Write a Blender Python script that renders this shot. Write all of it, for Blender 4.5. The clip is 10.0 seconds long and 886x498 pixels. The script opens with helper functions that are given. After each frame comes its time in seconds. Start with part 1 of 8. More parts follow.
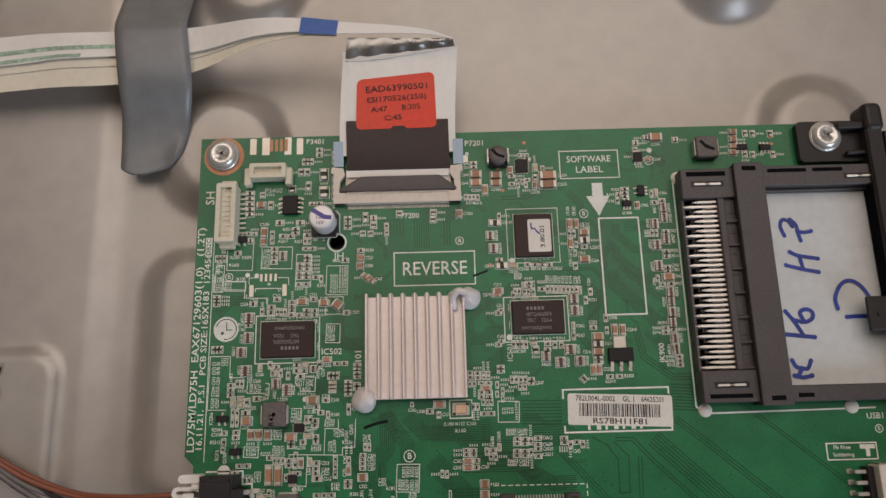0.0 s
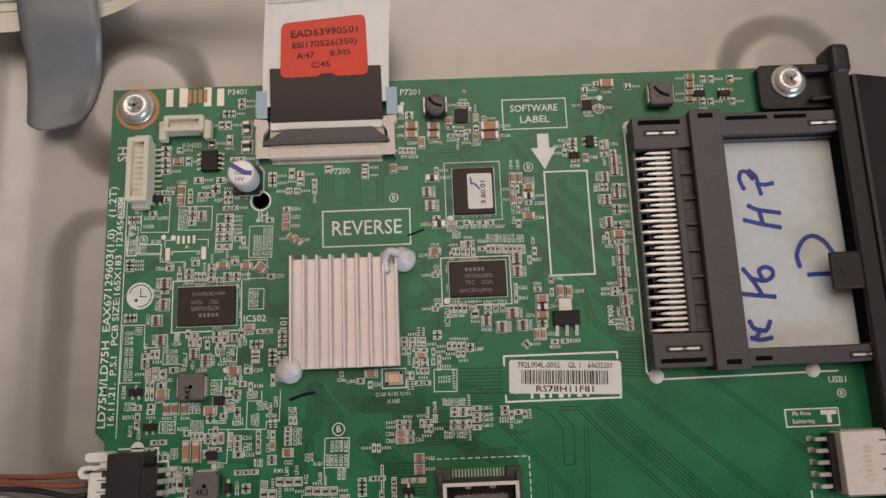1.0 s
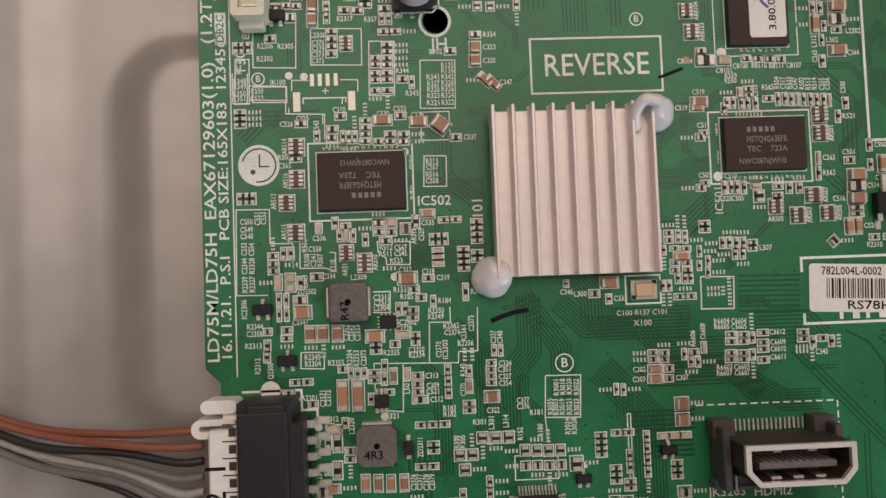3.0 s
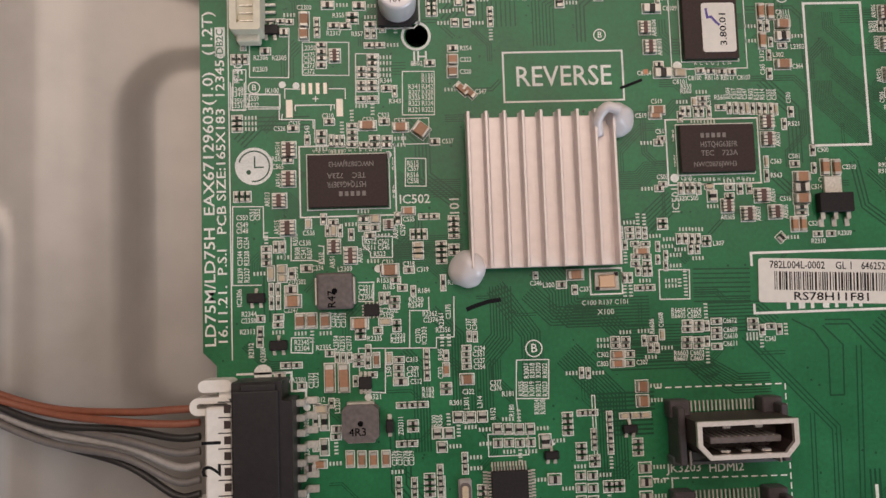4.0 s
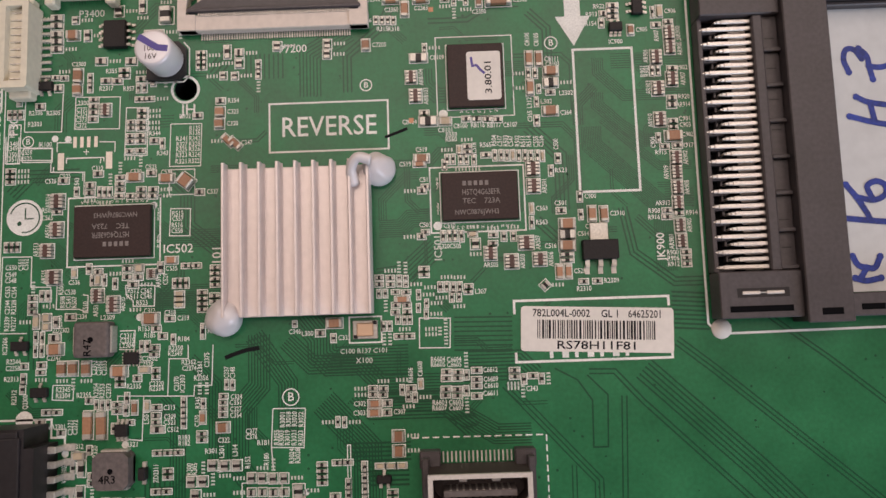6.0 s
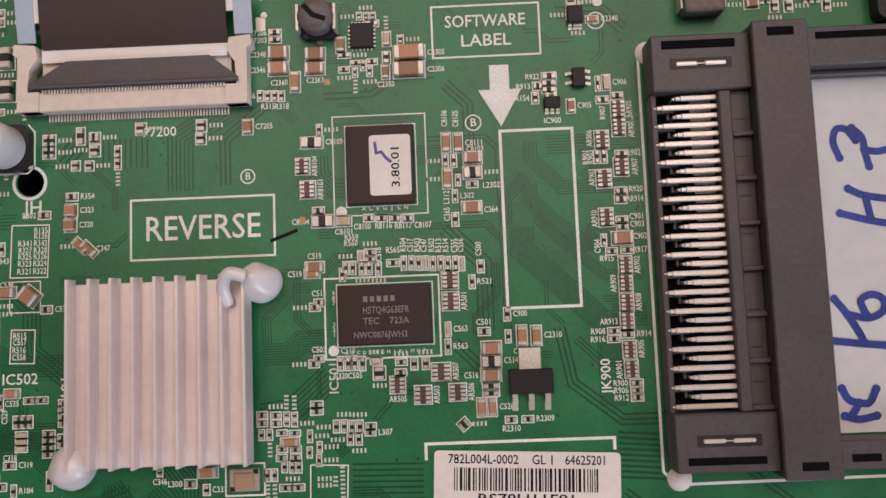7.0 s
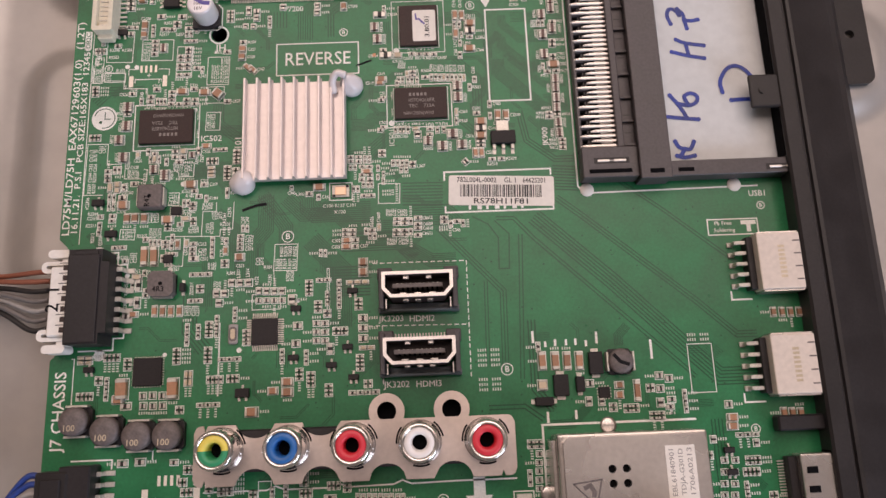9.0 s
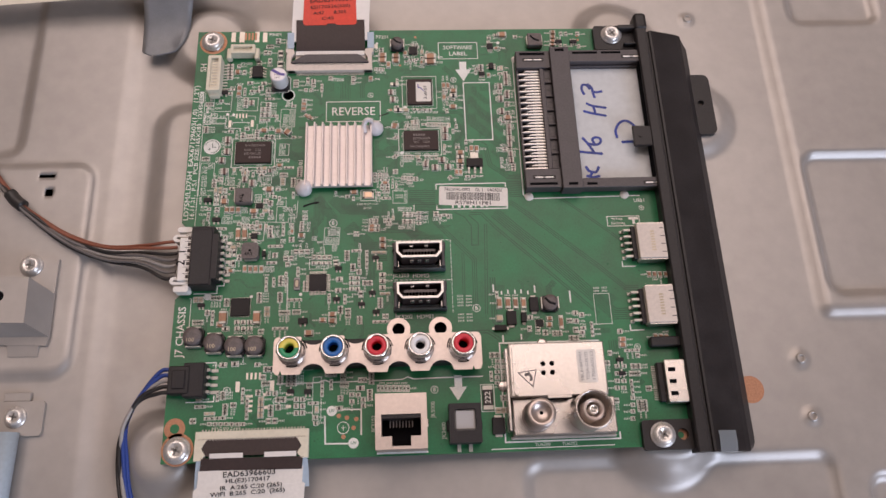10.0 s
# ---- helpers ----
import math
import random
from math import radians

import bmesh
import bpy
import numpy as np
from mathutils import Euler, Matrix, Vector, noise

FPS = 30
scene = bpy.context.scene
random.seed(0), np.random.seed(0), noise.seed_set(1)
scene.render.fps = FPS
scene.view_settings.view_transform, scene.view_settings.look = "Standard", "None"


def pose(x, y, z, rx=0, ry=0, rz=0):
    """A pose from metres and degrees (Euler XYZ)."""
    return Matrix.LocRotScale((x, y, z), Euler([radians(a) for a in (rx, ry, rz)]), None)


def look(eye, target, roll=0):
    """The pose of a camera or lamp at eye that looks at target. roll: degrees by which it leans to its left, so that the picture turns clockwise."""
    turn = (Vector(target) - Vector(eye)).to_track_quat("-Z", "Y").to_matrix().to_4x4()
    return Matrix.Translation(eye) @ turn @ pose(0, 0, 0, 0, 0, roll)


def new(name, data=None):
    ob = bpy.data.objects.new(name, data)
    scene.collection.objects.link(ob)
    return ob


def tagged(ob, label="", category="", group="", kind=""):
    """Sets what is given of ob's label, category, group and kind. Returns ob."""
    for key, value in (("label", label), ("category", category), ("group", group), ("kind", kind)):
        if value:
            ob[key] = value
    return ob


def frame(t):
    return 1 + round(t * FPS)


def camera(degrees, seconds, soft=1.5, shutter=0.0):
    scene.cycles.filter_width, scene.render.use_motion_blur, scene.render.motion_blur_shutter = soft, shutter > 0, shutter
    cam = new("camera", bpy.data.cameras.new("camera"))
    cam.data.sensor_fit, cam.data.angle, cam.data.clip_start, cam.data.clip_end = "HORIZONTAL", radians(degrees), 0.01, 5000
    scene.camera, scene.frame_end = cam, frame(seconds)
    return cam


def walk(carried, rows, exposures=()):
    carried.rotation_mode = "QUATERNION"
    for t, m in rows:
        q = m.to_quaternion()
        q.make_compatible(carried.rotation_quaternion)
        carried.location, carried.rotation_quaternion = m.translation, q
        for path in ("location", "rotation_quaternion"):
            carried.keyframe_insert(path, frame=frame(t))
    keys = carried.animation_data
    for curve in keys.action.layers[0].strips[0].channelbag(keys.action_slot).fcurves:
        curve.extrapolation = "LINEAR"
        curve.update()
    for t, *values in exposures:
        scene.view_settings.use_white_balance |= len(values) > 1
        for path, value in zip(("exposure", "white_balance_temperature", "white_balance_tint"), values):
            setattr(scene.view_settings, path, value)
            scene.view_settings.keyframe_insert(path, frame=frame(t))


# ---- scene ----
cam = camera(63.0, 10.0)
PATH = [
    (0, (0.06310, 0.08985, 0.18075), (0.06833, 0.55555, -1.76427), -0.888),
    (0.5, (0.07667, 0.09295, 0.17386), (0.10085, 0.55141, -1.77273), 1.442),
    (1, (0.07699, 0.08880, 0.16644), (0.10230, 0.48319, -1.79412), 1.440),
    (1.5, (0.06450, 0.08401, 0.14752), (0.10545, 0.35295, -1.83389), 6.221),
    (2, (0.04578, 0.09316, 0.12678), (0.06190, 0.21035, -1.86971), 5.295),
    (2.5, (0.03505, 0.09564, 0.11196), (0.06339, 0.18014, -1.88605), 16.295),
    (2.7, (0.03307, 0.09573, 0.10976), (0.08339, 0.18070, -1.88780), 28.452),
    (3.8, (0.03133, 0.09112, 0.11758), (0.12995, 0.22216, -1.87568), 35.159),
    (4, (0.03408, 0.09063, 0.12021), (0.12666, 0.23155, -1.87267), 31.412),
    (4.5, (0.04052, 0.09047, 0.12516), (0.13024, 0.24247, -1.86704), 28.630),
    (5, (0.05010, 0.09090, 0.12699), (0.11450, 0.25625, -1.86512), 19.546),
    (5.5, (0.06725, 0.08980, 0.13041), (0.09332, 0.28364, -1.86000), 5.850),
    (6, (0.08147, 0.09283, 0.12208), (0.06350, 0.30773, -1.86626), -6.726),
    (6.2, (0.08574, 0.09573, 0.11881), (0.06681, 0.29058, -1.87158), -7.519),
    (7.3, (0.10017, 0.11797, 0.09766), (0.04920, 0.28518, -1.89468), -19.298),
    (7.5, (0.10116, 0.11505, 0.09717), (0.04647, 0.27952, -1.89530), -20.803),
    (8, (0.09841, 0.09317, 0.09891), (0.10386, 0.32560, -1.88753), -1.524),
    (8.5, (0.09316, 0.06914, 0.12176), (0.12047, 0.34498, -1.85894), 3.222),
    (9, (0.08887, 0.03968, 0.16748), (0.11374, 0.48208, -1.78282), 1.002),
    (9.5, (0.08515, 0.01101, 0.20389), (0.15185, 0.57083, -1.71500), 4.902),
    (10, (0.08145, -0.01575, 0.24516), (0.17512, 0.65192, -1.63777), 6.184),
]
walk(cam, [(t, look(eye, target, roll)) for t, eye, target, roll in PATH],
     exposures=[(0, -0.45, 6550, 9), (1, -0.31, 6600, 10), (2.5, -0.25, 6700, 11), (5.5, -0.11, 6700, 15), (7.5, -0.11, 6720, 20), (9, 0.08, 6700, 20), (10, -0.06, 6480, 19)])

# ---- light: a warm lamp under the ceiling and a cool window ----
world = bpy.data.worlds.new("world")
scene.world = world
world.use_nodes = True
world.node_tree.nodes["Background"].inputs[0].default_value = (1.0, 0.93, 0.86, 1)
world.node_tree.nodes["Background"].inputs[1].default_value = 0.25


def area_lamp(name, eye, target, sx, sy, power, colour):
    data = bpy.data.lights.new(name, "AREA")
    data.shape, data.size, data.size_y, data.energy, data.color = "RECTANGLE", sx, sy, power, colour
    ob = new(name, data)
    ob.matrix_world = look(eye, target)
    return ob


area_lamp("ceiling_light", (0.12, 1.06, 1.6), (0.12, 1.059, 0), 2.0, 1.7, 28.0, (1.0, 0.86, 0.76))
area_lamp("window_light", (1.25, -1.2, 0.8), (0.1, 0.08, 0), 0.9, 0.9, 21.0, (0.70, 0.83, 1.0))

# ---- materials ----
def material(name, colour, rough=0.5, metal=0.0, grain=0.0, scale=900.0, bump=0.0, stain=0.0, spec=0.5, coat=0.0, vary=0.0, alpha=1.0, through_light=0.0):
    """colour with fine grain and broad stains, both at true size; vary: from piece to piece."""
    m = bpy.data.materials.new(name)
    m.use_nodes = True
    nt = m.node_tree
    p = nt.nodes["Principled BSDF"]
    p.inputs["Roughness"].default_value = rough
    p.inputs["Metallic"].default_value = metal
    p.inputs["Specular IOR Level"].default_value = spec
    p.inputs["Coat Weight"].default_value = coat
    p.inputs["Coat Roughness"].default_value = 0.25
    p.inputs["Alpha"].default_value = alpha
    p.inputs["Transmission Weight"].default_value = through_light
    p.inputs["Base Color"].default_value = (*colour, 1)
    pos = nt.nodes.new("ShaderNodeTexCoord")
    fine = nt.nodes.new("ShaderNodeTexNoise")
    fine.inputs["Scale"].default_value = scale
    fine.inputs["Detail"].default_value = 4
    nt.links.new(pos.outputs["Object"], fine.inputs["Vector"])
    broad = nt.nodes.new("ShaderNodeTexNoise")
    broad.inputs["Scale"].default_value = scale / 14
    broad.inputs["Detail"].default_value = 3
    nt.links.new(pos.outputs["Object"], broad.inputs["Vector"])
    value = None
    for node, amount in ((fine, grain), (broad, stain)):
        if amount:
            r = nt.nodes.new("ShaderNodeMapRange")
            r.inputs["From Min"].default_value, r.inputs["From Max"].default_value = 0.3, 0.7
            r.inputs["To Min"].default_value, r.inputs["To Max"].default_value = 1 - amount, 1 + amount
            nt.links.new(node.outputs["Fac"], r.inputs["Value"])
            if value:
                mul = nt.nodes.new("ShaderNodeMath")
                mul.operation = "MULTIPLY"
                nt.links.new(value, mul.inputs[0])
                nt.links.new(r.outputs["Result"], mul.inputs[1])
                value = mul.outputs[0]
            else:
                value = r.outputs["Result"]
    if vary:
        info = nt.nodes.new("ShaderNodeObjectInfo")
        r = nt.nodes.new("ShaderNodeMapRange")
        r.inputs["To Min"].default_value, r.inputs["To Max"].default_value = 1 - vary, 1 + vary
        nt.links.new(info.outputs["Random"], r.inputs["Value"])
        if value:
            mul = nt.nodes.new("ShaderNodeMath")
            mul.operation = "MULTIPLY"
            nt.links.new(value, mul.inputs[0])
            nt.links.new(r.outputs["Result"], mul.inputs[1])
            value = mul.outputs[0]
        else:
            value = r.outputs["Result"]
    if value:
        hsv = nt.nodes.new("ShaderNodeHueSaturation")
        hsv.inputs["Color"].default_value = (*colour, 1)
        nt.links.new(value, hsv.inputs["Value"])
        nt.links.new(hsv.outputs["Color"], p.inputs["Base Color"])
        rr = nt.nodes.new("ShaderNodeMapRange")
        rr.inputs["To Min"].default_value, rr.inputs["To Max"].default_value = max(rough - 0.12, 0.03), min(rough + 0.12, 1)
        nt.links.new(broad.outputs["Fac"], rr.inputs["Value"])
        nt.links.new(rr.outputs["Result"], p.inputs["Roughness"])
    if bump:
        b = nt.nodes.new("ShaderNodeBump")
        b.inputs["Strength"].default_value = bump
        b.inputs["Distance"].default_value = 0.0001
        nt.links.new(fine.outputs["Fac"], b.inputs["Height"])
        nt.links.new(b.outputs["Normal"], p.inputs["Normal"])
    return m


GREEN = material("green solder mask", (0.0135, 0.155, 0.058), 0.33, grain=0.12, stain=0.18, scale=1400, bump=0.06, spec=0.42)
TRACE = material("solder mask over bare laminate", (0.005, 0.066, 0.027), 0.33, grain=0.1, scale=1400, spec=0.42)
SILK = material("white screen print", (0.80, 0.80, 0.76), 0.75, grain=0.12, scale=3000, stain=0.1)
FAINT = material("worn grey screen print", (0.60, 0.63, 0.57), 0.75, grain=0.2, scale=3000)
TIN = material("tinned solder", (0.56, 0.53, 0.48), 0.45, 0.55, grain=0.15, scale=2500, bump=0.3, vary=0.15)
CHROME = material("bright nickel plate", (0.78, 0.76, 0.74), 0.13, 0.95, stain=0.08)
CAN = material("stamped tin plate", (0.58, 0.535, 0.50), 0.27, 0.85, grain=0.05, stain=0.08, bump=0.1)
PLATE = material("nickel jack plate", (0.56, 0.475, 0.43), 0.34, 0.75, grain=0.05, stain=0.10)
ALU = material("extruded pale aluminium", (0.75, 0.665, 0.64), 0.42, 0.35, grain=0.04, stain=0.07, scale=700, bump=0.12)
STEEL = material("galvanised sheet steel", (0.405, 0.376, 0.353), 0.38, 0.35, grain=0.05, stain=0.09, scale=160, bump=0.06)
ZINC = material("zinc screw", (0.76, 0.73, 0.70), 0.30, 0.55, grain=0.12, scale=1800, bump=0.3)
COPPER = material("bare copper pad", (0.46, 0.225, 0.13), 0.5, 0.35, grain=0.15, scale=1600)
DARK = material("black moulded epoxy", (0.016, 0.013, 0.014), 0.55, grain=0.25, scale=2600, bump=0.35, stain=0.12, vary=0.15, spec=0.32)
RESIST = material("black glazed resistor body", (0.022, 0.018, 0.017), 0.42, grain=0.3, vary=0.4, spec=0.32)
MEMORY = material("brown-black chip epoxy", (0.038, 0.021, 0.019), 0.55, grain=0.2, scale=2600, bump=0.3, stain=0.12, spec=0.32)
ARRAY = material("dark brown array body", (0.095, 0.045, 0.036), 0.5, grain=0.3, scale=2500, vary=0.2)
RECESS = material("dull zinc recess", (0.22, 0.21, 0.20), 0.45, 0.6)
CLEAR = material("thin clear tape", (0.62, 0.70, 0.76), 0.22, alpha=0.16)
PRINT = material("grey laser marking", (0.23, 0.20, 0.19), 0.7, grain=0.2)
BLACK = material("black nylon", (0.022, 0.019, 0.021), 0.45, grain=0.15, scale=1200, bump=0.25, stain=0.15, spec=0.32)
CHARCOAL = material("charcoal slot plastic", (0.068, 0.058, 0.062), 0.45, grain=0.15, scale=1500, bump=0.25, stain=0.15)
PINMETAL = material("bright tinned pin", (0.78, 0.72, 0.67), 0.36, 0.45, grain=0.08, scale=2500)
SATIN = material("dark satin bezel plastic", (0.024, 0.021, 0.022), 0.42, grain=0.12, scale=1500, bump=0.2, stain=0.2, spec=0.32)
# near black: shade of holes and recesses put into the colour; also dark markings
PIT = material("near-black cavity shade and marking", (0.006, 0.006, 0.007), 0.9, spec=0.05)
SLATE = material("slate grey socket plastic", (0.10, 0.11, 0.115), 0.5, grain=0.1, scale=1500)
BROWN = material("brown ceramic", (0.36, 0.185, 0.105), 0.48, grain=0.12, scale=1800, vary=0.25)
PALE = material("tan ceramic", (0.55, 0.45, 0.32), 0.5, grain=0.12, scale=1800, vary=0.15)
FERRITE = material("grey ferrite", (0.135, 0.112, 0.108), 0.55, grain=0.2, scale=1500, bump=0.5, stain=0.15)
CREAM = material("cream nylon", (0.72, 0.67, 0.54), 0.5, grain=0.06, stain=0.06, bump=0.1)
IVORY = material("ivory connector plastic", (0.70, 0.61, 0.54), 0.48, grain=0.06, stain=0.06, bump=0.1)
WHITE = material("white nylon", (0.80, 0.77, 0.73), 0.45, grain=0.05, stain=0.05)
GLUE = material("milky silicone glue", (0.74, 0.70, 0.71), 0.32, grain=0.03, stain=0.08, scale=400, coat=0.2)
FILM = material("white flat cable film", (0.78, 0.75, 0.72), 0.32, grain=0.03, stain=0.05, scale=500, coat=0.2)
FILM2 = material("yellowed flat cable film", (0.72, 0.66, 0.55), 0.4, grain=0.05, stain=0.08, scale=500)
STIFF = material("brown stiffener film", (0.042, 0.026, 0.024), 0.6, grain=0.1, stain=0.1)
PALEBLUE = material("pale blue stiffener edge", (0.40, 0.50, 0.60), 0.4, grain=0.05)
BLUE_TAPE = material("blue marking tape", (0.05, 0.13, 0.42), 0.5, grain=0.08)
TAPE = material("grey satin tape", (0.20, 0.205, 0.215), 0.34, grain=0.06, scale=2200, stain=0.10, bump=0.12)
PADTIN = material("bright tinned pad", (0.78, 0.71, 0.62), 0.42, 0.3, grain=0.08, scale=2500)
SMEAR = material("green transfer smear", (0.34, 0.46, 0.36), 0.5, grain=0.35, scale=900, stain=0.3)
FOIL = material("creased shiny film", (0.36, 0.35, 0.34), 0.30, 0.8, stain=0.15, scale=900)
RED_LABEL = material("red paper label", (0.74, 0.060, 0.030), 0.55, grain=0.06, stain=0.06)
PAPER = material("white label paper", (0.78, 0.74, 0.69), 0.6, grain=0.04, stain=0.05)
SHEET = material("white writing paper", (0.60, 0.62, 0.63), 0.6, grain=0.05, stain=0.08, scale=400)
INK = material("black ink", (0.012, 0.012, 0.014), 0.7, spec=0.1)
REDINK = material("dark ink on red", (0.06, 0.012, 0.010), 0.6)
MARKER = material("blue felt marker", (0.020, 0.045, 0.29), 0.5, grain=0.35, scale=1500, stain=0.3)
VIOLET = material("violet ink band", (0.085, 0.060, 0.30), 0.45)
CANWHITE = material("white capacitor sleeve", (0.80, 0.76, 0.78), 0.3, 0.12, stain=0.06)
YELLOW = material("yellow jack plastic", (0.80, 0.66, 0.12), 0.4)
JACKGREEN = material("green jack plastic", (0.03, 0.30, 0.14), 0.4)
JACKBLUE = material("blue jack plastic", (0.02, 0.14, 0.42), 0.4)
JACKRED = material("red jack plastic", (0.68, 0.04, 0.06), 0.4)
JACKWHITE = material("white jack plastic", (0.88, 0.85, 0.84), 0.4)
WIRE_BLACK = material("black wire sleeve", (0.025, 0.023, 0.023), 0.42, grain=0.1)
WIRE_GREY = material("grey wire sleeve", (0.16, 0.145, 0.14), 0.45, grain=0.1)
WIRE_BROWN = material("brown wire sleeve", (0.25, 0.085, 0.050), 0.45, grain=0.1)
WIRE_BLUE = material("blue wire sleeve", (0.025, 0.060, 0.27), 0.42, grain=0.1)
WIRE_PALE = material("pale grey wire sleeve", (0.34, 0.32, 0.31), 0.45, grain=0.1)
CRYSTAL = material("gold lidded crystal", (0.62, 0.43, 0.30), 0.35, 0.6, stain=0.1)
PLASTER = material("warm wall paint", (0.70, 0.64, 0.57), 0.85, grain=0.04, scale=60)
TABLE = material("table top", (0.25, 0.17, 0.11), 0.5, grain=0.15, scale=40)
SHUTTER = material("grey jack shutter", (0.42, 0.41, 0.41), 0.4)

# ---- helpers for meshes, in millimetres ----
MM = 0.001


def finish(name, bm, mat, parent=None, label="", smooth=False):
    me = bpy.data.meshes.new(name)
    bmesh.ops.scale(bm, vec=(MM, MM, MM), verts=bm.verts)
    if smooth:
        for f in bm.faces:
            f.smooth = True
    bm.to_mesh(me)
    bm.free()
    me.materials.append(mat)
    ob = new(name, me)
    if parent:
        ob.parent = parent
    return tagged(ob, label)


part = finish


def thing(name, label, category, x=0, y=0, z=0, turn=0, group="", kind=""):
    ob = new(name)
    ob.empty_display_size = 0.002
    ob.matrix_basis = pose(x * MM, y * MM, z * MM, 0, 0, turn)
    return tagged(ob, label, category, group, kind)


def block(bm, x0, y0, z0, x1, y1, z1, bevel=0.0, seg=1):
    m = Matrix.Translation(((x0 + x1) / 2, (y0 + y1) / 2, (z0 + z1) / 2)) @ Matrix.Diagonal((x1 - x0, y1 - y0, z1 - z0, 1))
    made = bmesh.ops.create_cube(bm, size=1, matrix=m)["verts"]
    if bevel:
        edges = list({e for v in made for e in v.link_edges})
        bmesh.ops.bevel(bm, geom=edges, offset=bevel, segments=seg, affect="EDGES", profile=0.5)
    return bm


def boxes(*rows, bevel=0.0, seg=1):
    bm = bmesh.new()
    for r in rows:
        block(bm, *r, bevel=bevel, seg=seg)
    return bm


def drum(bm, x, y, z0, z1, r0, r1=None, seg=28, caps=True):
    r1 = r0 if r1 is None else r1
    bmesh.ops.create_cone(bm, cap_ends=caps, segments=seg, radius1=r0, radius2=r1, depth=z1 - z0, matrix=Matrix.Translation((x, y, (z0 + z1) / 2)))
    return bm


def lathe(bm, x, y, profile, seg=32):
    """profile: pairs of radius and height; turned round the upright at x, y."""
    rings = []
    for r, z in profile:
        rings.append([bm.verts.new((x + r * math.cos(2 * math.pi * k / seg), y + r * math.sin(2 * math.pi * k / seg), z)) for k in range(seg)])
    for a, b in zip(rings, rings[1:]):
        for k in range(seg):
            bm.faces.new((a[k], a[(k + 1) % seg], b[(k + 1) % seg], b[k]))
    return bm


def prism(bm, outline, z0, z1, holes=()):
    """An upright solid over an outline, with holes through it."""
    edges = []
    for loop in (outline, *holes):
        vs = [bm.verts.new((px, py, z0)) for px, py in loop]
        edges += [bm.edges.new((vs[k], vs[(k + 1) % len(vs)])) for k in range(len(vs))]
    made = bmesh.ops.triangle_fill(bm, use_beauty=True, use_dissolve=False, edges=edges)
    faces = [g for g in made["geom"] if isinstance(g, bmesh.types.BMFace)]
    up = bmesh.ops.extrude_face_region(bm, geom=faces)
    bmesh.ops.translate(bm, vec=(0, 0, z1 - z0), verts=[g for g in up["geom"] if isinstance(g, bmesh.types.BMVert)])
    bmesh.ops.recalc_face_normals(bm, faces=bm.faces)
    return bm


def ring(x, y, r, seg=24):
    return [(x + r * math.cos(2 * math.pi * k / seg), y + r * math.sin(2 * math.pi * k / seg)) for k in range(seg)]


def rounded(x0, y0, x1, y1, r, seg=5):
    pts = []
    for cx, cy, a in ((x1 - r, y1 - r, 0), (x0 + r, y1 - r, 90), (x0 + r, y0 + r, 180), (x1 - r, y0 + r, 270)):
        for k in range(seg + 1):
            b = radians(a + 90 * k / seg)
            pts.append((cx + r * math.cos(b), cy + r * math.sin(b)))
    return pts


def spline(pts, n=8):
    """A smooth line through the points."""
    out = []
    p = [Vector(v) for v in pts]
    p = [2 * p[0] - p[1]] + p + [2 * p[-1] - p[-2]]
    for a, b, c, d in zip(p, p[1:], p[2:], p[3:]):
        for k in range(n):
            t = k / n
            out.append(0.5 * (2 * b + (c - a) * t + (2 * a - 5 * b + 4 * c - d) * t * t + (3 * b - a - 3 * c + d) * t ** 3))
    out.append(p[-2])
    return out


def tube(bm, pts, r, seg=8):
    rings = []
    for k, p in enumerate(pts):
        ahead = (pts[min(k + 1, len(pts) - 1)] - pts[max(k - 1, 0)]).normalized()
        side = ahead.cross(Vector((0, 0, 1))).normalized()
        up = side.cross(ahead)
        rings.append([bm.verts.new(p + r * (math.cos(2 * math.pi * j / seg) * side + math.sin(2 * math.pi * j / seg) * up)) for j in range(seg)])
    for a, b in zip(rings, rings[1:]):
        for j in range(seg):
            bm.faces.new((a[j], a[(j + 1) % seg], b[(j + 1) % seg], b[j]))
    bm.faces.new(rings[0][::-1])
    bm.faces.new(rings[-1])
    return bm


def strip(bm, pts, width, z, thick=0.0):
    """A flat line of even width along 2D points, with mitred corners."""
    n = len(pts)
    left, right = [], []
    for k in range(n):
        p = Vector(pts[k])
        d0 = (p - Vector(pts[k - 1])).normalized() if k else (Vector(pts[1]) - p).normalized()
        d1 = (Vector(pts[k + 1]) - p).normalized() if k < n - 1 else d0
        nrm = Vector((-(d0 + d1).y, (d0 + d1).x))
        nrm = nrm.normalized() if nrm.length > 1e-6 else Vector((-d0.y, d0.x))
        h = width / 2 / max(nrm.dot(Vector((-d0.y, d0.x))), 0.4)
        left.append(bm.verts.new((*(p + nrm * h), z)))
        right.append(bm.verts.new((*(p - nrm * h), z)))
    for k in range(n - 1):
        bm.faces.new((right[k], right[k + 1], left[k + 1], left[k]))
    return bm


def frame_line(bm, x0, y0, x1, y1, w=0.16, z=0.03):
    for a in ((x0 - w / 2, y0 - w / 2, x1 + w / 2, y0 + w / 2), (x0 - w / 2, y1 - w / 2, x1 + w / 2, y1 + w / 2),
              (x0 - w / 2, y0 + w / 2, x0 + w / 2, y1 - w / 2), (x1 - w / 2, y0 + w / 2, x1 + w / 2, y1 - w / 2)):
        quad(bm, *a, z)
    return bm


def quad(bm, x0, y0, x1, y1, z):
    bm.faces.new([bm.verts.new(v) for v in ((x0, y0, z), (x1, y0, z), (x1, y1, z), (x0, y1, z))])


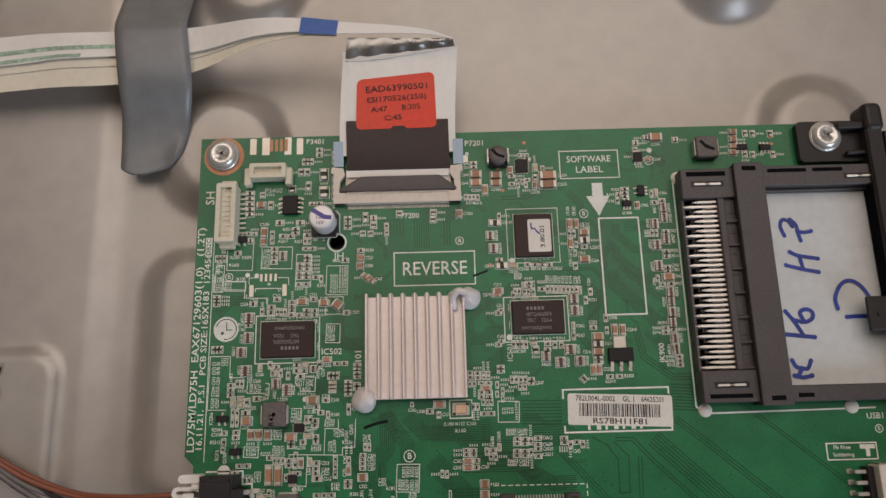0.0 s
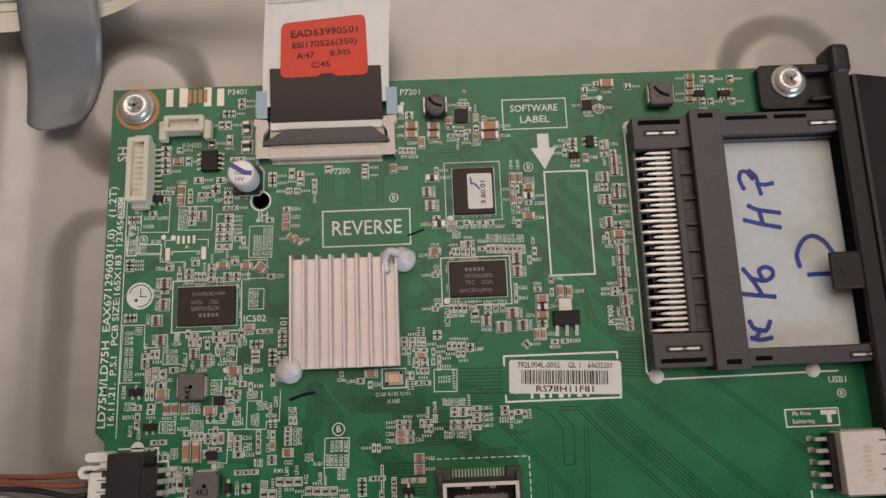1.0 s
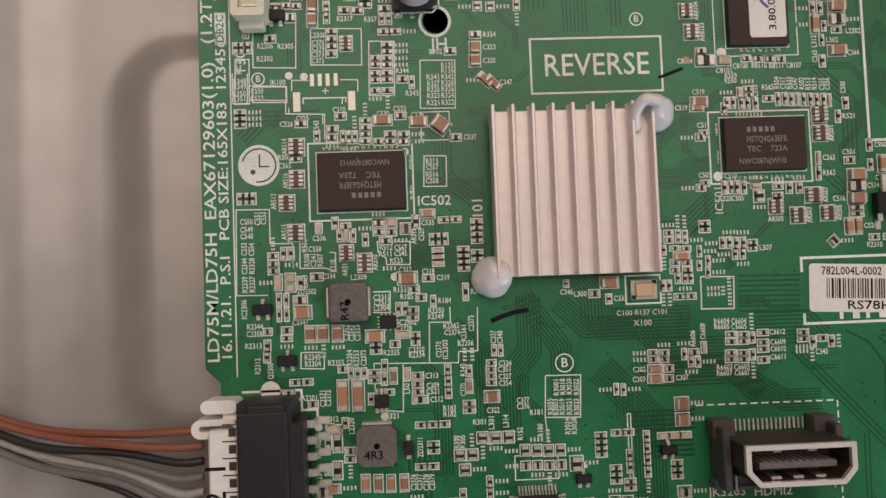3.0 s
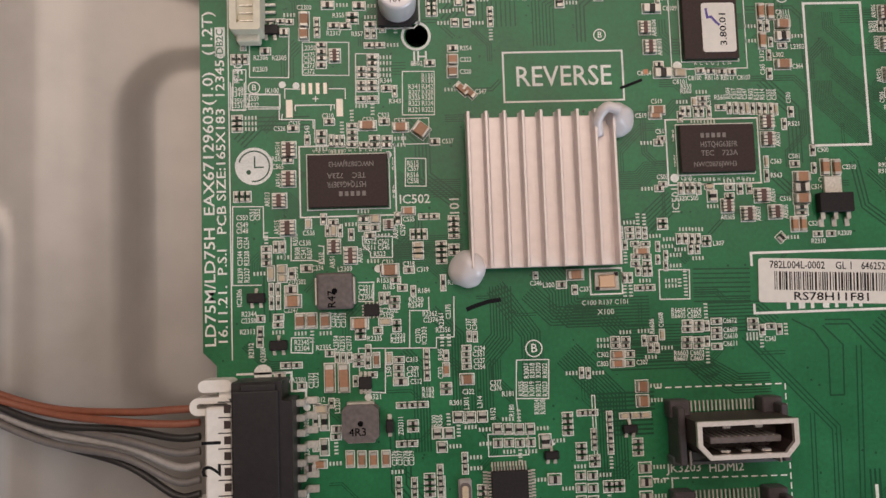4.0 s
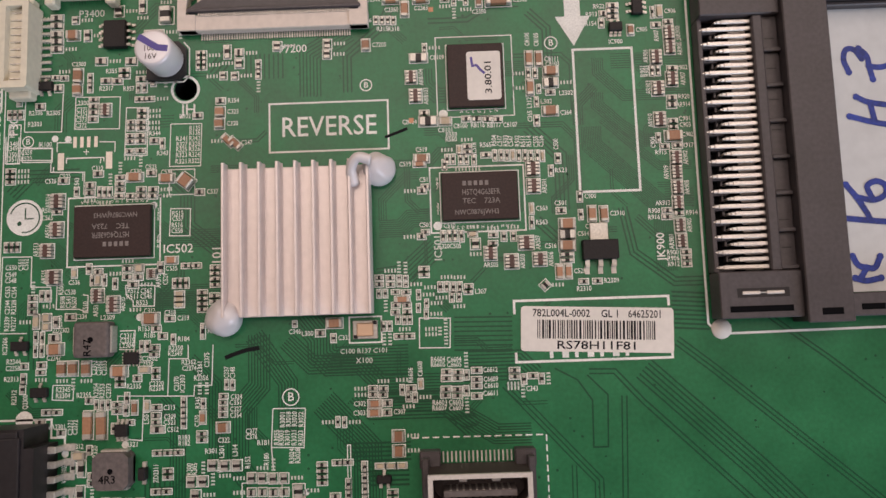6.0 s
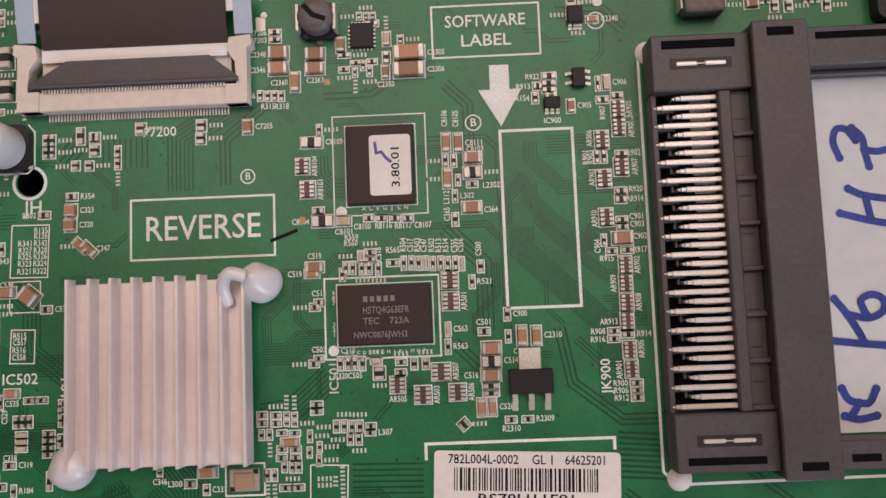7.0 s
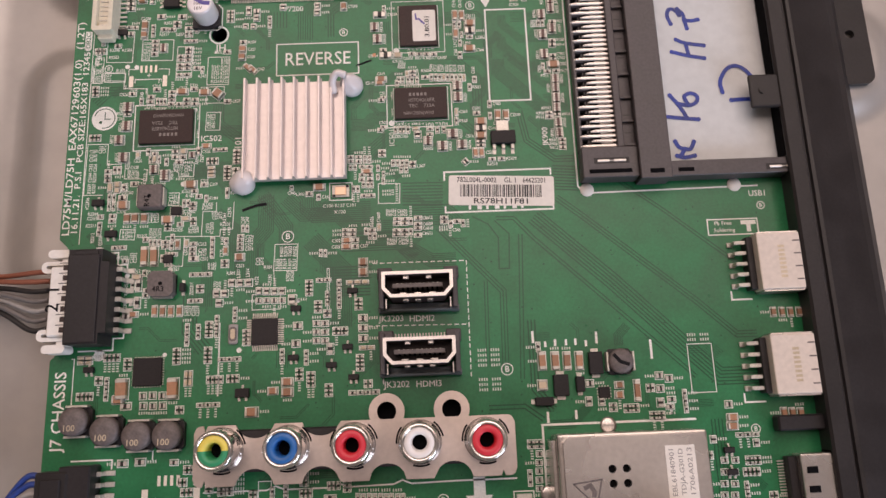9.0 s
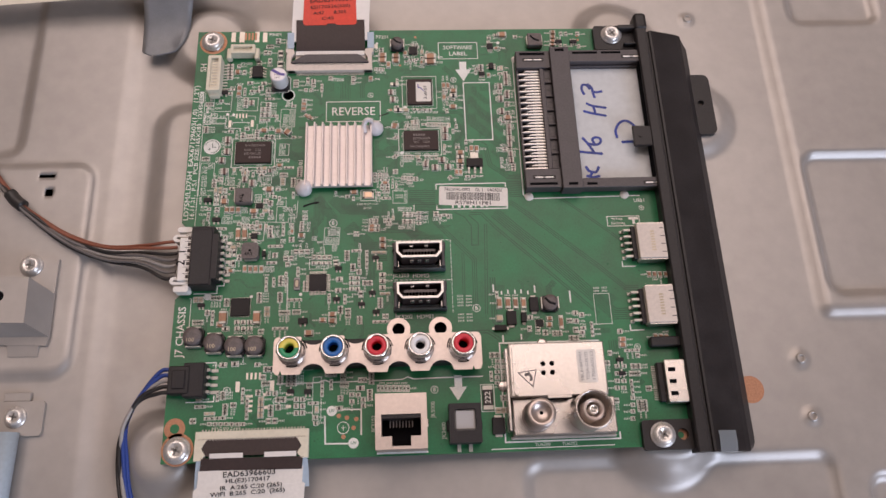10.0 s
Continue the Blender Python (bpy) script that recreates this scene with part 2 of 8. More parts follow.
def disc(bm, x, y, r, z, seg=20):
    bm.faces.new([bm.verts.new((px, py, z)) for px, py in ring(x, y, r, seg)])


LETTERING = []


def lettering(text, x, y, size, parent, mat, z=0.03, turn=0, name="printed_text", width=0.0, align="CENTER"):
    """Printed characters, capitals size mm high; width: their whole length where it is set."""
    LETTERING.append((text, x, y, size, parent, mat, z, turn, name, width, align))


def set_lettering():
    made = []
    for text, x, y, size, parent, mat, z, turn, name, width, align in LETTERING:
        cu = bpy.data.curves.new(name, "FONT")
        cu.offset = (0.008 if size > 3 else 0.015) * size * MM
        cu.body, cu.size, cu.align_x, cu.align_y, cu.resolution_u = text, size * MM / 0.70, align, "CENTER", 2
        made.append((new("letters", cu), cu))
    dg = bpy.context.evaluated_depsgraph_get()
    for (ob, cu), (text, x, y, size, parent, mat, z, turn, name, width, align) in zip(made, LETTERING):
        me = bpy.data.meshes.new_from_object(ob.evaluated_get(dg))
        if width:
            xs = [v.co.x for v in me.vertices]
            me.transform(Matrix.Diagonal((width * MM / max(max(xs) - min(xs), 1e-6), 1, 1, 1)))
        me.materials.clear()
        me.materials.append(mat)
        me.name = name
        bpy.data.objects.remove(ob)
        bpy.data.curves.remove(cu)
        done = new(name, me)
        done.parent = parent
        done.matrix_basis = pose(x * MM, y * MM, z * MM, 0, 0, turn)

# ---- the room round the table, and the back of the television set ----
def slab(name, x0, y0, z0, x1, y1, z1, mat):
    return tagged(finish(name, boxes((x0, y0, z0, x1, y1, z1)), mat), kind="structure")


slab("floor", -2600, -2600, -820, 2600, 2600, -800, TABLE)
slab("ceiling", -2600, -2600, 1750, 2600, 2600, 1790, PLASTER)
slab("wall_north", -2600, 2560, -800, 2600, 2600, 1750, PLASTER)
slab("wall_west", -2600, -2560, -800, -2560, 2560, 1750, PLASTER)
slab("wall_east", 2560, -2560, -800, 2600, 2560, 1750, PLASTER)
slab("wall_south", -2600, -2600, -800, 2600, -2560, 1750, PLASTER)
table = finish("table_top", boxes((-520, -420, -62, 640, 560, -32), bevel=2), TABLE)
tagged(table, "brown wooden table top under the television back", "table")


def ease(v):
    v = min(max(v, 0.0), 1.0)
    return v * v * (3 - 2 * v)


def boxed(x, y, x0, y0, x1, y1, r, slope):
    """1 well inside a rounded rectangle, 0 outside it, with a soft edge."""
    qx, qy = abs(x - (x0 + x1) / 2) - (x1 - x0) / 2 + r, abs(y - (y0 + y1) / 2) - (y1 - y0) / 2 + r
    d = math.hypot(max(qx, 0), max(qy, 0)) + min(max(qx, qy), 0) - r
    return ease(0.5 - d / slope)


def chassis_height(x, y):
    z = -9.0
    z += 1.7 * boxed(x, y, -140, -140, -27.0, 290, 6, 7)
    z -= 2.0 * boxed(x, y, -139, 116, -66.0, 289, 6, 5)
    z += 1.8 * boxed(x, y, -130, 31, -36.0, 110.5, 7, 3)
    z += 3.0 * boxed(x, y, -13.5, 72, 70, 135, 9, 7)
    z += 2.2 * boxed(x, y, 233.5, 45.5, 420, 330, 3, 5)
    z -= 3.2 * boxed(x, y, 238, 53, 330, 110, 6, 3.2)
    z -= 2.4 * boxed(x, y, 247, 172.5, 284, 240, 5, 4)
    z -= 2.0 * boxed(x, y, 120, -140, 226, -4.2, 5, 4)
    z -= 3.0 * boxed(x, y, 238, -60, 300, -12, 5, 3.2)
    for cx, cy, r, high, wide in ((4, 164, 20, 6.0, 8.5), (167.5, 4.5, 20.5, 6.9, 12), (-2, 4, 16, 6.0, 8.5), (168, 166, 18, 5.0, 8.5), (11, 216, 17, 5.5, 8.5), (148, 216, 17, 5.5, 8.5), (196, 127, 19.0, 3.2, 8)):
        z += high * ease((r - math.hypot(x - cx, y - cy)) / wide)
    for cx, cy in ((221.3, 29.2), (221.4, 8.8), (202, 175.5)):
        z += 0.9 * ease((3.4 - math.hypot(x - cx, y - cy)) / 1.4)
    return z


def build_chassis():
    xs = np.concatenate([np.arange(-210, -70, 5.0), np.arange(-70, -25, 1.0), np.arange(-25, 190, 2.0), np.arange(190, 290, 1.25), np.arange(290, 400, 5.0)])
    ys = np.concatenate([np.arange(-150, -30, 5.0), np.arange(-30, 225, 1.5), np.arange(225, 340, 5.0)])
    verts = [(x * MM, y * MM, chassis_height(x, y) * MM) for y in ys for x in xs]
    n = len(xs)
    dark = ((-56.4, 104.4, -50.2, 106.4), (-52.5, 97.8, -50.3, 100.1))
    faces = []
    for j in range(len(ys) - 1):
        for i in range(n - 1):
            cx, cy = (xs[i] + xs[i + 1]) / 2, (ys[j] + ys[j + 1]) / 2
            if any(a <= cx <= c and b <= cy <= d for a, b, c, d in dark):
                continue
            faces.append((j * n + i, j * n + i + 1, (j + 1) * n + i + 1, (j + 1) * n + i))
    me = bpy.data.meshes.new("chassis_sheet")
    me.from_pydata(verts, [], faces)
    me.materials.append(STEEL)
    me.polygons.foreach_set("use_smooth", [True] * len(me.polygons))
    ob = new("television_back", None)
    tagged(ob, "pressed grey galvanised steel television back with embossed ribs", "television back")
    sheet = new("pressed_sheet", me)
    sheet.parent = ob
    solid = sheet.modifiers.new("thickness", "SOLIDIFY")
    solid.thickness, solid.offset = 0.0008, -1
    part("rim", boxes((-214, -154, -32, -209, 340, -8), (394, -154, -32, 399, 340, -8), (-209, -154, -32, 394, -149, -8), (-209, 334, -32, 394, 340, -8)), STEEL, ob)
    for cx, cy in ((221.3, 29.2), (221.4, 8.8), (202, 175.5)):
        top = chassis_height(cx, cy)
        bm = lathe(bmesh.new(), cx, cy, ((2.0, top), (1.6, top + 0.5), (1.1, top + 0.6), (0.9, top - 0.5), (0.0, top - 0.6)), 16)
        part("rivet", bm, STEEL, ob, smooth=True)
    hole = chassis_height(203.3, 18.6)
    part("hole_cover", drum(bmesh.new(), 201.2, 18.8, hole + 0.05, hole + 0.25, 4.8), COPPER, ob, "round copper-coloured disc in the sheet")
    return ob


build_chassis()

# ---- the circuit board ----
board = thing("circuit_board", "densely fitted green television circuit board screwed to the steel", "circuit board")
outline = [(0, 0), (179, 0), (179, 165), (0, 165), (0, 83.4), (2.2, 81.2), (2.2, 57), (0, 54.8)]
bm = prism(bmesh.new(), outline, -1.6, 0.0, holes=[ring(36.4, 135.6, 1.95), ring(77.4, 41.0, 1.5), ring(91.5, 40.8, 1.5)])
part("laminate", bm, GREEN, board, "green solder mask")
bm = lathe(bmesh.new(), 36.4, 135.6, ((1.94, -9), (1.94, 0.02)), 24)
part("hole_wall", bm, PIT, board)

silk = bmesh.new()      # thin printed outlines
refs = []               # small reference texts still to be placed
taken = [(116.0, 101.3, 117.9, 107.8)]      # what the parts and large prints cover
traces = bmesh.new()
vias = bmesh.new()
level = [0.003]


def bus(pts, n, pitch, width=0.16, side=1, z=None):
    """n lines side by side along one bent path."""
    level[0] += 0.0003 if z is None else 0.0
    for k in range(n):
        row, off = [], k * pitch * side
        for i, p in enumerate(pts):
            a = Vector(pts[max(i - 1, 0)])
            b = Vector(pts[min(i + 1, len(pts) - 1)])
            p = Vector(p)
            d0 = (p - a).normalized() if i else (b - p).normalized()
            d1 = (b - p).normalized() if i < len(pts) - 1 else d0
            m = (d0 + d1).normalized()
            nrm = Vector((-m.y, m.x))
            row.append(p + nrm * off / max(nrm.dot(Vector((-d0.y, d0.x))), 0.4))
        strip(traces, row, width * 1.15, level[0] if z is None else z)


# long pairs to the side sockets
bus([(104.0, 85.1), (108.4, 85.0), (113.0, 79.8), (140.8, 52.9), (148.0, 45.9)], 2, 0.75, 0.24, -1)
bus([(114.4, 86.3), (131.8, 69.9), (148.8, 52.5), (154.0, 47.4), (163, 47.4)], 6, 0.76, 0.25, -1)
bus([(119.3, 89.9), (125.1, 85.2), (150.5, 63.3), (158.6, 55.6), (163, 55.6)], 3, 0.7, 0.23, -1)
bus([(134.2, 93.6), (144.1, 86.0), (157.1, 75.0), (163, 70.2)], 2, 0.7, 0.24, -1)
bus([(98.3, 85.4), (102.0, 83.4), (104.3, 80.0), (104.1, 72.4), (106.5, 72.4), (106.9, 80.8), (103.6, 84.2)], 1, 1, 0.24)
bus([(109.2, 80.6), (107.6, 46.6)], 2, 0.8, 0.22)
bus([(89.5, 82.6), (104.0, 66.8), (103.6, 48.0)], 3, 0.7, 0.2)
bus([(100.4, 69.6), (100.0, 50.0)], 2, 0.7, 0.2)
# straight lines that run under the bar-code label
bus([(81.8, 94.4), (91.6, 94.2)], 8, 0.78, 0.24, -1)
# lines that leave the processor
bus([(69, 103), (73, 103.5), (78, 108)], 7, 0.6, 0.2, -1)
bus([(60, 133.5), (60, 140), (66, 143.5)], 7, 0.6, 0.18)
bus([(47, 137), (47, 141.5)], 9, 0.8, 0.2, -1)
# the pattern inside the printed label frame
bus([(110.6, 139.2), (123.6, 139.2)], 7, 0.42, 0.12, -1)
bus([(109.2, 138.6), (109.2, 136.4), (113.0, 132.6), (123.5, 132.6)], 6, 0.36, 0.13, -1)
bus([(108.9, 132.4), (108.9, 130.6), (112.4, 127.2), (116.0, 124.6), (123.5, 124.6)], 7, 0.34, 0.13, -1)
bus([(104.9, 126.4), (104.9, 122.4), (109.2, 118.2), (116.4, 111.2), (116.4, 101)], 12, 0.30, 0.12)
bus([(109.0, 128.2), (113.8, 123.6), (118.2, 119.8), (123.4, 119.8)], 5, 0.34, 0.13, -1)
bus([(93.4, 127.4), (101.8, 127.4), (104.4, 124.6), (104.4, 112), (107.6, 108.8), (110, 108.8)], 3, 0.4, 0.16, -1)
bus([(93.2, 139.2), (101.8, 139.2), (103.4, 137.6), (103.4, 129)], 2, 0.6, 0.18)
bus([(95, 134.6), (102.6, 134.6)], 2, 1.6, 0.16, -1)
bus([(114.8, 136.4), (119, 132.4), (121.4, 132.4)], 6, 0.4, 0.13)
bus([(118.5, 115.0), (123.4, 115.0)], 8, 0.42, 0.14, -1)
bus([(72.6, 121.6), (78.2, 121.6), (80.0, 123.6), (88, 123.6)], 4, 0.42, 0.15, -1)
bus([(69.6, 108.4), (74.0, 108.4), (75.6, 110.0), (78.4, 110.0)], 9, 0.36, 0.13)
bus([(74.2, 120.4), (74.2, 114.4), (76.4, 112.2), (78.4, 112.2)], 3, 0.4, 0.15)
# the fine bundles between the second memory chip, its arrays and the processor
bus([(20.4, 104.9), (20.4, 102.8), (24.6, 98.6), (30.0, 98.6)], 11, 0.36, 0.14)
bus([(32.6, 112.6), (34.4, 110.8), (43.0, 110.8)], 9, 0.36, 0.14, -1)
bus([(29.4, 104.8), (32.8, 101.4), (43.0, 101.4)], 10, 0.38, 0.14, -1)
bus([(31.0, 96.6), (36.4, 96.6), (39.0, 94.0), (43.4, 94.0)], 10, 0.38, 0.14)
bus([(14.4, 109.4), (17.4, 106.4)], 9, 0.36, 0.13, -1)
bus([(14.2, 114.4), (17.4, 112.2)], 7, 0.36, 0.13, -1)
# wide bundles below the heat sink
bus([(47.2, 92.6), (47.2, 84.8), (43.6, 80.8), (43.6, 70.4), (46.4, 67.0)], 8, 0.5, 0.2)
bus([(54.6, 92.6), (58.4, 88.8), (66.4, 88.8), (70.0, 85.2), (88, 85.2)], 7, 0.5, 0.2, -1)
bus([(36.6, 88.2), (40.6, 84.2), (40.6, 72.6), (38.0, 69.6)], 5, 0.5, 0.2)
bus([(33.2, 83.2), (36.6, 79.6), (36.6, 66.0)], 6, 0.5, 0.2, -1)
bus([(58.0, 79.6), (64.6, 72.6), (64.6, 60.0)], 10, 0.5, 0.2)
bus([(66.0, 82.4), (79, 82.4), (88.6, 76.6), (94, 76.6)], 8, 0.45, 0.18, -1)
bus([(54.4, 94.4), (57.2, 90.9), (57.2, 88.0), (60.0, 85.4), (74.0, 85.4)], 10, 0.52, 0.2)
bus([(46.8, 91.6), (52.2, 84.0), (52.2, 76.0)], 7, 0.52, 0.2)
bus([(64.0, 81.2), (67.2, 78.0), (80.0, 78.0), (83.4, 74.8)], 7, 0.55, 0.22)
bus([(66.0, 70.4), (73.6, 70.4)], 5, 0.75, 0.3, -1)
bus([(84.0, 88.6), (93.0, 88.6), (96.0, 85.6)], 9, 0.6, 0.22, -1)
bus([(110.5, 112), (112, 104), (119, 98.5), (126, 98.5)], 3, 0.7, 0.25)
bus([(118.5, 97.5), (125, 97)], 9, 0.75, 0.3, -1)
bus([(64, 74.2), (74, 74.2)], 5, 0.7, 0.3, -1)
bus([(10, 101), (10, 88)], 3, 0.9, 0.25)
bus([(30, 71), (30, 60), (34, 55)], 5, 0.8, 0.25)
bus([(150, 36), (150, 20)], 4, 0.8, 0.25)
bus([(34, 122), (38, 118), (38, 112), (43, 108)], 5, 0.6, 0.2, -1)
bus([(95, 126), (100, 121), (100, 112)], 4, 0.7, 0.22)
bus([(96, 110), (100, 106), (103, 106)], 3, 0.7, 0.22)
bus([(96, 147), (99, 144), (99, 132)], 3, 0.7, 0.22)
bus([(40, 139), (44, 143.5)], 4, 0.8, 0.25, -1)
bus([(79, 146), (86, 146), (90, 148.5), (95, 148.5)], 2, 0.8, 0.25)
bus([(72, 150), (70, 146), (64, 141), (64, 134)], 3, 0.7, 0.22)
bus([(113, 158), (120, 158), (123, 155)], 3, 0.8, 0.25, -1)
bus([(100, 40), (108, 40), (112, 37)], 2, 0.9, 0.3)
bus([(110, 60), (110, 44), (114, 39)], 3, 0.8, 0.3)
bus([(18, 120), (10, 120), (7, 117)], 4, 0.7, 0.22, -1)
# short bundles under and between the small parts
lines = random.Random(21)
busy = []
for x0, y0, x1, y1, many in ((6, 57, 43, 106, 350), (44, 44, 76, 92, 300), (8, 118, 50, 160, 275), (70, 96, 103, 160, 300), (104, 100, 123, 160, 150), (76, 76, 100, 96, 80), (8, 8, 70, 54, 250), (108, 36, 160, 60, 100), (146, 8, 164, 40, 70)):
    for k in range(many):
        px, py = lines.uniform(x0, x1), lines.uniform(y0, y1)
        ang = lines.choice((0, 90, 180, 270))
        pts = [(px, py)]
        for leg in range(lines.choice((2, 2, 3))):
            run = lines.uniform(2.0, 5.5)
            px, py = px + run * math.cos(radians(ang)), py + run * math.sin(radians(ang))
            pts.append((px, py))
            ang += lines.choice((-45, 45))
        n, pitch, side = lines.choice((2, 3, 4, 5, 6, 8)), lines.choice((0.36, 0.4, 0.5)), lines.choice((-1, 1))
        grow = n * pitch
        box = (min(a for a, b in pts) - grow, min(b for a, b in pts) - grow, max(a for a, b in pts) + grow, max(b for a, b in pts) + grow)
        inside = x0 - 2 < box[0] and box[2] < x1 + 2 and y0 - 2 < box[1] and box[3] < y1 + 2
        if inside and not any(a < box[2] and box[0] < c and b < box[3] and box[1] < d for a, b, c, d in busy):
            busy.append(box)
            bus(pts, n, pitch, lines.choice((0.12, 0.14, 0.17)), side, 0.0025)
for k in range(620):
    vx, vy = random.uniform(3, 172), random.uniform(3, 163)
    disc(vias, vx, vy, random.choice((0.14, 0.18, 0.22)), 0.018, 8)


def label_frame(x0, y0, x1, y1, w=0.22):
    frame_line(silk, x0, y0, x1, y1, w)


label_frame(51.0, 123.8, 71.6, 132.4, 0.32)
lettering("REVERSE", 61.3, 128.0, 3.5, board, SILK, width=16.4)
label_frame(95.0, 151.3, 110.5, 158.9, 0.28)
lettering("SOFTWARE", 102.7, 156.5, 1.75, board, SILK, width=11.6)
lettering("LABEL", 102.7, 153.6, 1.75, board, SILK, width=7.2)
label_frame(104.15, 115.0, 114.4, 140.2, 0.42)
label_frame(80.2, 128.9, 93.5, 143.3, 0.18)
label_frame(78.5, 108.8, 94.6, 120.1, 0.26)
label_frame(16.2, 105.1, 32.1, 117.0, 0.26)
bm = bmesh.new()
for pts in (((104.4, 140.9), (107.5, 146.3), (105.8, 146.3), (105.8, 149.9), (103.0, 149.9), (103.0, 146.3), (101.3, 146.3)),
            ((96.7, 17.1), (99.9, 21.7), (98.3, 21.7), (98.3, 25.6), (95.7, 25.6), (95.7, 21.7), (93.9, 21.7))):
    bm = bmesh.new()
    bm.faces.new([bm.verts.new((px, py, 0.03)) for px, py in pts])
    part("printed_arrow", bm, SILK, board)
# corner marks round the bar code label
for pts in (((92.0, 94.6), (92.0, 96.8), (117.9, 96.8), (117.9, 95.2)), ((92.0, 88.2), (92.0, 86.6), (118.0, 86.6), (118.0, 88.0))):
    strip(silk, pts, 0.42, 0.03)
for text, x, y, size, turn in (
        ("IC501", 79.6, 106.3, 1.3, 90), ("IC502", 35.2, 107.6, 1.5, 0), ("IC101", 41.9, 105.2, 1.6, 90), ("JH", 36.9, 131.9, 1.9, 0), ("P7200", 55.2, 142.2, 1.38, 0),
        ("P7201", 72.7, 161.8, 1.5, 0), ("P3401", 30.4, 163.4, 1.4, 0), ("P3400", 19.6, 150.0, 1.3, 0), ("JK900", 117.3, 105.2, 1.38, 90), ("JK3203", 78.4, 61.5, 1.4, 0),
        ("HDMI2", 85.5, 61.3, 1.4, 0), ("JK3202", 79.3, 46.4, 1.4, 0), ("HDMI3", 86.6, 46.3, 1.4, 0), ("USB1", 167.6, 88.6, 1.4, 0), ("33", 122.6, 141.0, 1.2, 90),
        ("SH", 3.2, 148.5, 2.3, 90), ("P300", 6.4, 130.5, 1.5, 90), ("J7 CHASSIS", 2.9, 43.4, 2.6, 90), ("P2301", 10.4, 55.0, 1.3, 0), ("JK3102", 68.4, 10.5, 1.3, 90),
        ("JK3400", 91.6, 7.5, 1.3, 90), ("JK5000", 88.2, 14.5, 1.3, 90), ("TU6700", 124, 1.9, 1.1, 0), ("TU6702", 133, 1.9, 1.1, 0), ("X100", 66.6, 87.7, 0.9, 0), ("C100 R137 C101", 66.6, 89.3, 0.8, 0)):
    lettering(text, x, y, size, board, SILK if size > 1.36 else FAINT, turn=turn)
lettering("LD75M/LD75H  EAX67129603(1.0)   (1.2T)", 1.35, 84.2, 1.75, board, SILK, turn=90, width=56, align="LEFT")
lettering("16.11.21.  P.S.I   PCB SIZE:165X183  1234567", 3.35, 84.4, 1.5, board, SILK, turn=90, width=50, align="LEFT")
strip(silk, ((4.7, 82.0), (4.7, 150)), 0.2, 0.03)
strip(silk, ((4.9, 55), (5.6, 55), (5.6, 38)), 0.2, 0.03)


frame_line(silk, 154.6, 78.6, 166.6, 82.4, 0.3)
lettering("Pb Free", 158.3, 81.4, 0.95, board, SILK)
lettering("Soldering", 158.5, 79.7, 0.95, board, SILK)
bm = bmesh.new()
quad(bm, 162.6, 81.0, 166.2, 82.0, 0.03)
quad(bm, 163.9, 79.2, 164.9, 81.0, 0.03)
part("printed_mark", bm, SILK, board)
# printed discs and ringed letters
bm = bmesh.new()
disc(bm, 8.7, 113.9, 3.15, 0.03, 28)
part("printed_emblem", bm, SILK, board, "white printed emblem disc")
for x, y, r in ((81.2, 129.5, 0.8), (79.6, 110.0, 0.75), (31.0, 115.3, 0.6), (10.0, 147.2, 0.4), (9.6, 79.7, 1.5), (16.6, 74.0, 0.6), (15.9, 127.4, 0.6), (28.8, 96.2, 0.65), (13.6, 127.6, 0.6), (18.6, 74.0, 0.6), (26.6, 75.2, 0.6), (119.0, 158.6, 0.7), (70.6, 158.9, 0.5),
                (54.6, 15.1, 1.7), (61.8, 4.5, 1.7), (11.2, 55.6, 1.3), (131.0, 158.9, 0.5), (56.6, 66.6, 0.5), (43.2, 55.6, 0.6), (26.2, 55.2, 0.5)):
    bm = bmesh.new()
    disc(bm, x, y, r, 0.03, 16)
    part("printed_dot", bm, SILK, board)
bm = bmesh.new()
strip(bm, [(8.7 + 2.55 * math.cos(radians(a)), 113.9 + 2.55 * math.sin(radians(a))) for a in range(-100, 176, 12)], 0.24, 0.034)
strip(bm, ((8.8, 115.6), (8.8, 113.7), (10.3, 113.7)), 0.24, 0.034)
disc(bm, 7.8, 112.9, 0.4, 0.034, 12)
part("printed_emblem_line", bm, TRACE, board)
for x, y, r in ((54.2, 82.1, 1.35), (67.9, 135.2, 1.0), (100.4, 141.6, 1.1), (104.6, 48.9, 1.3), (88.9, 21.0, 1.2), (118.6, 155.8, 1.2), (8.9, 127.2, 0.95), (19.7, 22.8, 1.2), (168, 85.6, 0.9), (159.8, 33.5, 1.0)):
    strip(silk, [(x + r * math.cos(radians(a)), y + r * math.sin(radians(a))) for a in range(0, 361, 15)], 0.2, 0.03)
    lettering("B", x, y, r * 1.05, board, SILK)
for x, y in ((54.6, 15.1), (61.8, 4.5)):
    lettering("UV", x, y, 1.0, board, GREEN, z=0.036)
bm = prism(bmesh.new(), ring(36.3, 135.6, 2.55, 32), 0.0, 0.03, holes=[ring(36.3, 135.6, 2.1, 32)])
part("printed_ring", bm, SILK, board, "white ring round the hole")
bm = bmesh.new()
quad(bm, 2.5, 132.7, 4.2, 137.7, 0.03)
part("printed_block", bm, SILK, board, "white printed block")
lettering("DB2C", 3.35, 135.2, 1.15, board, GREEN, z=0.038, turn=90, width=4.2)
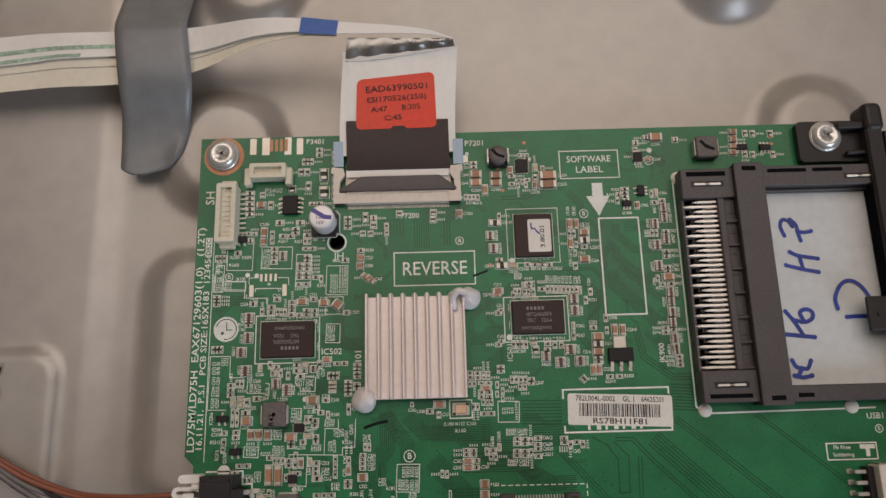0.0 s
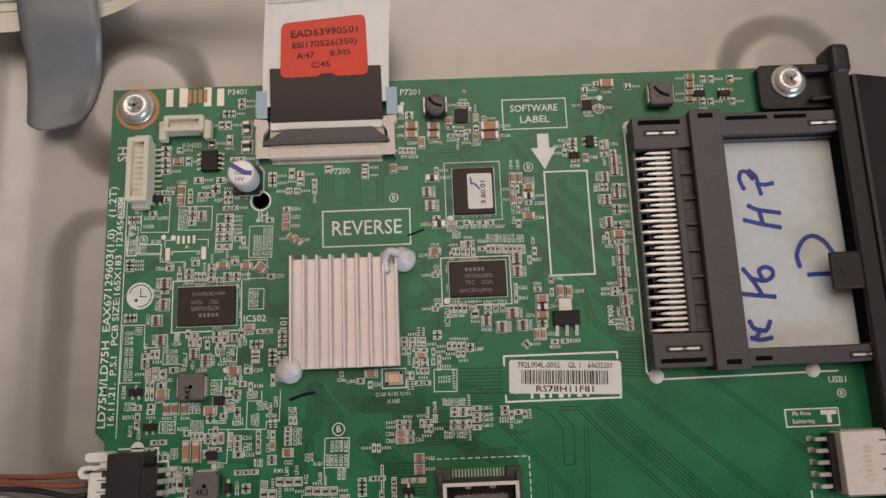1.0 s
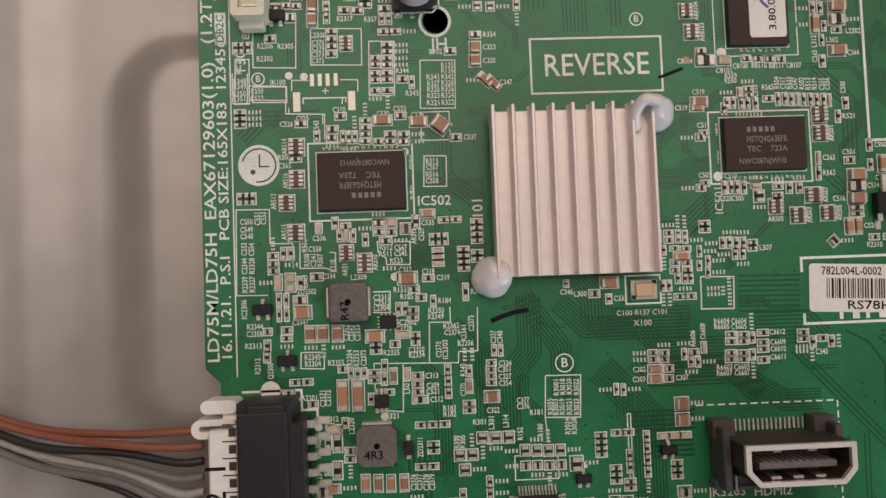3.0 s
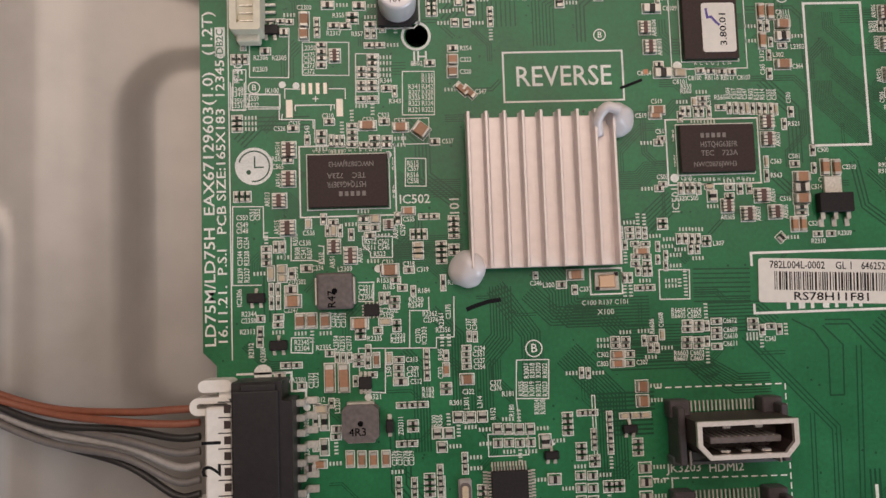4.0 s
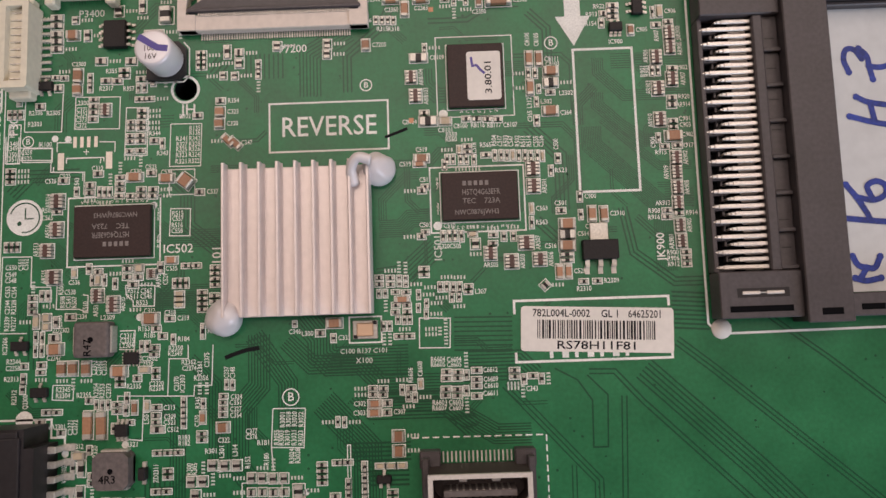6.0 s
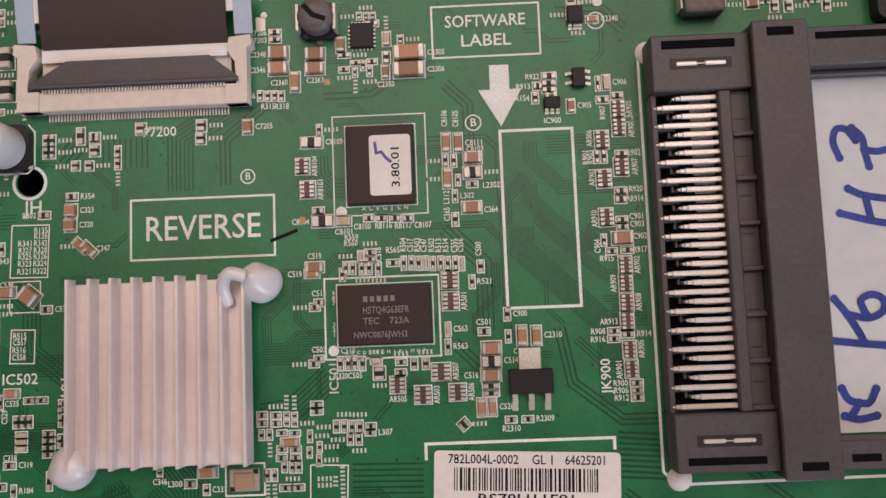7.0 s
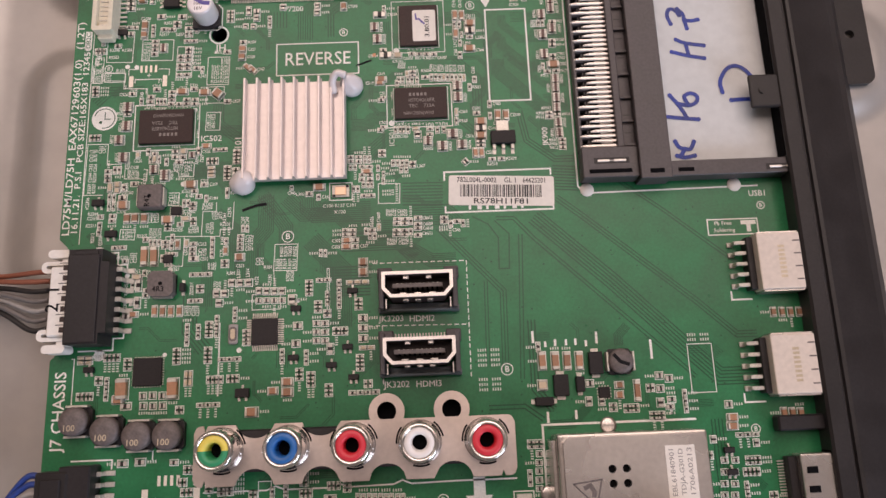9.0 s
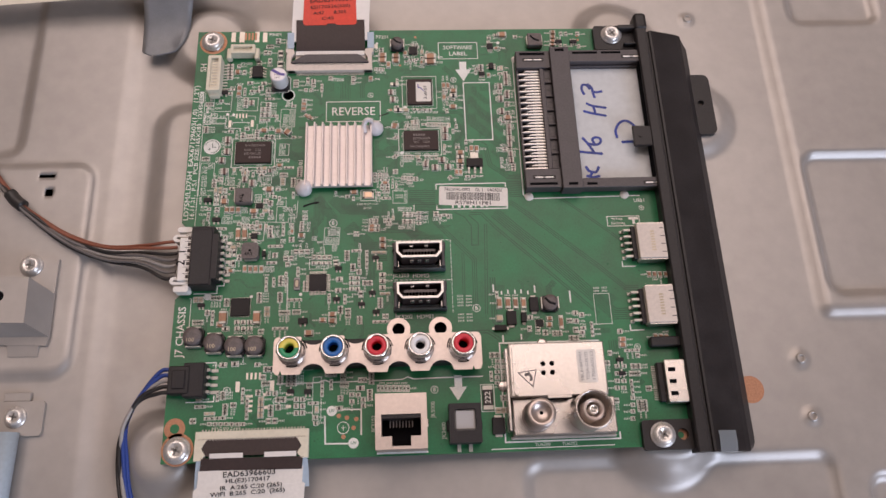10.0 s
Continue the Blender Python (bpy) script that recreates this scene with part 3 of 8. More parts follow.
# pen strokes on the board
bm = bmesh.new()
strip(bm, ((43.2, 88.9), (44.8, 89.5), (46.8, 90.1), (49.0, 90.4)), 0.72, 0.04)
part("pen_stroke", bm, INK, board, "dark felt pen stroke")
bm = bmesh.new()
strip(bm, ((71.0, 125.8), (73.0, 126.5), (74.9, 127.2)), 0.5, 0.04)
part("pen_stroke", bm, INK, board, "dark felt pen stroke")
# printed frames round groups of parts and their reference tables
for a in ((76.2, 46.6, 76.3, 60.0), 
          (63.5, 62.5, 64.0, 74.0), (46.0, 64.8, 52.6, 68.4), (146.4, 42.0, 152.0, 53.0), (38.5, 45.5, 38.7, 62.0), (24.5, 32.2, 24.6, 34.0), (48.2, 12.0, 51.0, 26.5), (33.6, 117.0, 38.0, 121.4)):
    frame_line(silk, *a, 0.16)
for x, y0, y1 in ((110.9, 54.6, 57.4), (113.7, 53.6, 54.9), (116.0, 53.8, 55.3), (118.5, 53.8, 55.2), (120.7, 53.8, 55.3), (123.1, 53.4, 54.8), (125.6, 54.0, 56.7), (138.0, 50.0, 54.4), (113.2, 36.6, 39.0), (141.2, 37.4, 39.6), (119.6, 37.2, 39.2)):
    quad(silk, x - 0.28, y0, x + 0.28, y1, 0.03)
for k in range(7):
    quad(silk, 97.6 + 2.1 * k, 87.1, 98.2 + 2.1 * k + 0.5 * (k % 2), 88.4, 0.031)
for pts in (((74.2, 74.8), (96.4, 74.7), (96.3, 47.0)), ((73.0, 60.0), (96.3, 59.6))):
    (ax, ay), (bx, by) = pts[0], pts[1]
    for a, b in zip(pts, pts[1:]):
        n = int((Vector(b) - Vector(a)).length / 1.6)
        for k in range(n):
            p, q = Vector(a).lerp(Vector(b), k / n), Vector(a).lerp(Vector(b), (k + 0.65) / n)
            strip(silk, (tuple(p), tuple(q)), 0.22, 0.03)
strip(silk, ((124.3, 150.6), (124.3, 92.0), (126.0, 90.2), (168, 90.6)), 0.4, 0.03)
strip(silk, ((36, 24.6), (50, 24.6), (52, 25.4), (54, 24.6), (64, 24.6), (66, 25.4), (68, 24.6), (78, 24.8), (80, 25.6), (82, 24.8), (92, 25.0), (105.4, 25.0)), 0.35, 0.03)
strip(silk, ((107, 0.9), (148, 1.0)), 0.3, 0.03)
strip(silk, ((56.0, 15.5), (64.3, 15.3), (64.3, 7.0)), 0.5, 0.03)
strip(silk, ((52.3, 13.6), (52.6, 4.6), (60.4, 4.4)), 0.5, 0.03)
strip(silk, [(58.4 + 1.9 * math.cos(radians(a)), 9.5 + 1.9 * math.sin(radians(a))) for a in range(0, 361, 15)], 0.22, 0.03)
strip(silk, [(35.3, 18.9), (37.3, 18.9)], 0.2, 0.03)
strip(silk, [(57.6, 9.5), (59.2, 9.5)], 0.18, 0.03)
strip(silk, [(58.4, 8.7), (58.4, 10.3)], 0.18, 0.031)
strip(silk, [(36.3 + 1.2 * math.cos(radians(a)), 18.9 + 1.2 * math.sin(radians(a))) for a in range(0, 361, 15)], 0.22, 0.03)

# bare pads
pads = []
for x in (17.1, 18.3, 19.5, 20.75):
    pads.append((x - 0.3, 125.9, x + 0.3, 127.8))
for x in (14.7, 23.1):
    pads.append((x - 0.55, 122.0, x + 0.55, 125.0))
for x in (26.2, 27.6, 29.0, 30.4):
    pads.append((x - 0.35, 26.4, x + 0.35, 28.6))
for x in (23.2, 34.6):
    pads.append((x - 0.7, 22.3, x + 0.7, 25.8))
for y in (16.0, 17.6, 19.2, 20.8):
    pads.append((26.0, y - 0.4, 28.4, y + 0.4))
for x, y in ((32.6, 21.2), (40.2, 21.2), (32.6, 17.0), (40.2, 17.0)):
    pads.append((x - 0.9, y - 0.5, x + 0.9, y + 0.5))
for a in ((13.0, 160.2, 14.7, 164.7), (25.4, 160.0, 27.1, 164.5), (16.2, 160.0, 18.2, 164.9), (22.2, 160.0, 24.0, 164.9), (35.0, 158.0, 36.4, 160.0), (69.4, 156.6, 70.8, 158.6)):
    pads.append(a)
for a in pads:
    bm = bmesh.new()
    quad(bm, *a, 0.03)
    part("tinned_pad", bm, PADTIN, board, "bare tinned pad")
bm = bmesh.new()
for x in (18.7, 20.0, 21.3, 22.6):
    quad(bm, x - 0.4, 161.0, x + 0.4, 164.4, 0.034)
part("copper_pad", bm, COPPER, board, "bare copper finger")
for x, y in ((78.7, 154.6), (79.6, 148.5), (75.6, 128.6), (85.9, 161.6), (151.4, 161.5), (151.6, 159.6)):
    bm = bmesh.new()
    quad(bm, x - 0.42, y - 0.42, x + 0.42, y + 0.42, 0.034)
    part("copper_point", bm, COPPER, board, "bare copper test point")
for x, y in ((56.9, 13.4), (59.6, 12.7), (62.7, 12.2), (61.8, 9.4), (58.5, 6.6)):
    bm = bmesh.new()
    disc(bm, x, y, 0.75, 0.034, 14)
    part("copper_point", bm, COPPER, board, "bare copper solder point")
for x, y, r in ((6.2, 159.9, 5.3), (5.0, 4.3, 5.2), (3.6, 11.0, 3.4), (170.6, 3.4, 2.4)):
    bm = bmesh.new()
    prism(bm, ring(x, y, r, 28), 0.0, 0.06, holes=[ring(x, y, r * 0.45, 20)])
    part("copper_ring", bm, COPPER, board, "copper ring round a screw hole")

# ---- parts on the board: makers ----
MESHES = {}


def shared(key, make):
    if key not in MESHES:
        bm = make()
        me = bpy.data.meshes.new(key[0])
        bmesh.ops.scale(bm, vec=(MM, MM, MM), verts=bm.verts)
        bm.to_mesh(me)
        bm.free()
        me.materials.append(key[1])
        MESHES[key] = me
    return MESHES[key]


def sub(name, me, parent, x=0, y=0, z=0, turn=0):
    ob = new(name, me)
    ob.parent = parent
    ob.matrix_basis = pose(x * MM, y * MM, z * MM, 0, 0, turn)
    return ob


LABELS = {"capacitor": ("chip_capacitor", "brown ceramic chip capacitor with tinned ends soldered on", "capacitor", "brown chip capacitors", BROWN),
          "pale": ("chip_capacitor", "tan ceramic chip capacitor with tinned ends soldered on", "capacitor", "tan chip capacitors", PALE),
          "pads": ("chip_diode", "small dark chip part between two wide solder pads", "diode", "small chip diodes", RESIST),
          "resistor": ("chip_resistor", "tiny black chip resistor with tinned ends soldered on", "resistor", "black chip resistors", RESIST),
          "array": ("array_resistor", "black chip resistor array with eight tinned contacts", "resistor array", "chip resistor arrays", ARRAY)}
extra_body, extra_end = bmesh.new(), bmesh.new()
count = {"resistor": 0}


def chip(kind, x, y, w, h, ref="", turn=0):
    """A chip part within a printed frame; w and h over all, in mm."""
    name, label, category, group, mat = LABELS[kind]
    taken.append((x - w / 2 - 0.2, y - h / 2 - 0.2, x + w / 2 + 0.2, y + h / 2 + 0.2))
    if turn:
        c, s = math.cos(radians(turn)), math.sin(radians(turn))
        pts = [(x + c * u - s * v, y + s * u + c * v) for u, v in ((-w / 2, -h / 2), (w / 2, -h / 2), (w / 2, h / 2), (-w / 2, h / 2), (-w / 2, -h / 2))]
        strip(silk, pts, 0.14, 0.03)
    else:
        frame_line(silk, x - w / 2, y - h / 2, x + w / 2, y + h / 2, 0.17)
    refs.append((ref, x, y, w, h))
    w, h = w - 0.25, h - 0.25
    long, short = max(w, h), min(w, h)
    spin = turn + (0 if w >= h else 90)
    spin += random.uniform(-2, 2)
    tall = {"capacitor": 0.55, "pale": 0.5, "pads": 0.45, "resistor": 0.42, "array": 0.42}[kind] * short
    tall = min(max(tall, 0.32), 1.6)
    if kind == "array":
        body = sub(name, shared(("body", mat, w, h), lambda: boxes((-w * 0.27, -h / 2 + 0.08, 0.08, w * 0.27, h / 2 - 0.08, tall), bevel=0.06)), None, x, y)
        tagged(body, label, category, group)
        for k in range(4):
            for side in (-1, 1):
                tx, ty = w * 0.165, h * 0.092
                sub("terminal", shared(("terminal", TIN, w, h, tall), lambda: boxes((-tx, -ty, 0.02, tx, ty, tall + 0.02), bevel=0.04)), body, side * w * 0.335, -h / 2 + h * (k + 0.5) / 4)
        return
    end = long * {"capacitor": 0.2, "pale": 0.18, "pads": 0.36, "resistor": 0.34}[kind]
    if kind == "resistor":
        count["resistor"] += 1
        if count["resistor"] > 290:
            m = Matrix.Translation((x, y, 0)) @ pose(0, 0, 0, 0, 0, spin)
            for bmx, rows in ((extra_body, ((-long / 2 + end, -short * 0.36, 0.05, long / 2 - end, short * 0.36, tall),)),
                              (extra_end, ((-long / 2, -short * 0.38, 0.02, -long / 2 + end, short * 0.38, tall), (long / 2 - end, -short * 0.38, 0.02, long / 2, short * 0.38, tall)))):
                tmp = boxes(*rows)
                bmesh.ops.transform(tmp, matrix=m, verts=tmp.verts)
                base = {v: bmx.verts.new(v.co) for v in tmp.verts}
                for f in tmp.faces:
                    bmx.faces.new([base[v] for v in f.verts])
                tmp.free()
            return
    ws, hs = (0.36, 0.40) if kind == "resistor" else (0.46, 0.47)
    body = sub(name, shared(("body", mat, long, short, kind), lambda: boxes((-long / 2 + end * 0.8, -short * ws, 0.06, long / 2 - end * 0.8, short * ws, tall), bevel=0.05 * short)), None, x, y, 0, spin)
    tagged(body, label, category, group)
    for side in (-1, 1):
        def ends():
            bm = boxes((-end / 2, -short * hs, 0.02, end / 2, short * hs, tall + 0.03), bevel=0.06 * short)
            return bm
        sub("terminal", shared(("terminal", TIN, long, short, kind), ends), body, side * (long / 2 - end / 2))


def leads(parent, x0, y0, x1, y1, n, length, width, z, axis, name="lead", mat=TIN):
    """n bent leads between two points, reaching length along +axis ('x' or 'y', signed)."""
    for k in range(n):
        f = (k + 0.5) / n if n > 1 else 0.5
        px, py = x0 + (x1 - x0) * f, y0 + (y1 - y0) * f
        turn = {"+x": 0, "-x": 180, "+y": 90, "-y": -90}[axis]
        me = shared((name, mat, length, width, z), lambda: boxes((-0.1, -width / 2, z * 0.55, length * 0.4, width / 2, z * 0.75), (length * 0.35, -width / 2, 0.04, length * 0.5, width / 2, z * 0.75),
                                                                  (length * 0.45, -width * 0.55, 0.02, length, width * 0.55, 0.22)))
        sub(name, me, parent, px, py, 0, turn)


def moulded(name, label, category, x0, y0, x1, y1, z1, z0=0.1, bevel=0.12, mat=DARK, group=""):
    t = thing(name, label, category, (x0 + x1) / 2, (y0 + y1) / 2, group=group)
    w, h = (x1 - x0) / 2, (y1 - y0) / 2
    part("body", boxes((-w, -h, z0, w, h, z1), bevel=bevel), mat, t)
    taken.append((x0 - 0.3, y0 - 0.3, x1 + 0.3, y1 + 0.3))
    return t, w, h


# memory chips
for x0, y0, x1, y1, turn in ((80.5, 110.75, 93.4, 118.9, 0), (17.7, 106.55, 30.8, 115.3, 180)):
    t, w, h = moulded("memory_chip", "black rectangular memory chip with faint grey marking", "chip", x0, y0, x1, y1, 1.1, mat=MEMORY, group="memory chips")
    frame_line(silk, x0 - 0.3, y0 - 0.3, x1 + 0.3, y1 + 0.3, 0.17)
    part("substrate", boxes((-w - 0.1, -h - 0.1, 0.06, w + 0.1, h + 0.1, 0.4)), TRACE, t)
    for text, px, py, size, wide in (("H5TQ4G63EFR", 0.2, 0.6, 0.95, 6.4), ("TEC    723A", 0.2, -0.9, 0.9, 6.4), ("NWC0876JWH3", -0.6, -2.8, 0.85, 7.4)):
        c = 1 if not turn else -1
        lettering(text, c * px, c * py, size, t, PRINT, z=1.115, turn=turn, width=wide, name="marking")
    bm = bmesh.new()
    c = 1 if not turn else -1
    for k in range(5):
        a, b = sorted((c * (-2.9 + 0.95 * k), c * (-2.3 + 0.95 * k)))
        lo, hi = sorted((c * 1.8, c * 2.6))
        quad(bm, a, lo, b, hi, 1.115)
    part("maker_mark", bm, PRINT, t)
# ball legends beside the memory chips
for k, c in enumerate("123789"):
    lettering(c, 31.75, (114.6, 113.8, 113.0, 109.9, 109.1, 108.3)[k], 0.62, board, SILK, turn=180, name="grid_letter")
    lettering(c, 79.75, (112.2, 112.9, 113.6, 116.6, 117.3, 118.0)[k], 0.62, board, SILK, name="grid_letter")
for k in range(14):
    lettering("ABCDEFGHJKLMNP"[k], 18.6 + 0.86 * k, 116.2, 0.5, board, SILK, turn=180, name="grid_letter")
    lettering("ABCDEFGHJKLMNP"[k], 81.4 + 0.84 * k, 109.6, 0.5, board, SILK, name="grid_letter")
# the demodulator chip under its label
t, w, h = moulded("demodulator_chip", "black square chip with a white paper label", "chip", 82.2, 130.4, 91.8, 141.6, 1.0, mat=MEMORY)
frame_line(silk, 81.95, 130.15, 92.05, 141.85, 0.16)
note = part("paper_label", prism(bmesh.new(), rounded(-1.5, -4.5, 4.35, 4.15, 0.5), 1.0, 1.06), PAPER, t, "white paper label")
lettering("3.80.01", 2.2, -0.4, 1.15, note, INK, z=1.075, turn=90, width=5.6, name="label_text")
bm = bmesh.new()
strip(bm, ((-0.7, 3.2), (-0.5, 1.6), (0.2, 1.7), (0.9, 0.8), (1.6, 0.2)), 0.42, 1.07)
part("pen_stroke", bm, VIOLET, note)
for k in range(7):
    lettering("ACEGJLN"[k], 84.4 + 1.0 * k, 129.85, 0.6, board, SILK, name="grid_letter")

# quad flat chips
t, w, h = moulded("quad_flat_chip", "black square chip with leads on four sides", "chip", 46.2, 56.5, 52.2, 62.6, 1.1)
for axis, a in (("+x", (w, -h, w, h)), ("-x", (-w, -h, -w, h)), ("+y", (-w, h, w, h)), ("-y", (-w, -h, w, -h))):
    leads(t, *a, 12, 1.3, 0.24, 0.9, axis)
for x0, y0, x1, y1, n, z in ((19.4, 48.3, 25.9, 54.6, 11, 0.85), (83.2, 153.2, 86.5, 156.8, 6, 0.8), (26.3, 88.4, 28.8, 90.4, 4, 0.7), (125.0, 41.6, 127.6, 44.1, 4, 0.7)):
    t, w, h = moulded("flat_chip", "small black flat chip with short tinned edge contacts", "chip", x0, y0, x1, y1, z, group="flat chips")
    for axis, a in (("+x", (w, -h, w, h)), ("-x", (-w, -h, -w, h)), ("+y", (-w, h, w, h)), ("-y", (-w, -h, w, -h))):
        leads(t, *a, n, 0.35, 0.22, 0.3, axis, name="edge_contact")
t, w, h = moulded("small_outline_chip", "small black eight-lead chip soldered to the board", "chip", 22.3, 143.3, 26.2, 148.2, 1.4)
leads(t, w, -h, w, h, 4, 1.3, 0.42, 1.1, "+x")
leads(t, -w, -h, -w, h, 4, 1.3, 0.42, 1.1, "-x")
# the regulator with its tab
t, w, h = moulded("voltage_regulator", "black regulator with a wide silver tab and three legs", "regulator", 103.8, 103.3, 109.8, 106.6, 1.6)
part("tab", boxes((-1.55, h - 0.1, 0.1, 1.55, h + 2.9, 0.75), bevel=0.1), TIN, t, "wide tinned tab")
for px in (-2.25, 0, 2.25):
    leads(t, px, -h, px, -h, 1, 2.4, 0.75, 1.2, "-y")
# small transistors
for x, y, wide, tall, n, m in ((11.87, 136.9, 2.9, 1.6, 1, 2), (8.8, 92.0, 2.9, 1.6, 1, 2), (12.3, 84.2, 2.9, 1.6, 1, 2), (69.5, 68.4, 2.4, 1.3, 1, 2), (56.3, 64.7, 2.4, 1.3, 1, 2), (68.2, 55.4, 2.4, 1.3, 1, 2), (55.8, 53.4, 2.4, 1.3, 1, 2),
                              (64.5, 51.4, 2.4, 1.3, 1, 2), (69.5, 48.5, 2.4, 1.3, 1, 2), (44.3, 45.9, 3.2, 2.0, 1, 2), (9.3, 52.4, 2.4, 1.3, 1, 2), (153.0, 29.2, 2.4, 1.3, 1, 2), (153.2, 24.5, 2.4, 1.3, 1, 2), (111.7, 143.9, 2.3, 1.6, 2, 3),
                              (26.2, 77.6, 2.1, 2.0, 3, 3), (40.9, 21.9, 2.4, 1.4, 1, 2), (46.6, 21.6, 2.4, 1.6, 1, 2), (143.4, 158.6, 2.8, 1.5, 3, 3), (149.5, 158.4, 2.8, 1.5, 3, 3), (115.6, 156.6, 2.2, 2.6, 3, 3)):
    t, w, h = moulded("transistor", "tiny black transistor on tinned legs", "transistor", x - wide / 2, y - tall / 2, x + wide / 2, y + tall / 2, 1.0, group="small transistors")
    leads(t, -w, h, w, h, n, 0.8, 0.45, 0.7, "+y")
    leads(t, -w, -h, w, -h, m, 0.8, 0.5, 0.7, "-y")
t, w, h = moulded("transistor", "tiny black five-legged chip on tinned legs", "transistor", 114.7, 146.0, 116.5, 148.7, 1.1, group="small transistors")
leads(t, w, -h, w, h, 3, 0.9, 0.42, 0.7, "+x")
leads(t, -w, -h, -w, h, 2, 0.9, 0.42, 0.7, "-x")
# black diodes of the tuner supply
for x0, y0, x1, y1, axis in ((123.2, 47.0, 126.3, 52.0, "y"), (114.8, 42.4, 118.2, 47.2, "y"), (119.9, 43.2, 121.8, 46.6, "y"), (110.4, 40.4, 114.6, 42.3, "x"), (107.6, 5.6, 111.8, 11.0, "y"), (29.4, 69.6, 30.6, 71.6, "y")):
    t, w, h = moulded("diode", "black moulded diode with tinned ends", "diode", x0, y0, x1, y1, 1.7, group="black diodes")
    for s in (-1, 1):
        bm = boxes((-w * 0.55, s * h - 0.9 if s > 0 else -h - 0.8, 0.04, w * 0.55, h + 0.8 if s > 0 else -h + 0.9, 0.5)) if axis == "y" else boxes((w - 0.9 if s > 0 else -w - 0.8, -h * 0.55, 0.04, w + 0.8 if s > 0 else -w + 0.9, h * 0.55, 0.5))
        part("terminal", bm, TIN, t)
t, w, h = moulded("power_resistor", "black power chip resistor marked 222 with tinned ends", "resistor", 105.0, 14.2, 108.4, 21.2, 0.9, mat=RESIST)
lettering("222", 0, 0, 1.9, t, PAPER, z=0.92, turn=90, name="marking")
part("terminal", boxes((-w, h - 0.9, 0.03, w, h + 0.5, 0.95), bevel=0.06), TIN, t)
part("terminal", boxes((-w, -h - 0.5, 0.03, w, -h + 0.9, 0.95), bevel=0.06), TIN, t)
frame_line(silk, 104.5, 13.2, 108.9, 22.2, 0.25)
# the crystal
t, w, h = moulded("crystal", "small crystal with a pinkish gold lid in a tinned rim", "crystal", 64.8, 91.3, 69.0, 94.4, 0.5, mat=TIN)
part("lid", boxes((-w + 0.7, -h + 0.45, 0.5, w - 0.7, h - 0.45, 0.75), bevel=0.15), CRYSTAL, t, "pinkish gold lid")
for sx, sy in ((-1, -1), (1, 1)):
    part("notch", boxes((sx * (w - 0.5) - 0.35, sy * (h - 0.4) - 0.3, 0.48, sx * (w - 0.5) + 0.35, sy * (h - 0.4) + 0.3, 0.56)), DARK, t)
frame_line(silk, 64.2, 90.7, 69.6, 95.0, 0.25)
t, w, h = moulded("crystal", "small tinned crystal can on the board", "crystal", 40.8, 57.0, 43.0, 61.6, 0.9, mat=WIRE_PALE, bevel=0.3)
part("seam", prism(bmesh.new(), rounded(-0.9, -1.7, 0.9, 1.7, 0.85), 0.9, 0.95), FERRITE, t, "dark oval seam")
part("lid", prism(bmesh.new(), rounded(-0.5, -1.2, 0.5, 1.2, 0.45), 0.9, 1.05), PALE, t, "raised pale lid")

# ---- heat sink and its glue ----
sink = thing("heat_sink", "pale finned aluminium heat sink glued over the processor", "heat sink", 56.25, 108.0)
part("base_plate", boxes((-12.35, -12.5, 1.5, 12.35, 12.5, 2.9), bevel=0.12), ALU, sink)
part("processor", boxes((-11, -11, 0.1, 11, 11, 1.5)), DARK, sink, "black processor under the sink")
for k in range(9):
    x = -12.0 + 24.0 * k / 8
    bm = bmesh.new()
    grow = (0.0 if k in (0, 8) else 0.3)
    prof = [(-0.34 - grow, 2.85), (-0.34, 3.2), (-0.28, 4.62), (-0.16, 4.78), (0.16, 4.78), (0.28, 4.62), (0.34, 3.2), (0.34 + grow, 2.85)]
    a = [bm.verts.new((x + u, -12.5, z)) for u, z in prof]
    b = [bm.verts.new((x + u, 13.15, z)) for u, z in prof]
    for i in range(len(prof) - 1):
        bm.faces.new((a[i], a[i + 1], b[i + 1], b[i]))
    bm.faces.new(a[::-1])
    bm.faces.new(b)
    bmesh.ops.recalc_face_normals(bm, faces=bm.faces)
    part("fin", bm, ALU, sink)
taken.append((43.5, 94, 69.5, 122))


def blob(name, label, x, y, r, tail):
    bm = bmesh.new()
    bmesh.ops.create_icosphere(bm, subdivisions=4, radius=1)
    for v in bm.verts:
        n = noise.noise(v.co * 1.3 + Vector((x, y, 0)))
        s = r * (1 + 0.14 * n)
        v.co = Vector((v.co.x * s, v.co.y * s, max(v.co.z, -0.4) * 3.4 * (1 + 0.1 * n) + 1.3))
        if v.co.z > 1.5:
            v.co.x += tail[0] * (v.co.z - 1.5) / 3.4
            v.co.y += tail[1] * (v.co.z - 1.5) / 3.4
    ob = finish(name, bm, GLUE, smooth=True)
    ob.location = (x * MM, y * MM, 0)
    return tagged(ob, label, "glue", "glue blobs")


blob("glue_blob", "milky white silicone glue blob holding the heat sink corner", 70.0, 119.9, 2.7, (-0.8, 0.5))
blob("glue_blob", "milky white silicone glue blob at the lower heat sink corner", 43.4, 95.6, 3.1, (0.6, 0.2))
bm = bmesh.new()
prof = spline([(66.0, 117.0, 3.2), (65.6, 119.3, 4.6), (66.8, 121.0, 5.8), (69.0, 120.6, 5.6)], 6)
tube(bm, prof, 0.9, 10)
tagged(finish("glue_string", bm, GLUE, smooth=True), "thin curl of dried silicone glue in the fins", "glue")

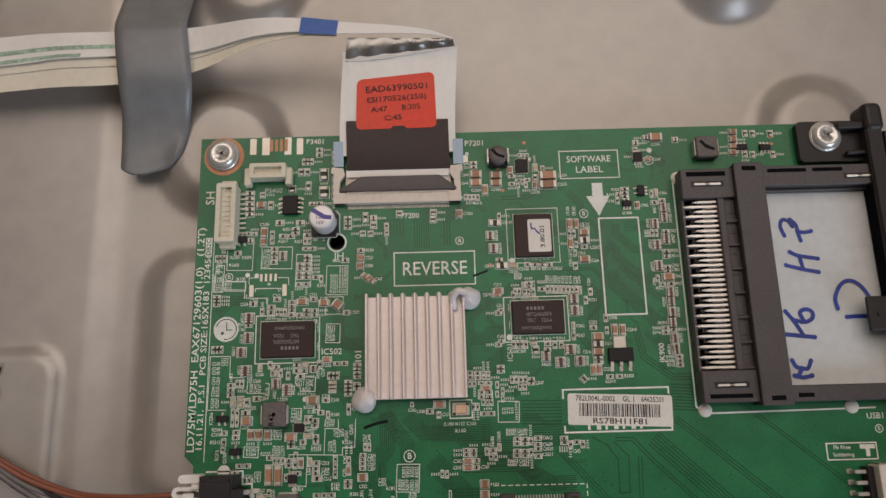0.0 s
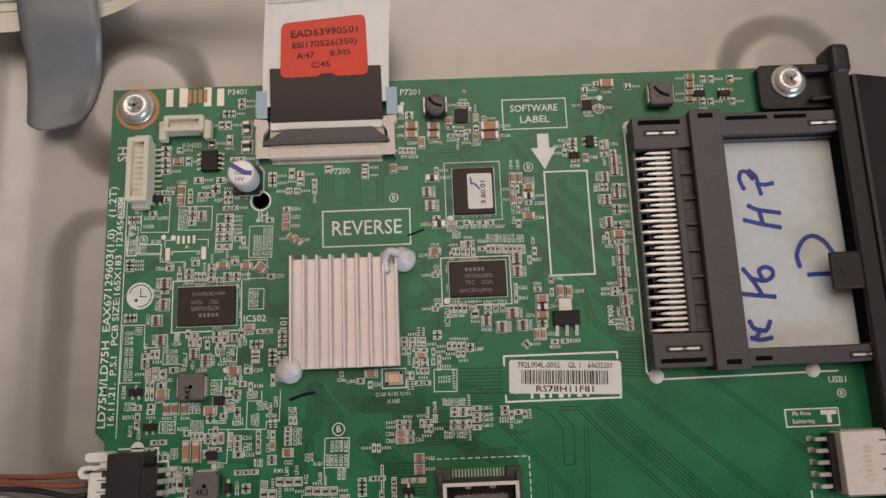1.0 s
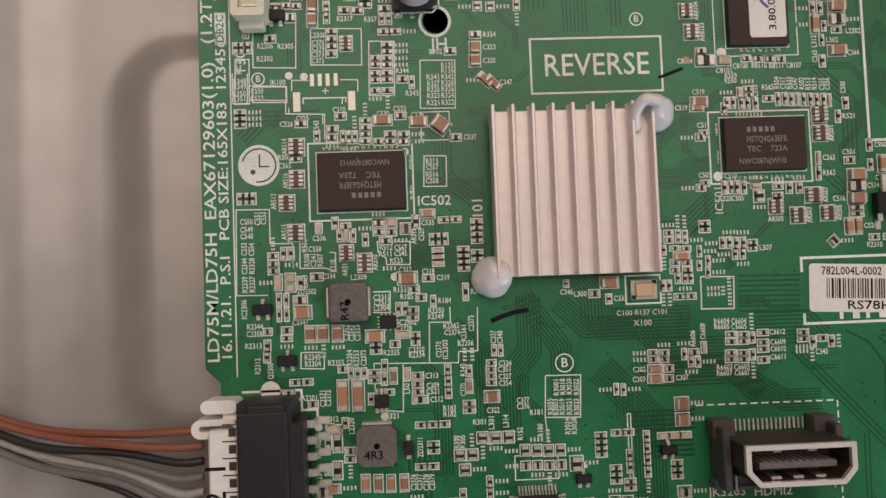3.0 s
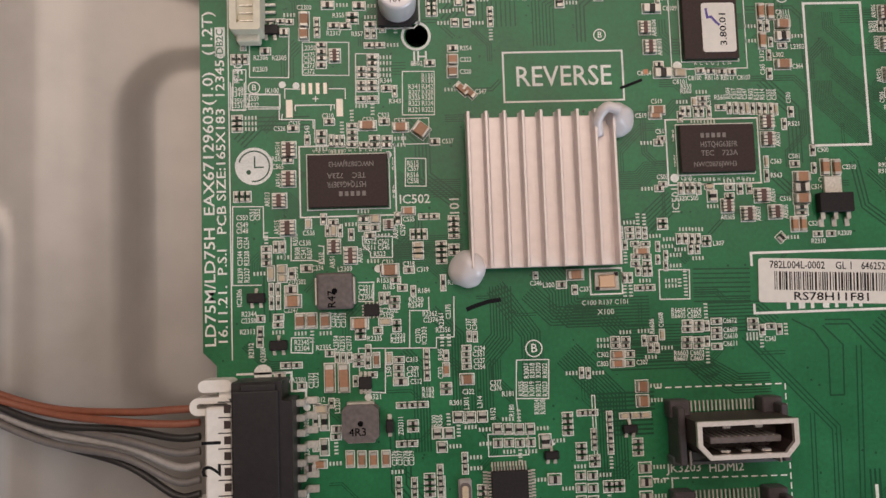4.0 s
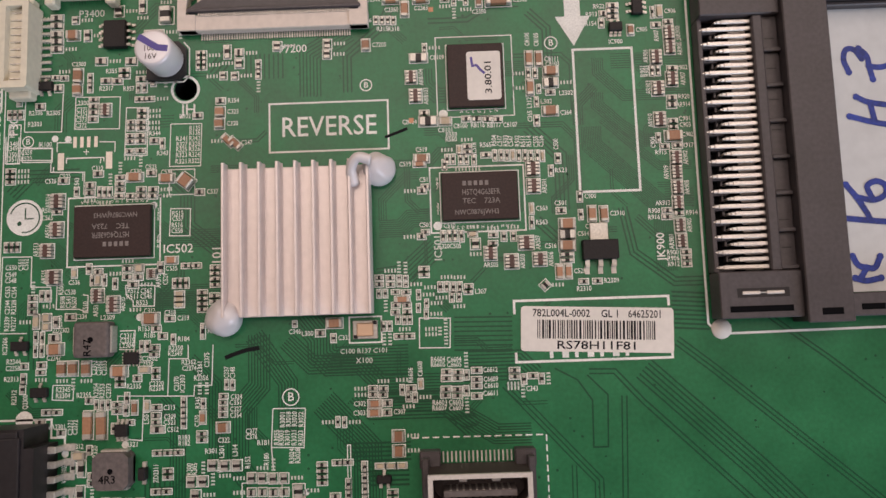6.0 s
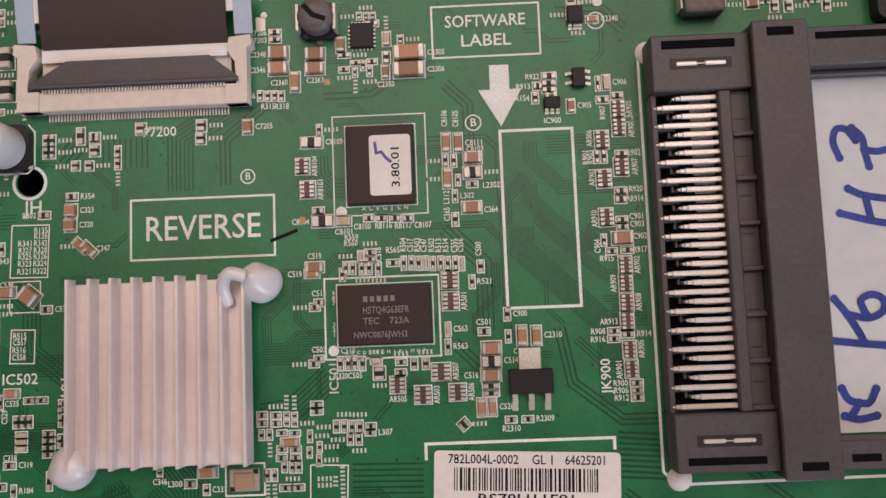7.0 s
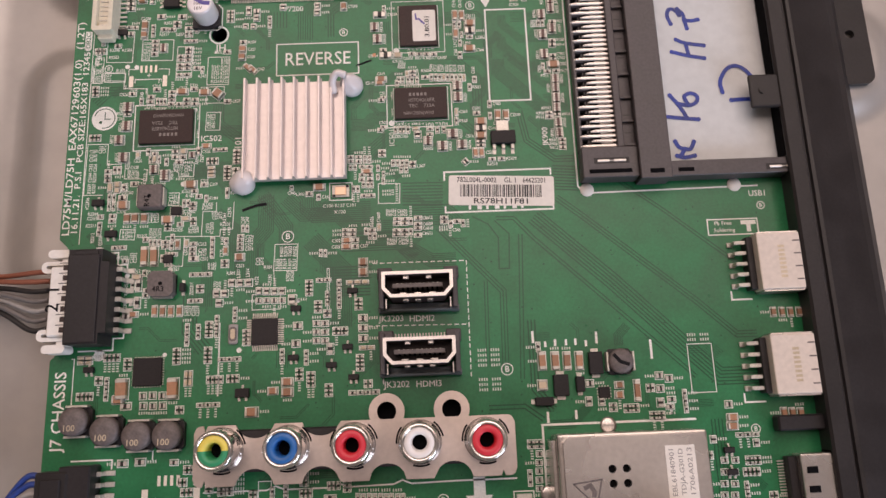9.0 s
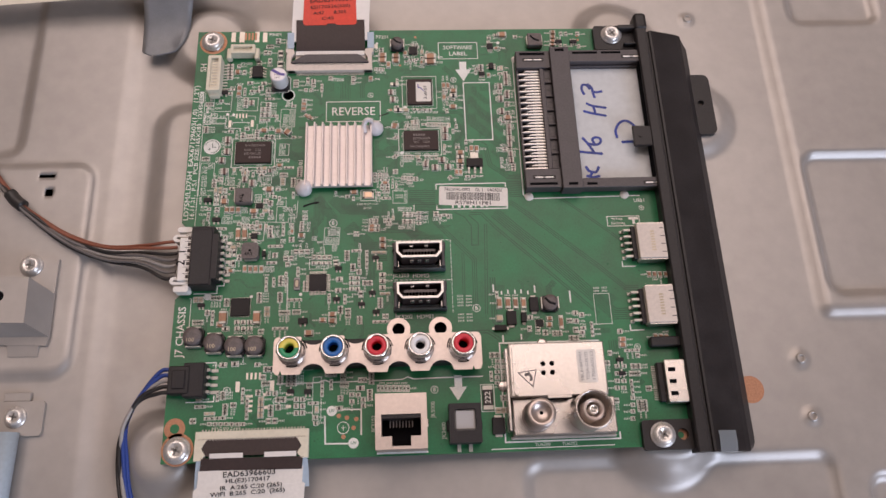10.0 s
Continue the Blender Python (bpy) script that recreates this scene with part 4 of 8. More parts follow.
# ---- screws ----
def screw(x, y, z=0.1, r=4.4, label="zinc pan-head screw with a cross recess holding the board"):
    t = thing("screw", label, "screw", x, y, z, turn=random.uniform(0, 90), group="board screws")
    part("washer", lathe(bmesh.new(), 0, 0, ((0, 0.0), (r, 0.0), (r, 0.45), (r * 0.7, 0.6))), ZINC, t, smooth=True)
    head = part("head", lathe(bmesh.new(), 0, 0, ((r * 0.86, 0.4), (r * 0.84, 1.2), (r * 0.66, 1.9), (r * 0.5, 2.1), (r * 0.42, 1.75), (0, 1.5))), ZINC, t, smooth=True)
    part("cross_recess", boxes((-r * 0.34, -r * 0.08, 1.45, r * 0.34, r * 0.08, 1.9), (-r * 0.08, -r * 0.34, 1.45, r * 0.08, r * 0.34, 1.9)), RECESS, head)
    return t


screw(6.0, 160.2)
screw(5.0, 4.1)
screw(164.7, 160.2, 2.2, 4.2, "zinc pan-head screw through the black bezel foot")
screw(163.8, 3.5, 2.2, 4.2, "zinc pan-head screw through the lower bezel foot")

# ---- can capacitor and inductors ----
cap = thing("can_capacitor", "round pale can capacitor with a violet band on a black base", "capacitor", 33.3, 140.6)
part("base", prism(bmesh.new(), [(-3.4, -3.4), (2.2, -3.4), (3.4, -2.2), (3.4, 2.2), (2.2, 3.4), (-3.4, 3.4)], 0.1, 1.1), BLACK, cap)
can = part("can", lathe(bmesh.new(), 0, 0, ((3.0, 1.1), (3.15, 1.4), (3.0, 2.0), (3.15, 2.5), (3.15, 6.6), (2.95, 7.0), (2.6, 7.1), (0, 7.05))), CANWHITE, cap, smooth=True)
bm = bmesh.new()
strip(bm, ((-2.3, 1.9), (-0.7, 0.9), (0.9, -0.1), (2.6, -0.3)), 1.1, 7.13)
part("ink_band", bm, VIOLET, can, "violet ink band")
lettering("100", -0.5, -0.2, 0.95, can, FERRITE, z=7.125, name="marking")
lettering("16V", -0.3, -1.6, 0.95, can, FERRITE, z=7.125, name="marking")
strip(silk, ((29.6, 137.0), (36.0, 137.0), (37.0, 138.0), (37.0, 143.0), (36.0, 144.2)), 0.25, 0.03)


def octagon(x, y, r, cut):
    return [(x - r, y - r + cut), (x - r + cut, y - r), (x + r - cut, y - r), (x + r, y - r + cut), (x + r, y + r - cut), (x + r - cut, y + r), (x - r + cut, y + r), (x - r, y + r - cut)]


def power_inductor(x, y, r, tall, label, mark, clip="x", round_top=False, mat=FERRITE):
    t = thing("power_inductor", label, "inductor", x, y, group="power inductors")
    part("base", prism(bmesh.new(), octagon(0, 0, r, r * 0.25), 0.05, tall * 0.3), BLACK if round_top else mat, t)
    if round_top:
        body = lathe(bmesh.new(), 0, 0, ((r * 0.8, tall * 0.25), (r * 0.95, tall * 0.4), (r * 0.98, tall * 0.85), (r * 0.85, tall), (r * 0.3, tall + 0.03), (0, tall)), 24)
        part("core", body, mat, t, smooth=True)
    else:
        bm = boxes((-r, -r, 0.1, r, r, tall), bevel=min(0.5, r * 0.2), seg=3) if clip == "x" else prism(bmesh.new(), octagon(0, 0, r, r * 0.3), 0.1, tall)
        part("core", bm, mat, t)
        part("dimple", drum(bmesh.new(), 0, 0, tall - 0.1, tall + 0.02, 0.45), PIT, t)
    for s in (-1, 1):
        a = (s * r * 1.02 - 0.25, -r * 0.75, 0.03, s * r * 1.02 + 0.25, r * 0.75, tall * 0.75) if clip == "x" else (-r * 0.75, s * r * 1.02 - 0.25, 0.03, r * 0.75, s * r * 1.02 + 0.25, tall * 0.55)
        part("terminal", boxes(a, bevel=0.08), TIN, t)
    if mark == "band":
        bm = bmesh.new()
        strip(bm, ((-r * 0.6, r * 0.55), (-r * 0.1, -r * 0.05), (r * 0.6, -r * 0.3)), r * 0.28, tall + 0.06)
        part("ink_band", bm, INK, t)
    elif mark:
        lettering(mark, -r * 0.15, -r * 0.45, r * 0.42, t, PALE if round_top else PIT, z=tall + 0.05, turn=90 if clip == "x" else 0, name="marking")
    taken.append((x - r - 0.4, y - r - 0.4, x + r + 0.4, y + r + 0.4))
    return t


power_inductor(21.8, 92.7, 2.95, 2.8, "grey square power inductor marked R47", "R47")
power_inductor(25.4, 71.4, 2.95, 2.8, "dark grey square power inductor with a tinned clip", "4R3", "y")
for x, y in ((7.9, 41.0), (14.9, 38.7), (21.9, 37.4), (28.6, 37.3)):
    power_inductor(x, y, 3.25, 4.2, "dark grey round power inductor marked 100", "100", "y", True)
power_inductor(130.2, 49.6, 2.9, 3.2, "grey round power inductor with a pen line", "band", "x", True)
power_inductor(78.6, 157.3, 2.6, 3.4, "grey octagonal inductor with a black pen band", "band", "x", True)
power_inductor(133.4, 158.2, 2.9, 3.0, "dark square inductor with a black pen mark", "band", "x")

# ---- flat cable sockets with their cables ----
sock = thing("flat_cable_socket", "ivory flat cable socket with a dark flip lever", "socket", 52.1, 149.0)
part("base", boxes((-16.4, -3.6, 0.1, 16.6, -0.8, 1.9), bevel=0.15), IVORY, sock)
part("floor", boxes((-13.4, -0.8, 0.1, 14.0, 5.4, 1.1)), IVORY, sock)
for s in (-1, 1):
    cheek = [(s * 16.5, -3.6), (s * 16.5, 4.4), (s * 17.2, 4.8), (s * 17.0, 6.3), (s * 14.0, 6.0), (s * 13.6, 4.2), (s * 14.8, 2.4), (s * 15.0, -0.8), (s * 13.4, -0.8), (s * 13.4, -3.6)]
    part("cheek", prism(bmesh.new(), cheek[::s], 0.1, 2.2), IVORY, sock)
lever = part("lever", prism(bmesh.new(), [(-14.6, -0.5), (15.2, -0.5), (15.2, 0.3), (11.2, 3.5), (-9.4, 3.5), (-14.6, 0.3)], 1.5, 2.3), CHARCOAL, sock, "dark grey flip lever")
part("lever_bar", boxes((-14.8, -0.5, 2.3, 15.4, 0.1, 2.65), bevel=0.12), CHARCOAL, lever)
part("light_edge", boxes((-13.2, 3.55, 1.2, 13.6, 5.6, 1.75)), FILM, sock)
for k in range(60):
    x = -12.8 + 26 * k / 59
    sub("contact", shared(("contact", TIN, "top"), lambda: boxes((-0.12, -1.1, 1.9, 0.12, -0.2, 2.15))), sock, x)
    sub("foot", shared(("foot", TIN, "top"), lambda: boxes((-0.12, -4.7, 0.03, 0.12, -3.5, 0.3))), sock, x)

ffc = thing("flat_cable", "wide white flat cable with a red label, folded over", "cable")


def sheet_along(path, half, thick, side=None):
    """A bent sheet: path of centre points; half: the vector from its middle line to its edge."""
    bm = bmesh.new()
    rows = []
    for k, p in enumerate(path):
        h = Vector(half[min(k, len(half) - 1)]) if isinstance(half, list) else Vector(half)
        up = Vector((0, 0, thick))
        rows.append([bm.verts.new(v) for v in (p - h, p + h, p + h + up, p - h + up)])
    for a, b in zip(rows, rows[1:]):
        for j in range(4):
            bm.faces.new((a[j], a[(j + 1) % 4], b[(j + 1) % 4], b[j]))
    bm.faces.new(rows[0][::-1])
    bm.faces.new(rows[-1])
    bmesh.ops.recalc_face_normals(bm, faces=bm.faces)
    return bm


part("stiffener", sheet_along(spline([(52.5, 154.4, 1.7), (52.5, 156.5, 2.3), (52.5, 160, 2.9), (52.4, 167.4, 3.6)], 4), (13.4, 0, 0), 0.25), STIFF, ffc, "dark brown stiffener at the cable end")
part("side_edge", sheet_along(spline([(36.9, 155.5, 1.9), (36.9, 162, 3.0)], 4), (1.3, 0, 0), 0.2), PALEBLUE, ffc, "pale blue stiffener edge")
part("side_edge", sheet_along(spline([(68.2, 155.5, 1.9), (68.2, 162, 3.0)], 4), (1.3, 0, 0), 0.2), PALEBLUE, ffc, "pale blue stiffener edge")
part("shielded_film", sheet_along(spline([(52.4, 158.5, 2.3), (52.5, 166, 3.2), (52.9, 176, 4.2), (53.4, 183, 5.2), (53.6, 186.4, 6.2)], 6), (15.2, 0.3, 0), 0.22), FILM, ffc, "glossy white shielded film")


def label_height(y):
    return 3.62 + 0.0853 * (y - 165)


def lean(bm, height):
    """Lifts a flat piece onto a slope."""
    for v in bm.verts:
        v.co.z += height(v.co.y)
    return bm


outline = []
corners = ((41.6, 165.0), (62.8, 165.2), (62.4, 180.4), (42.0, 178.6))
for k, c in enumerate(corners):
    c, a, b = Vector(c), Vector(corners[k - 1]), Vector(corners[(k + 1) % 4])
    da, db = (a - c).normalized(), (b - c).normalized()
    outline += [tuple(c + da * 1.3), tuple(c + da * 0.38 + db * 0.38), tuple(c + db * 1.3)]
outline[3:3] = [(50.6, 165.1), (51.4, 165.8), (54.2, 165.8), (55.0, 165.1)]
lab = part("red_label", lean(prism(bmesh.new(), outline, 0.0, 0.12), label_height), RED_LABEL, ffc, "red paper label with rounded corners")
for text, x, y, size, wide in (("EAD63990501", 52.6, 176.2, 1.75, 16.2), ("ESI170526(350)", 52.4, 173.3, 1.45, 15.6), ("A:47      B:305", 52.2, 170.6, 1.45, 13.0), ("C:45", 51.4, 168.0, 1.45, 4.6)):
    lettering(text, x, y, size, lab, REDINK, z=label_height(y) + 0.22, turn=3.5, width=wide, name="label_text")


def ruled(edge, other, n=6, thick=0.2, f0=0.0, f1=1.0):
    """A thin sheet between two lines in space, or the share of it from f0 to f1."""
    a, b = spline(edge, n), spline(other, n)
    bm = bmesh.new()
    up = Vector((0, 0, thick))
    rows = []
    for p, q in zip(a, b):
        u, v = p.lerp(q, f0), p.lerp(q, f1)
        rows.append([bm.verts.new(c) for c in (u, v, v + up, u + up)])
    for p, q in zip(rows, rows[1:]):
        for j in range(4):
            bm.faces.new((p[j], p[(j + 1) % 4], q[(j + 1) % 4], q[j]))
    bm.faces.new(rows[0][::-1])
    bm.faces.new(rows[-1])
    bmesh.ops.recalc_face_normals(bm, faces=bm.faces)
    return bm


# the folded part that runs to the tape in layers
upper = [(-130, 190, 1.0), (-55.8, 195.0, 2.6), (-40.2, 195.7, 3.0), (-23.3, 195.7, 3.0), (-2.9, 195.7, 4.0), (14.7, 196.2, 7.0), (27.8, 195.3, 8.0), (37.6, 193.7, 8.5), (52.6, 192.2, 8.5), (61.5, 190.6, 8.5), (67.6, 188.4, 8.0)]
middle = [(-130, 181, 1.0), (-54.8, 186.5, 2.6), (-39.5, 188.0, 3.0), (-22.7, 188.4, 3.0), (-2.5, 188.4, 4.0), (14.8, 191.0, 7.0), (27.1, 191.4, 8.0), (36.9, 190.3, 8.4), (52.4, 190.0, 8.4), (61.2, 189.5, 8.3), (67.4, 188.2, 8.0)]
lower = [(-130, 174, 0.2), (-54.4, 179.4, 1.4), (-39.0, 180.3, 1.8), (-22.4, 180.7, 1.8), (-2.6, 183.2, 2.6), (14.8, 188.6, 6.0), (27.0, 190.4, 7.2), (36.9, 189.9, 7.6)]
part("folded_layer", ruled(upper, middle), FILM, ffc, "white upper layer of the folded cable")
shade = [(x, y, z - 0.9) for x, y, z in middle[:8]]
part("folded_layer", ruled([(x, y + 1.6, z + 0.1) for x, y, z in shade], lower, f1=0.42), FILM2, ffc, "yellowed folded cable layer")
part("folded_layer", ruled([(x, y + 1.6, z - 0.5) for x, y, z in shade], lower, f1=1.0), FILM2, ffc, "yellowed folded cable layer")
for a, f0, f1 in ((0, 0.52, 0.68), (1, 0.84, 0.97)):
    up_edge, low_edge = [(x, y, z + 0.22) for x, y, z in upper[1:4]], [(x, y, z + 0.22) for x, y, z in middle[1:4]]
    part("smear", ruled(up_edge if not a else up_edge[:2] + [(-33, 195.7, 3.22)], low_edge if not a else low_edge[:2] + [(-33, 188.2, 3.22)], f0=f0, f1=f1, thick=0.02), SMEAR, ffc, "faint green smear")
bm = bmesh.new()
rows = []
for k in range(61):
    f = k / 60
    p, q = Vector((39.0, 183.9, 5.5)).lerp(Vector((68.1, 186.8, 6.3)), f), Vector((39.8, 189.7, 7.3)).lerp(Vector((67.5, 188.5, 7.9)), f)
    wave = 0.30 * math.sin(f * 31 + 0.6 * math.sin(f * 9))
    rows.append([bm.verts.new(p.lerp(q, g) + Vector((0.5 * wave * g, 0, wave * math.sin(g * math.pi) + 0.7 * math.sin(g * math.pi)))) for g in (0, 0.15, 0.35, 0.6, 0.85, 1)])
for a, b in zip(rows, rows[1:]):
    for j in range(5):
        bm.faces.new((a[j], b[j], b[j + 1], a[j + 1]))
part("fold", bm, FOIL, ffc, "creased shiny fold of the shielding film", smooth=True)
# highlight on the fold's lower edge, built as a thin white tube
part("crease", tube(bmesh.new(), spline([(39.0, 183.7, 5.6), (46, 183.9, 5.9), (55, 185.0, 6.1), (68.1, 186.7, 6.5)], 5), 0.22, 6), FILM, ffc, "white line painting the highlight along the fold", smooth=True)
part("blue_mark", ruled([(27.6, 195.5, 8.32), (37.5, 193.9, 8.8)], [(27.0, 190.8, 8.3), (36.9, 189.8, 8.7)], thick=0.12), BLUE_TAPE, ffc, "blue tape mark")

tape = thing("grey_tape", "grey satin tape holding the flat cable to the steel", "tape")
bm = bmesh.new()
stations = spline([(240, -27.5, -6.4), (215, -26.6, -5.6), (205, -25.4, -1.0), (197.4, -24.0, 4.0), (192, -23.2, 4.9), (186, -22.4, 4.8), (179.4, -21.9, 3.2), (173, -22.2, -0.6), (166, -22.7, -3.0), (161, -22.8, -3.6), (158.6, -22.6, -3.8), (157.4, -20.6, -3.8), (157.0, -19.0, -3.8)], 4)
right = spline([(240, -6.5, 0), (215, -6.3, 0), (205, -5.4, 0), (197.4, -4.4, 0), (192, -3.6, 0), (186, -2.8, 0), (179.4, -2.4, 0), (173, -3.6, 0), (166, -4.9, 0), (161, -6.8, 0), (158.6, -10.0, 0), (157.4, -14.6, 0), (157.0, -17.0, 0)], 4)
rows = []
for s, e in zip(stations, right):
    row = []
    for j in range(9):
        x = s.y + (e.y - s.y) * j / 8
        row.append(bm.verts.new((x, s.x, max(s.z - 0.25 * (abs(j - 4) == 4), chassis_height(x, s.x) + 0.5))))
    rows.append(row)
for a, b in zip(rows, rows[1:]):
    for j in range(8):
        bm.faces.new((a[j], b[j], b[j + 1], a[j + 1]))
bmesh.ops.recalc_face_normals(bm, faces=bm.faces)
strip_ob = part("strip", bm, TAPE, tape, smooth=True)
solid = strip_ob.modifiers.new("thickness", "SOLIDIFY")
solid.thickness = 0.00025

sock = thing("flat_cable_socket", "cream flat cable socket at the board edge with a dark lever", "socket", 29.2, 5.0)
part("base", boxes((-18.2, 2.0, 0.1, 18.2, 4.6, 2.0), bevel=0.15), CREAM, sock)
for s in (-1, 1):
    part("cheek", prism(bmesh.new(), [(s * 18.2, 2.0), (s * 14.4, 2.0), (s * 16.0, -0.8), (s * 14.6, -3.0), (s * 16.2, -4.6), (s * 18.2, -4.6)][::-s], 0.1, 2.2), CREAM, sock)
part("lever", prism(bmesh.new(), [(-17.2, 2.1), (-14.4, -3.2), (14.4, -3.2), (17.2, 2.1)], 1.2, 2.0), STIFF, sock, "dark brown lever")
for k in range(34):
    x = -16.4 + 32.8 * k / 33
    sub("contact", shared(("contact", TIN, "low"), lambda: boxes((-0.2, 1.7, 1.9, 0.2, 2.3, 2.15))), sock, x)
    sub("foot", shared(("foot", TIN, "low"), lambda: boxes((-0.2, 4.5, 0.03, 0.2, 5.4, 0.3))), sock, x)
low = thing("flat_cable", "white printed flat cable leaving the lower board edge", "cable")
for x0, x1 in ((16.0, 26.6), (33.4, 43.6)):
    part("light_edge", sheet_along(spline([((x0 + x1) / 2, 2.6, 2.1), ((x0 + x1) / 2, 1.0, 2.0)], 2), ((x1 - x0) / 2, 0, 0), 0.2), FILM, low)
part("stiffener", sheet_along(spline([(29.6, 1.0, 2.0), (29.2, -2.8, 1.2)], 3), (16.2, -0.2, 0), 0.22), STIFF, low, "dark brown stiffener")
for sx, x in ((-1, 12.6), (1, 46.4)):
    part("side_edge", sheet_along(spline([(x - sx * 0.6, 1.0, 1.8), (x - sx * 0.2, -3, 0.8), (x, -8.4, -0.2)], 3), (1.3, 0, 0), 0.2), PALEBLUE, low, "pale blue stiffener edge")
film = part("shielded_film", sheet_along(spline([(29.2, -2.4, 1.2), (29.0, -6, 0.5), (28.6, -10, -0.2), (28, -20, -2.2), (27.4, -40, -6), (26.6, -70, -7)], 5), [(16.6, 0.3, 0)] * 8 + [(17.6, 0.6, 0)], 0.24), PAPER, low, "white film")
for text, x, y, size, wide, z in (("EAD63966603", 28.8, -3.8, 1.70, 16.5, 1.55), ("HL(E3)170417", 28.3, -5.8, 1.25, 14.0, 1.15), ("IR  A:265 C:20 (265)", 29.4, -7.8, 1.25, 19.5, 0.75), ("WIFI  B:265  C:20  (265)", 28.4, -9.6, 1.25, 23.5, 0.55)):
    lettering(text, x, y, size, film, INK, z=z, width=wide, turn=2.0, name="label_text")

# ---- small white headers ----
head = thing("pin_header", "cream upright pin header with a row of bent contacts", "header", 8.6, 143.3)
part("shell", prism(bmesh.new(), rounded(-2.6, -7.8, 2.4, 7.7, 0.5, 2), 0.1, 4.6, holes=[[(-1.5, -6.6), (1.3, -6.6), (1.3, 6.6), (-1.5, 6.6)]]), CREAM, head)
part("floor_of_shell", boxes((-1.6, -6.7, 0.1, 1.4, 6.7, 3.3)), CREAM, head)
for s in (-1, 1):
    part("lug", boxes((-2.0, s * 8.2 - 0.8, 0.1, 1.8, s * 8.2 + 0.8, 2.4), bevel=0.25), CREAM, head)
for k in range(10):
    sub("contact", shared(("contact", TIN, "head"), lambda: boxes((2.2, -0.25, 0.03, 4.2, 0.25, 0.5), bevel=0.08)), head, 0, -5.9 + 1.3 * k)
    sub("pin", shared(("pin", TIN, "head"), lambda: boxes((-1.2, -0.12, 3.25, 1.0, 0.12, 3.5))), head, 0, -5.9 + 1.3 * k)
head = thing("pin_header", "small cream four-pin header with side ears", "header", 18.6, 154.4)
part("shell", prism(bmesh.new(), rounded(-4.6, -1.9, 4.8, 2.0, 0.4, 2), 0.1, 3.8, holes=[[(-3.5, -0.9), (3.7, -0.9), (3.7, 1.1), (-3.5, 1.1)]]), CREAM, head)
part("floor_of_shell", boxes((-3.6, -1.0, 0.1, 3.8, 1.2, 2.6)), CREAM, head)
for s in (-1, 1):
    part("ear", boxes((s * 5.3 - 0.9, -3.6, 0.1, s * 5.3 + 0.9, 1.2, 2.6), bevel=0.3), CREAM, head)

# ---- cable plugs at the left edge ----
plug = thing("power_socket", "black moulded board socket with tinned side contacts", "socket", 10.2, 68.2)
part("housing", prism(bmesh.new(), [(-4.0, -10.6), (3.6, -10.6), (3.6, -8.2), (5.2, -8.2), (5.2, 7.9), (3.6, 7.9), (3.6, 10.9), (-4.0, 10.9)], 0.1, 7.2), BLACK, plug)
part("lid_step", boxes((-3.9, -10.4, 7.2, 3.2, 9.6, 7.7), (-2.6, 9.4, 7.2, 2.8, 10.6, 7.6), bevel=0.25, seg=2), BLACK, plug)
for k in range(7):
    y = -7.2 + 2.35 * k
    sub("contact", shared(("contact", TIN, "plug"), lambda: boxes((5.0, -0.55, 2.6, 6.3, 0.55, 3.2), (6.0, -0.5, 0.1, 6.5, 0.5, 3.2), (6.3, -0.6, 0.03, 8.2, 0.6, 0.4), bevel=0.1)), plug, 0, y)
strip(silk, ((5.3, 79.7), (14.2, 79.7), (14.2, 76.7), (16.5, 76.7), (16.5, 75.0)), 0.35, 0.03)
strip(silk, ((6.2, 56.7), (14.2, 56.7), (14.2, 59.4), (16.5, 59.4), (16.5, 61.0)), 0.35, 0.03)
mate = thing("cable_plug", "white cable plug marked 1 and 2 with locking arms and wires", "plug", 2.4, 68.2)
body = part("body", boxes((-0.4, -8.6, 0.6, 3.7, 7.2, 6.6), bevel=0.3), WHITE, mate)
for s in (-1, 1):
    mid = -0.5
    arm = [(a, mid + s * b) for a, b in rounded(-1.6, 9.9, 3.6, 11.8, 0.9, 4)]
    part("locking_arm", prism(bmesh.new(), arm, 1.6, 5.8), WHITE, mate)
    loop = [(a, mid + s * b) for a, b in rounded(-3.0, 6.4, 3.4, 9.1, 1.25, 5)]
    gap = [(a, mid + s * b) for a, b in rounded(-1.9, 7.4, 3.0, 8.2, 0.35, 3)]
    part("hooked_arm", prism(bmesh.new(), loop, 1.6, 5.6, holes=[gap]), WHITE, mate)
    part("arm_bridge", boxes((1.4, min(mid + s * 8.8, mid + s * 10.2), 1.8, 3.4, max(mid + s * 8.8, mid + s * 10.2), 5.2)), WHITE, mate)
lettering("1", 0.7, 1.9, 2.9, body, INK, z=6.63, turn=90, name="marking")
lettering("2", 0.7, -2.2, 2.9, body, INK, z=6.63, turn=90, name="marking")
for k in range(7):
    y = -7.2 + 2.35 * k
    sub("contact_window", shared(("contact_window", STIFF, "mate"), lambda: boxes((2.5, -0.6, 6.4, 3.5, 0.6, 6.63))), body, 0, y)
    sub("slit", shared(("slit", INK, "mate"), lambda: boxes((1.6, -0.08, 6.55, 3.72, 0.08, 6.64))), body, 0, y + 1.1)


def wires(rows, label, name="wire_bundle"):
    t = thing(name, label, "cable")
    for mat, r, pts in rows:
        part("wire", tube(bmesh.new(), spline(pts, 8), r, 8), mat, t, smooth=True)
    return t


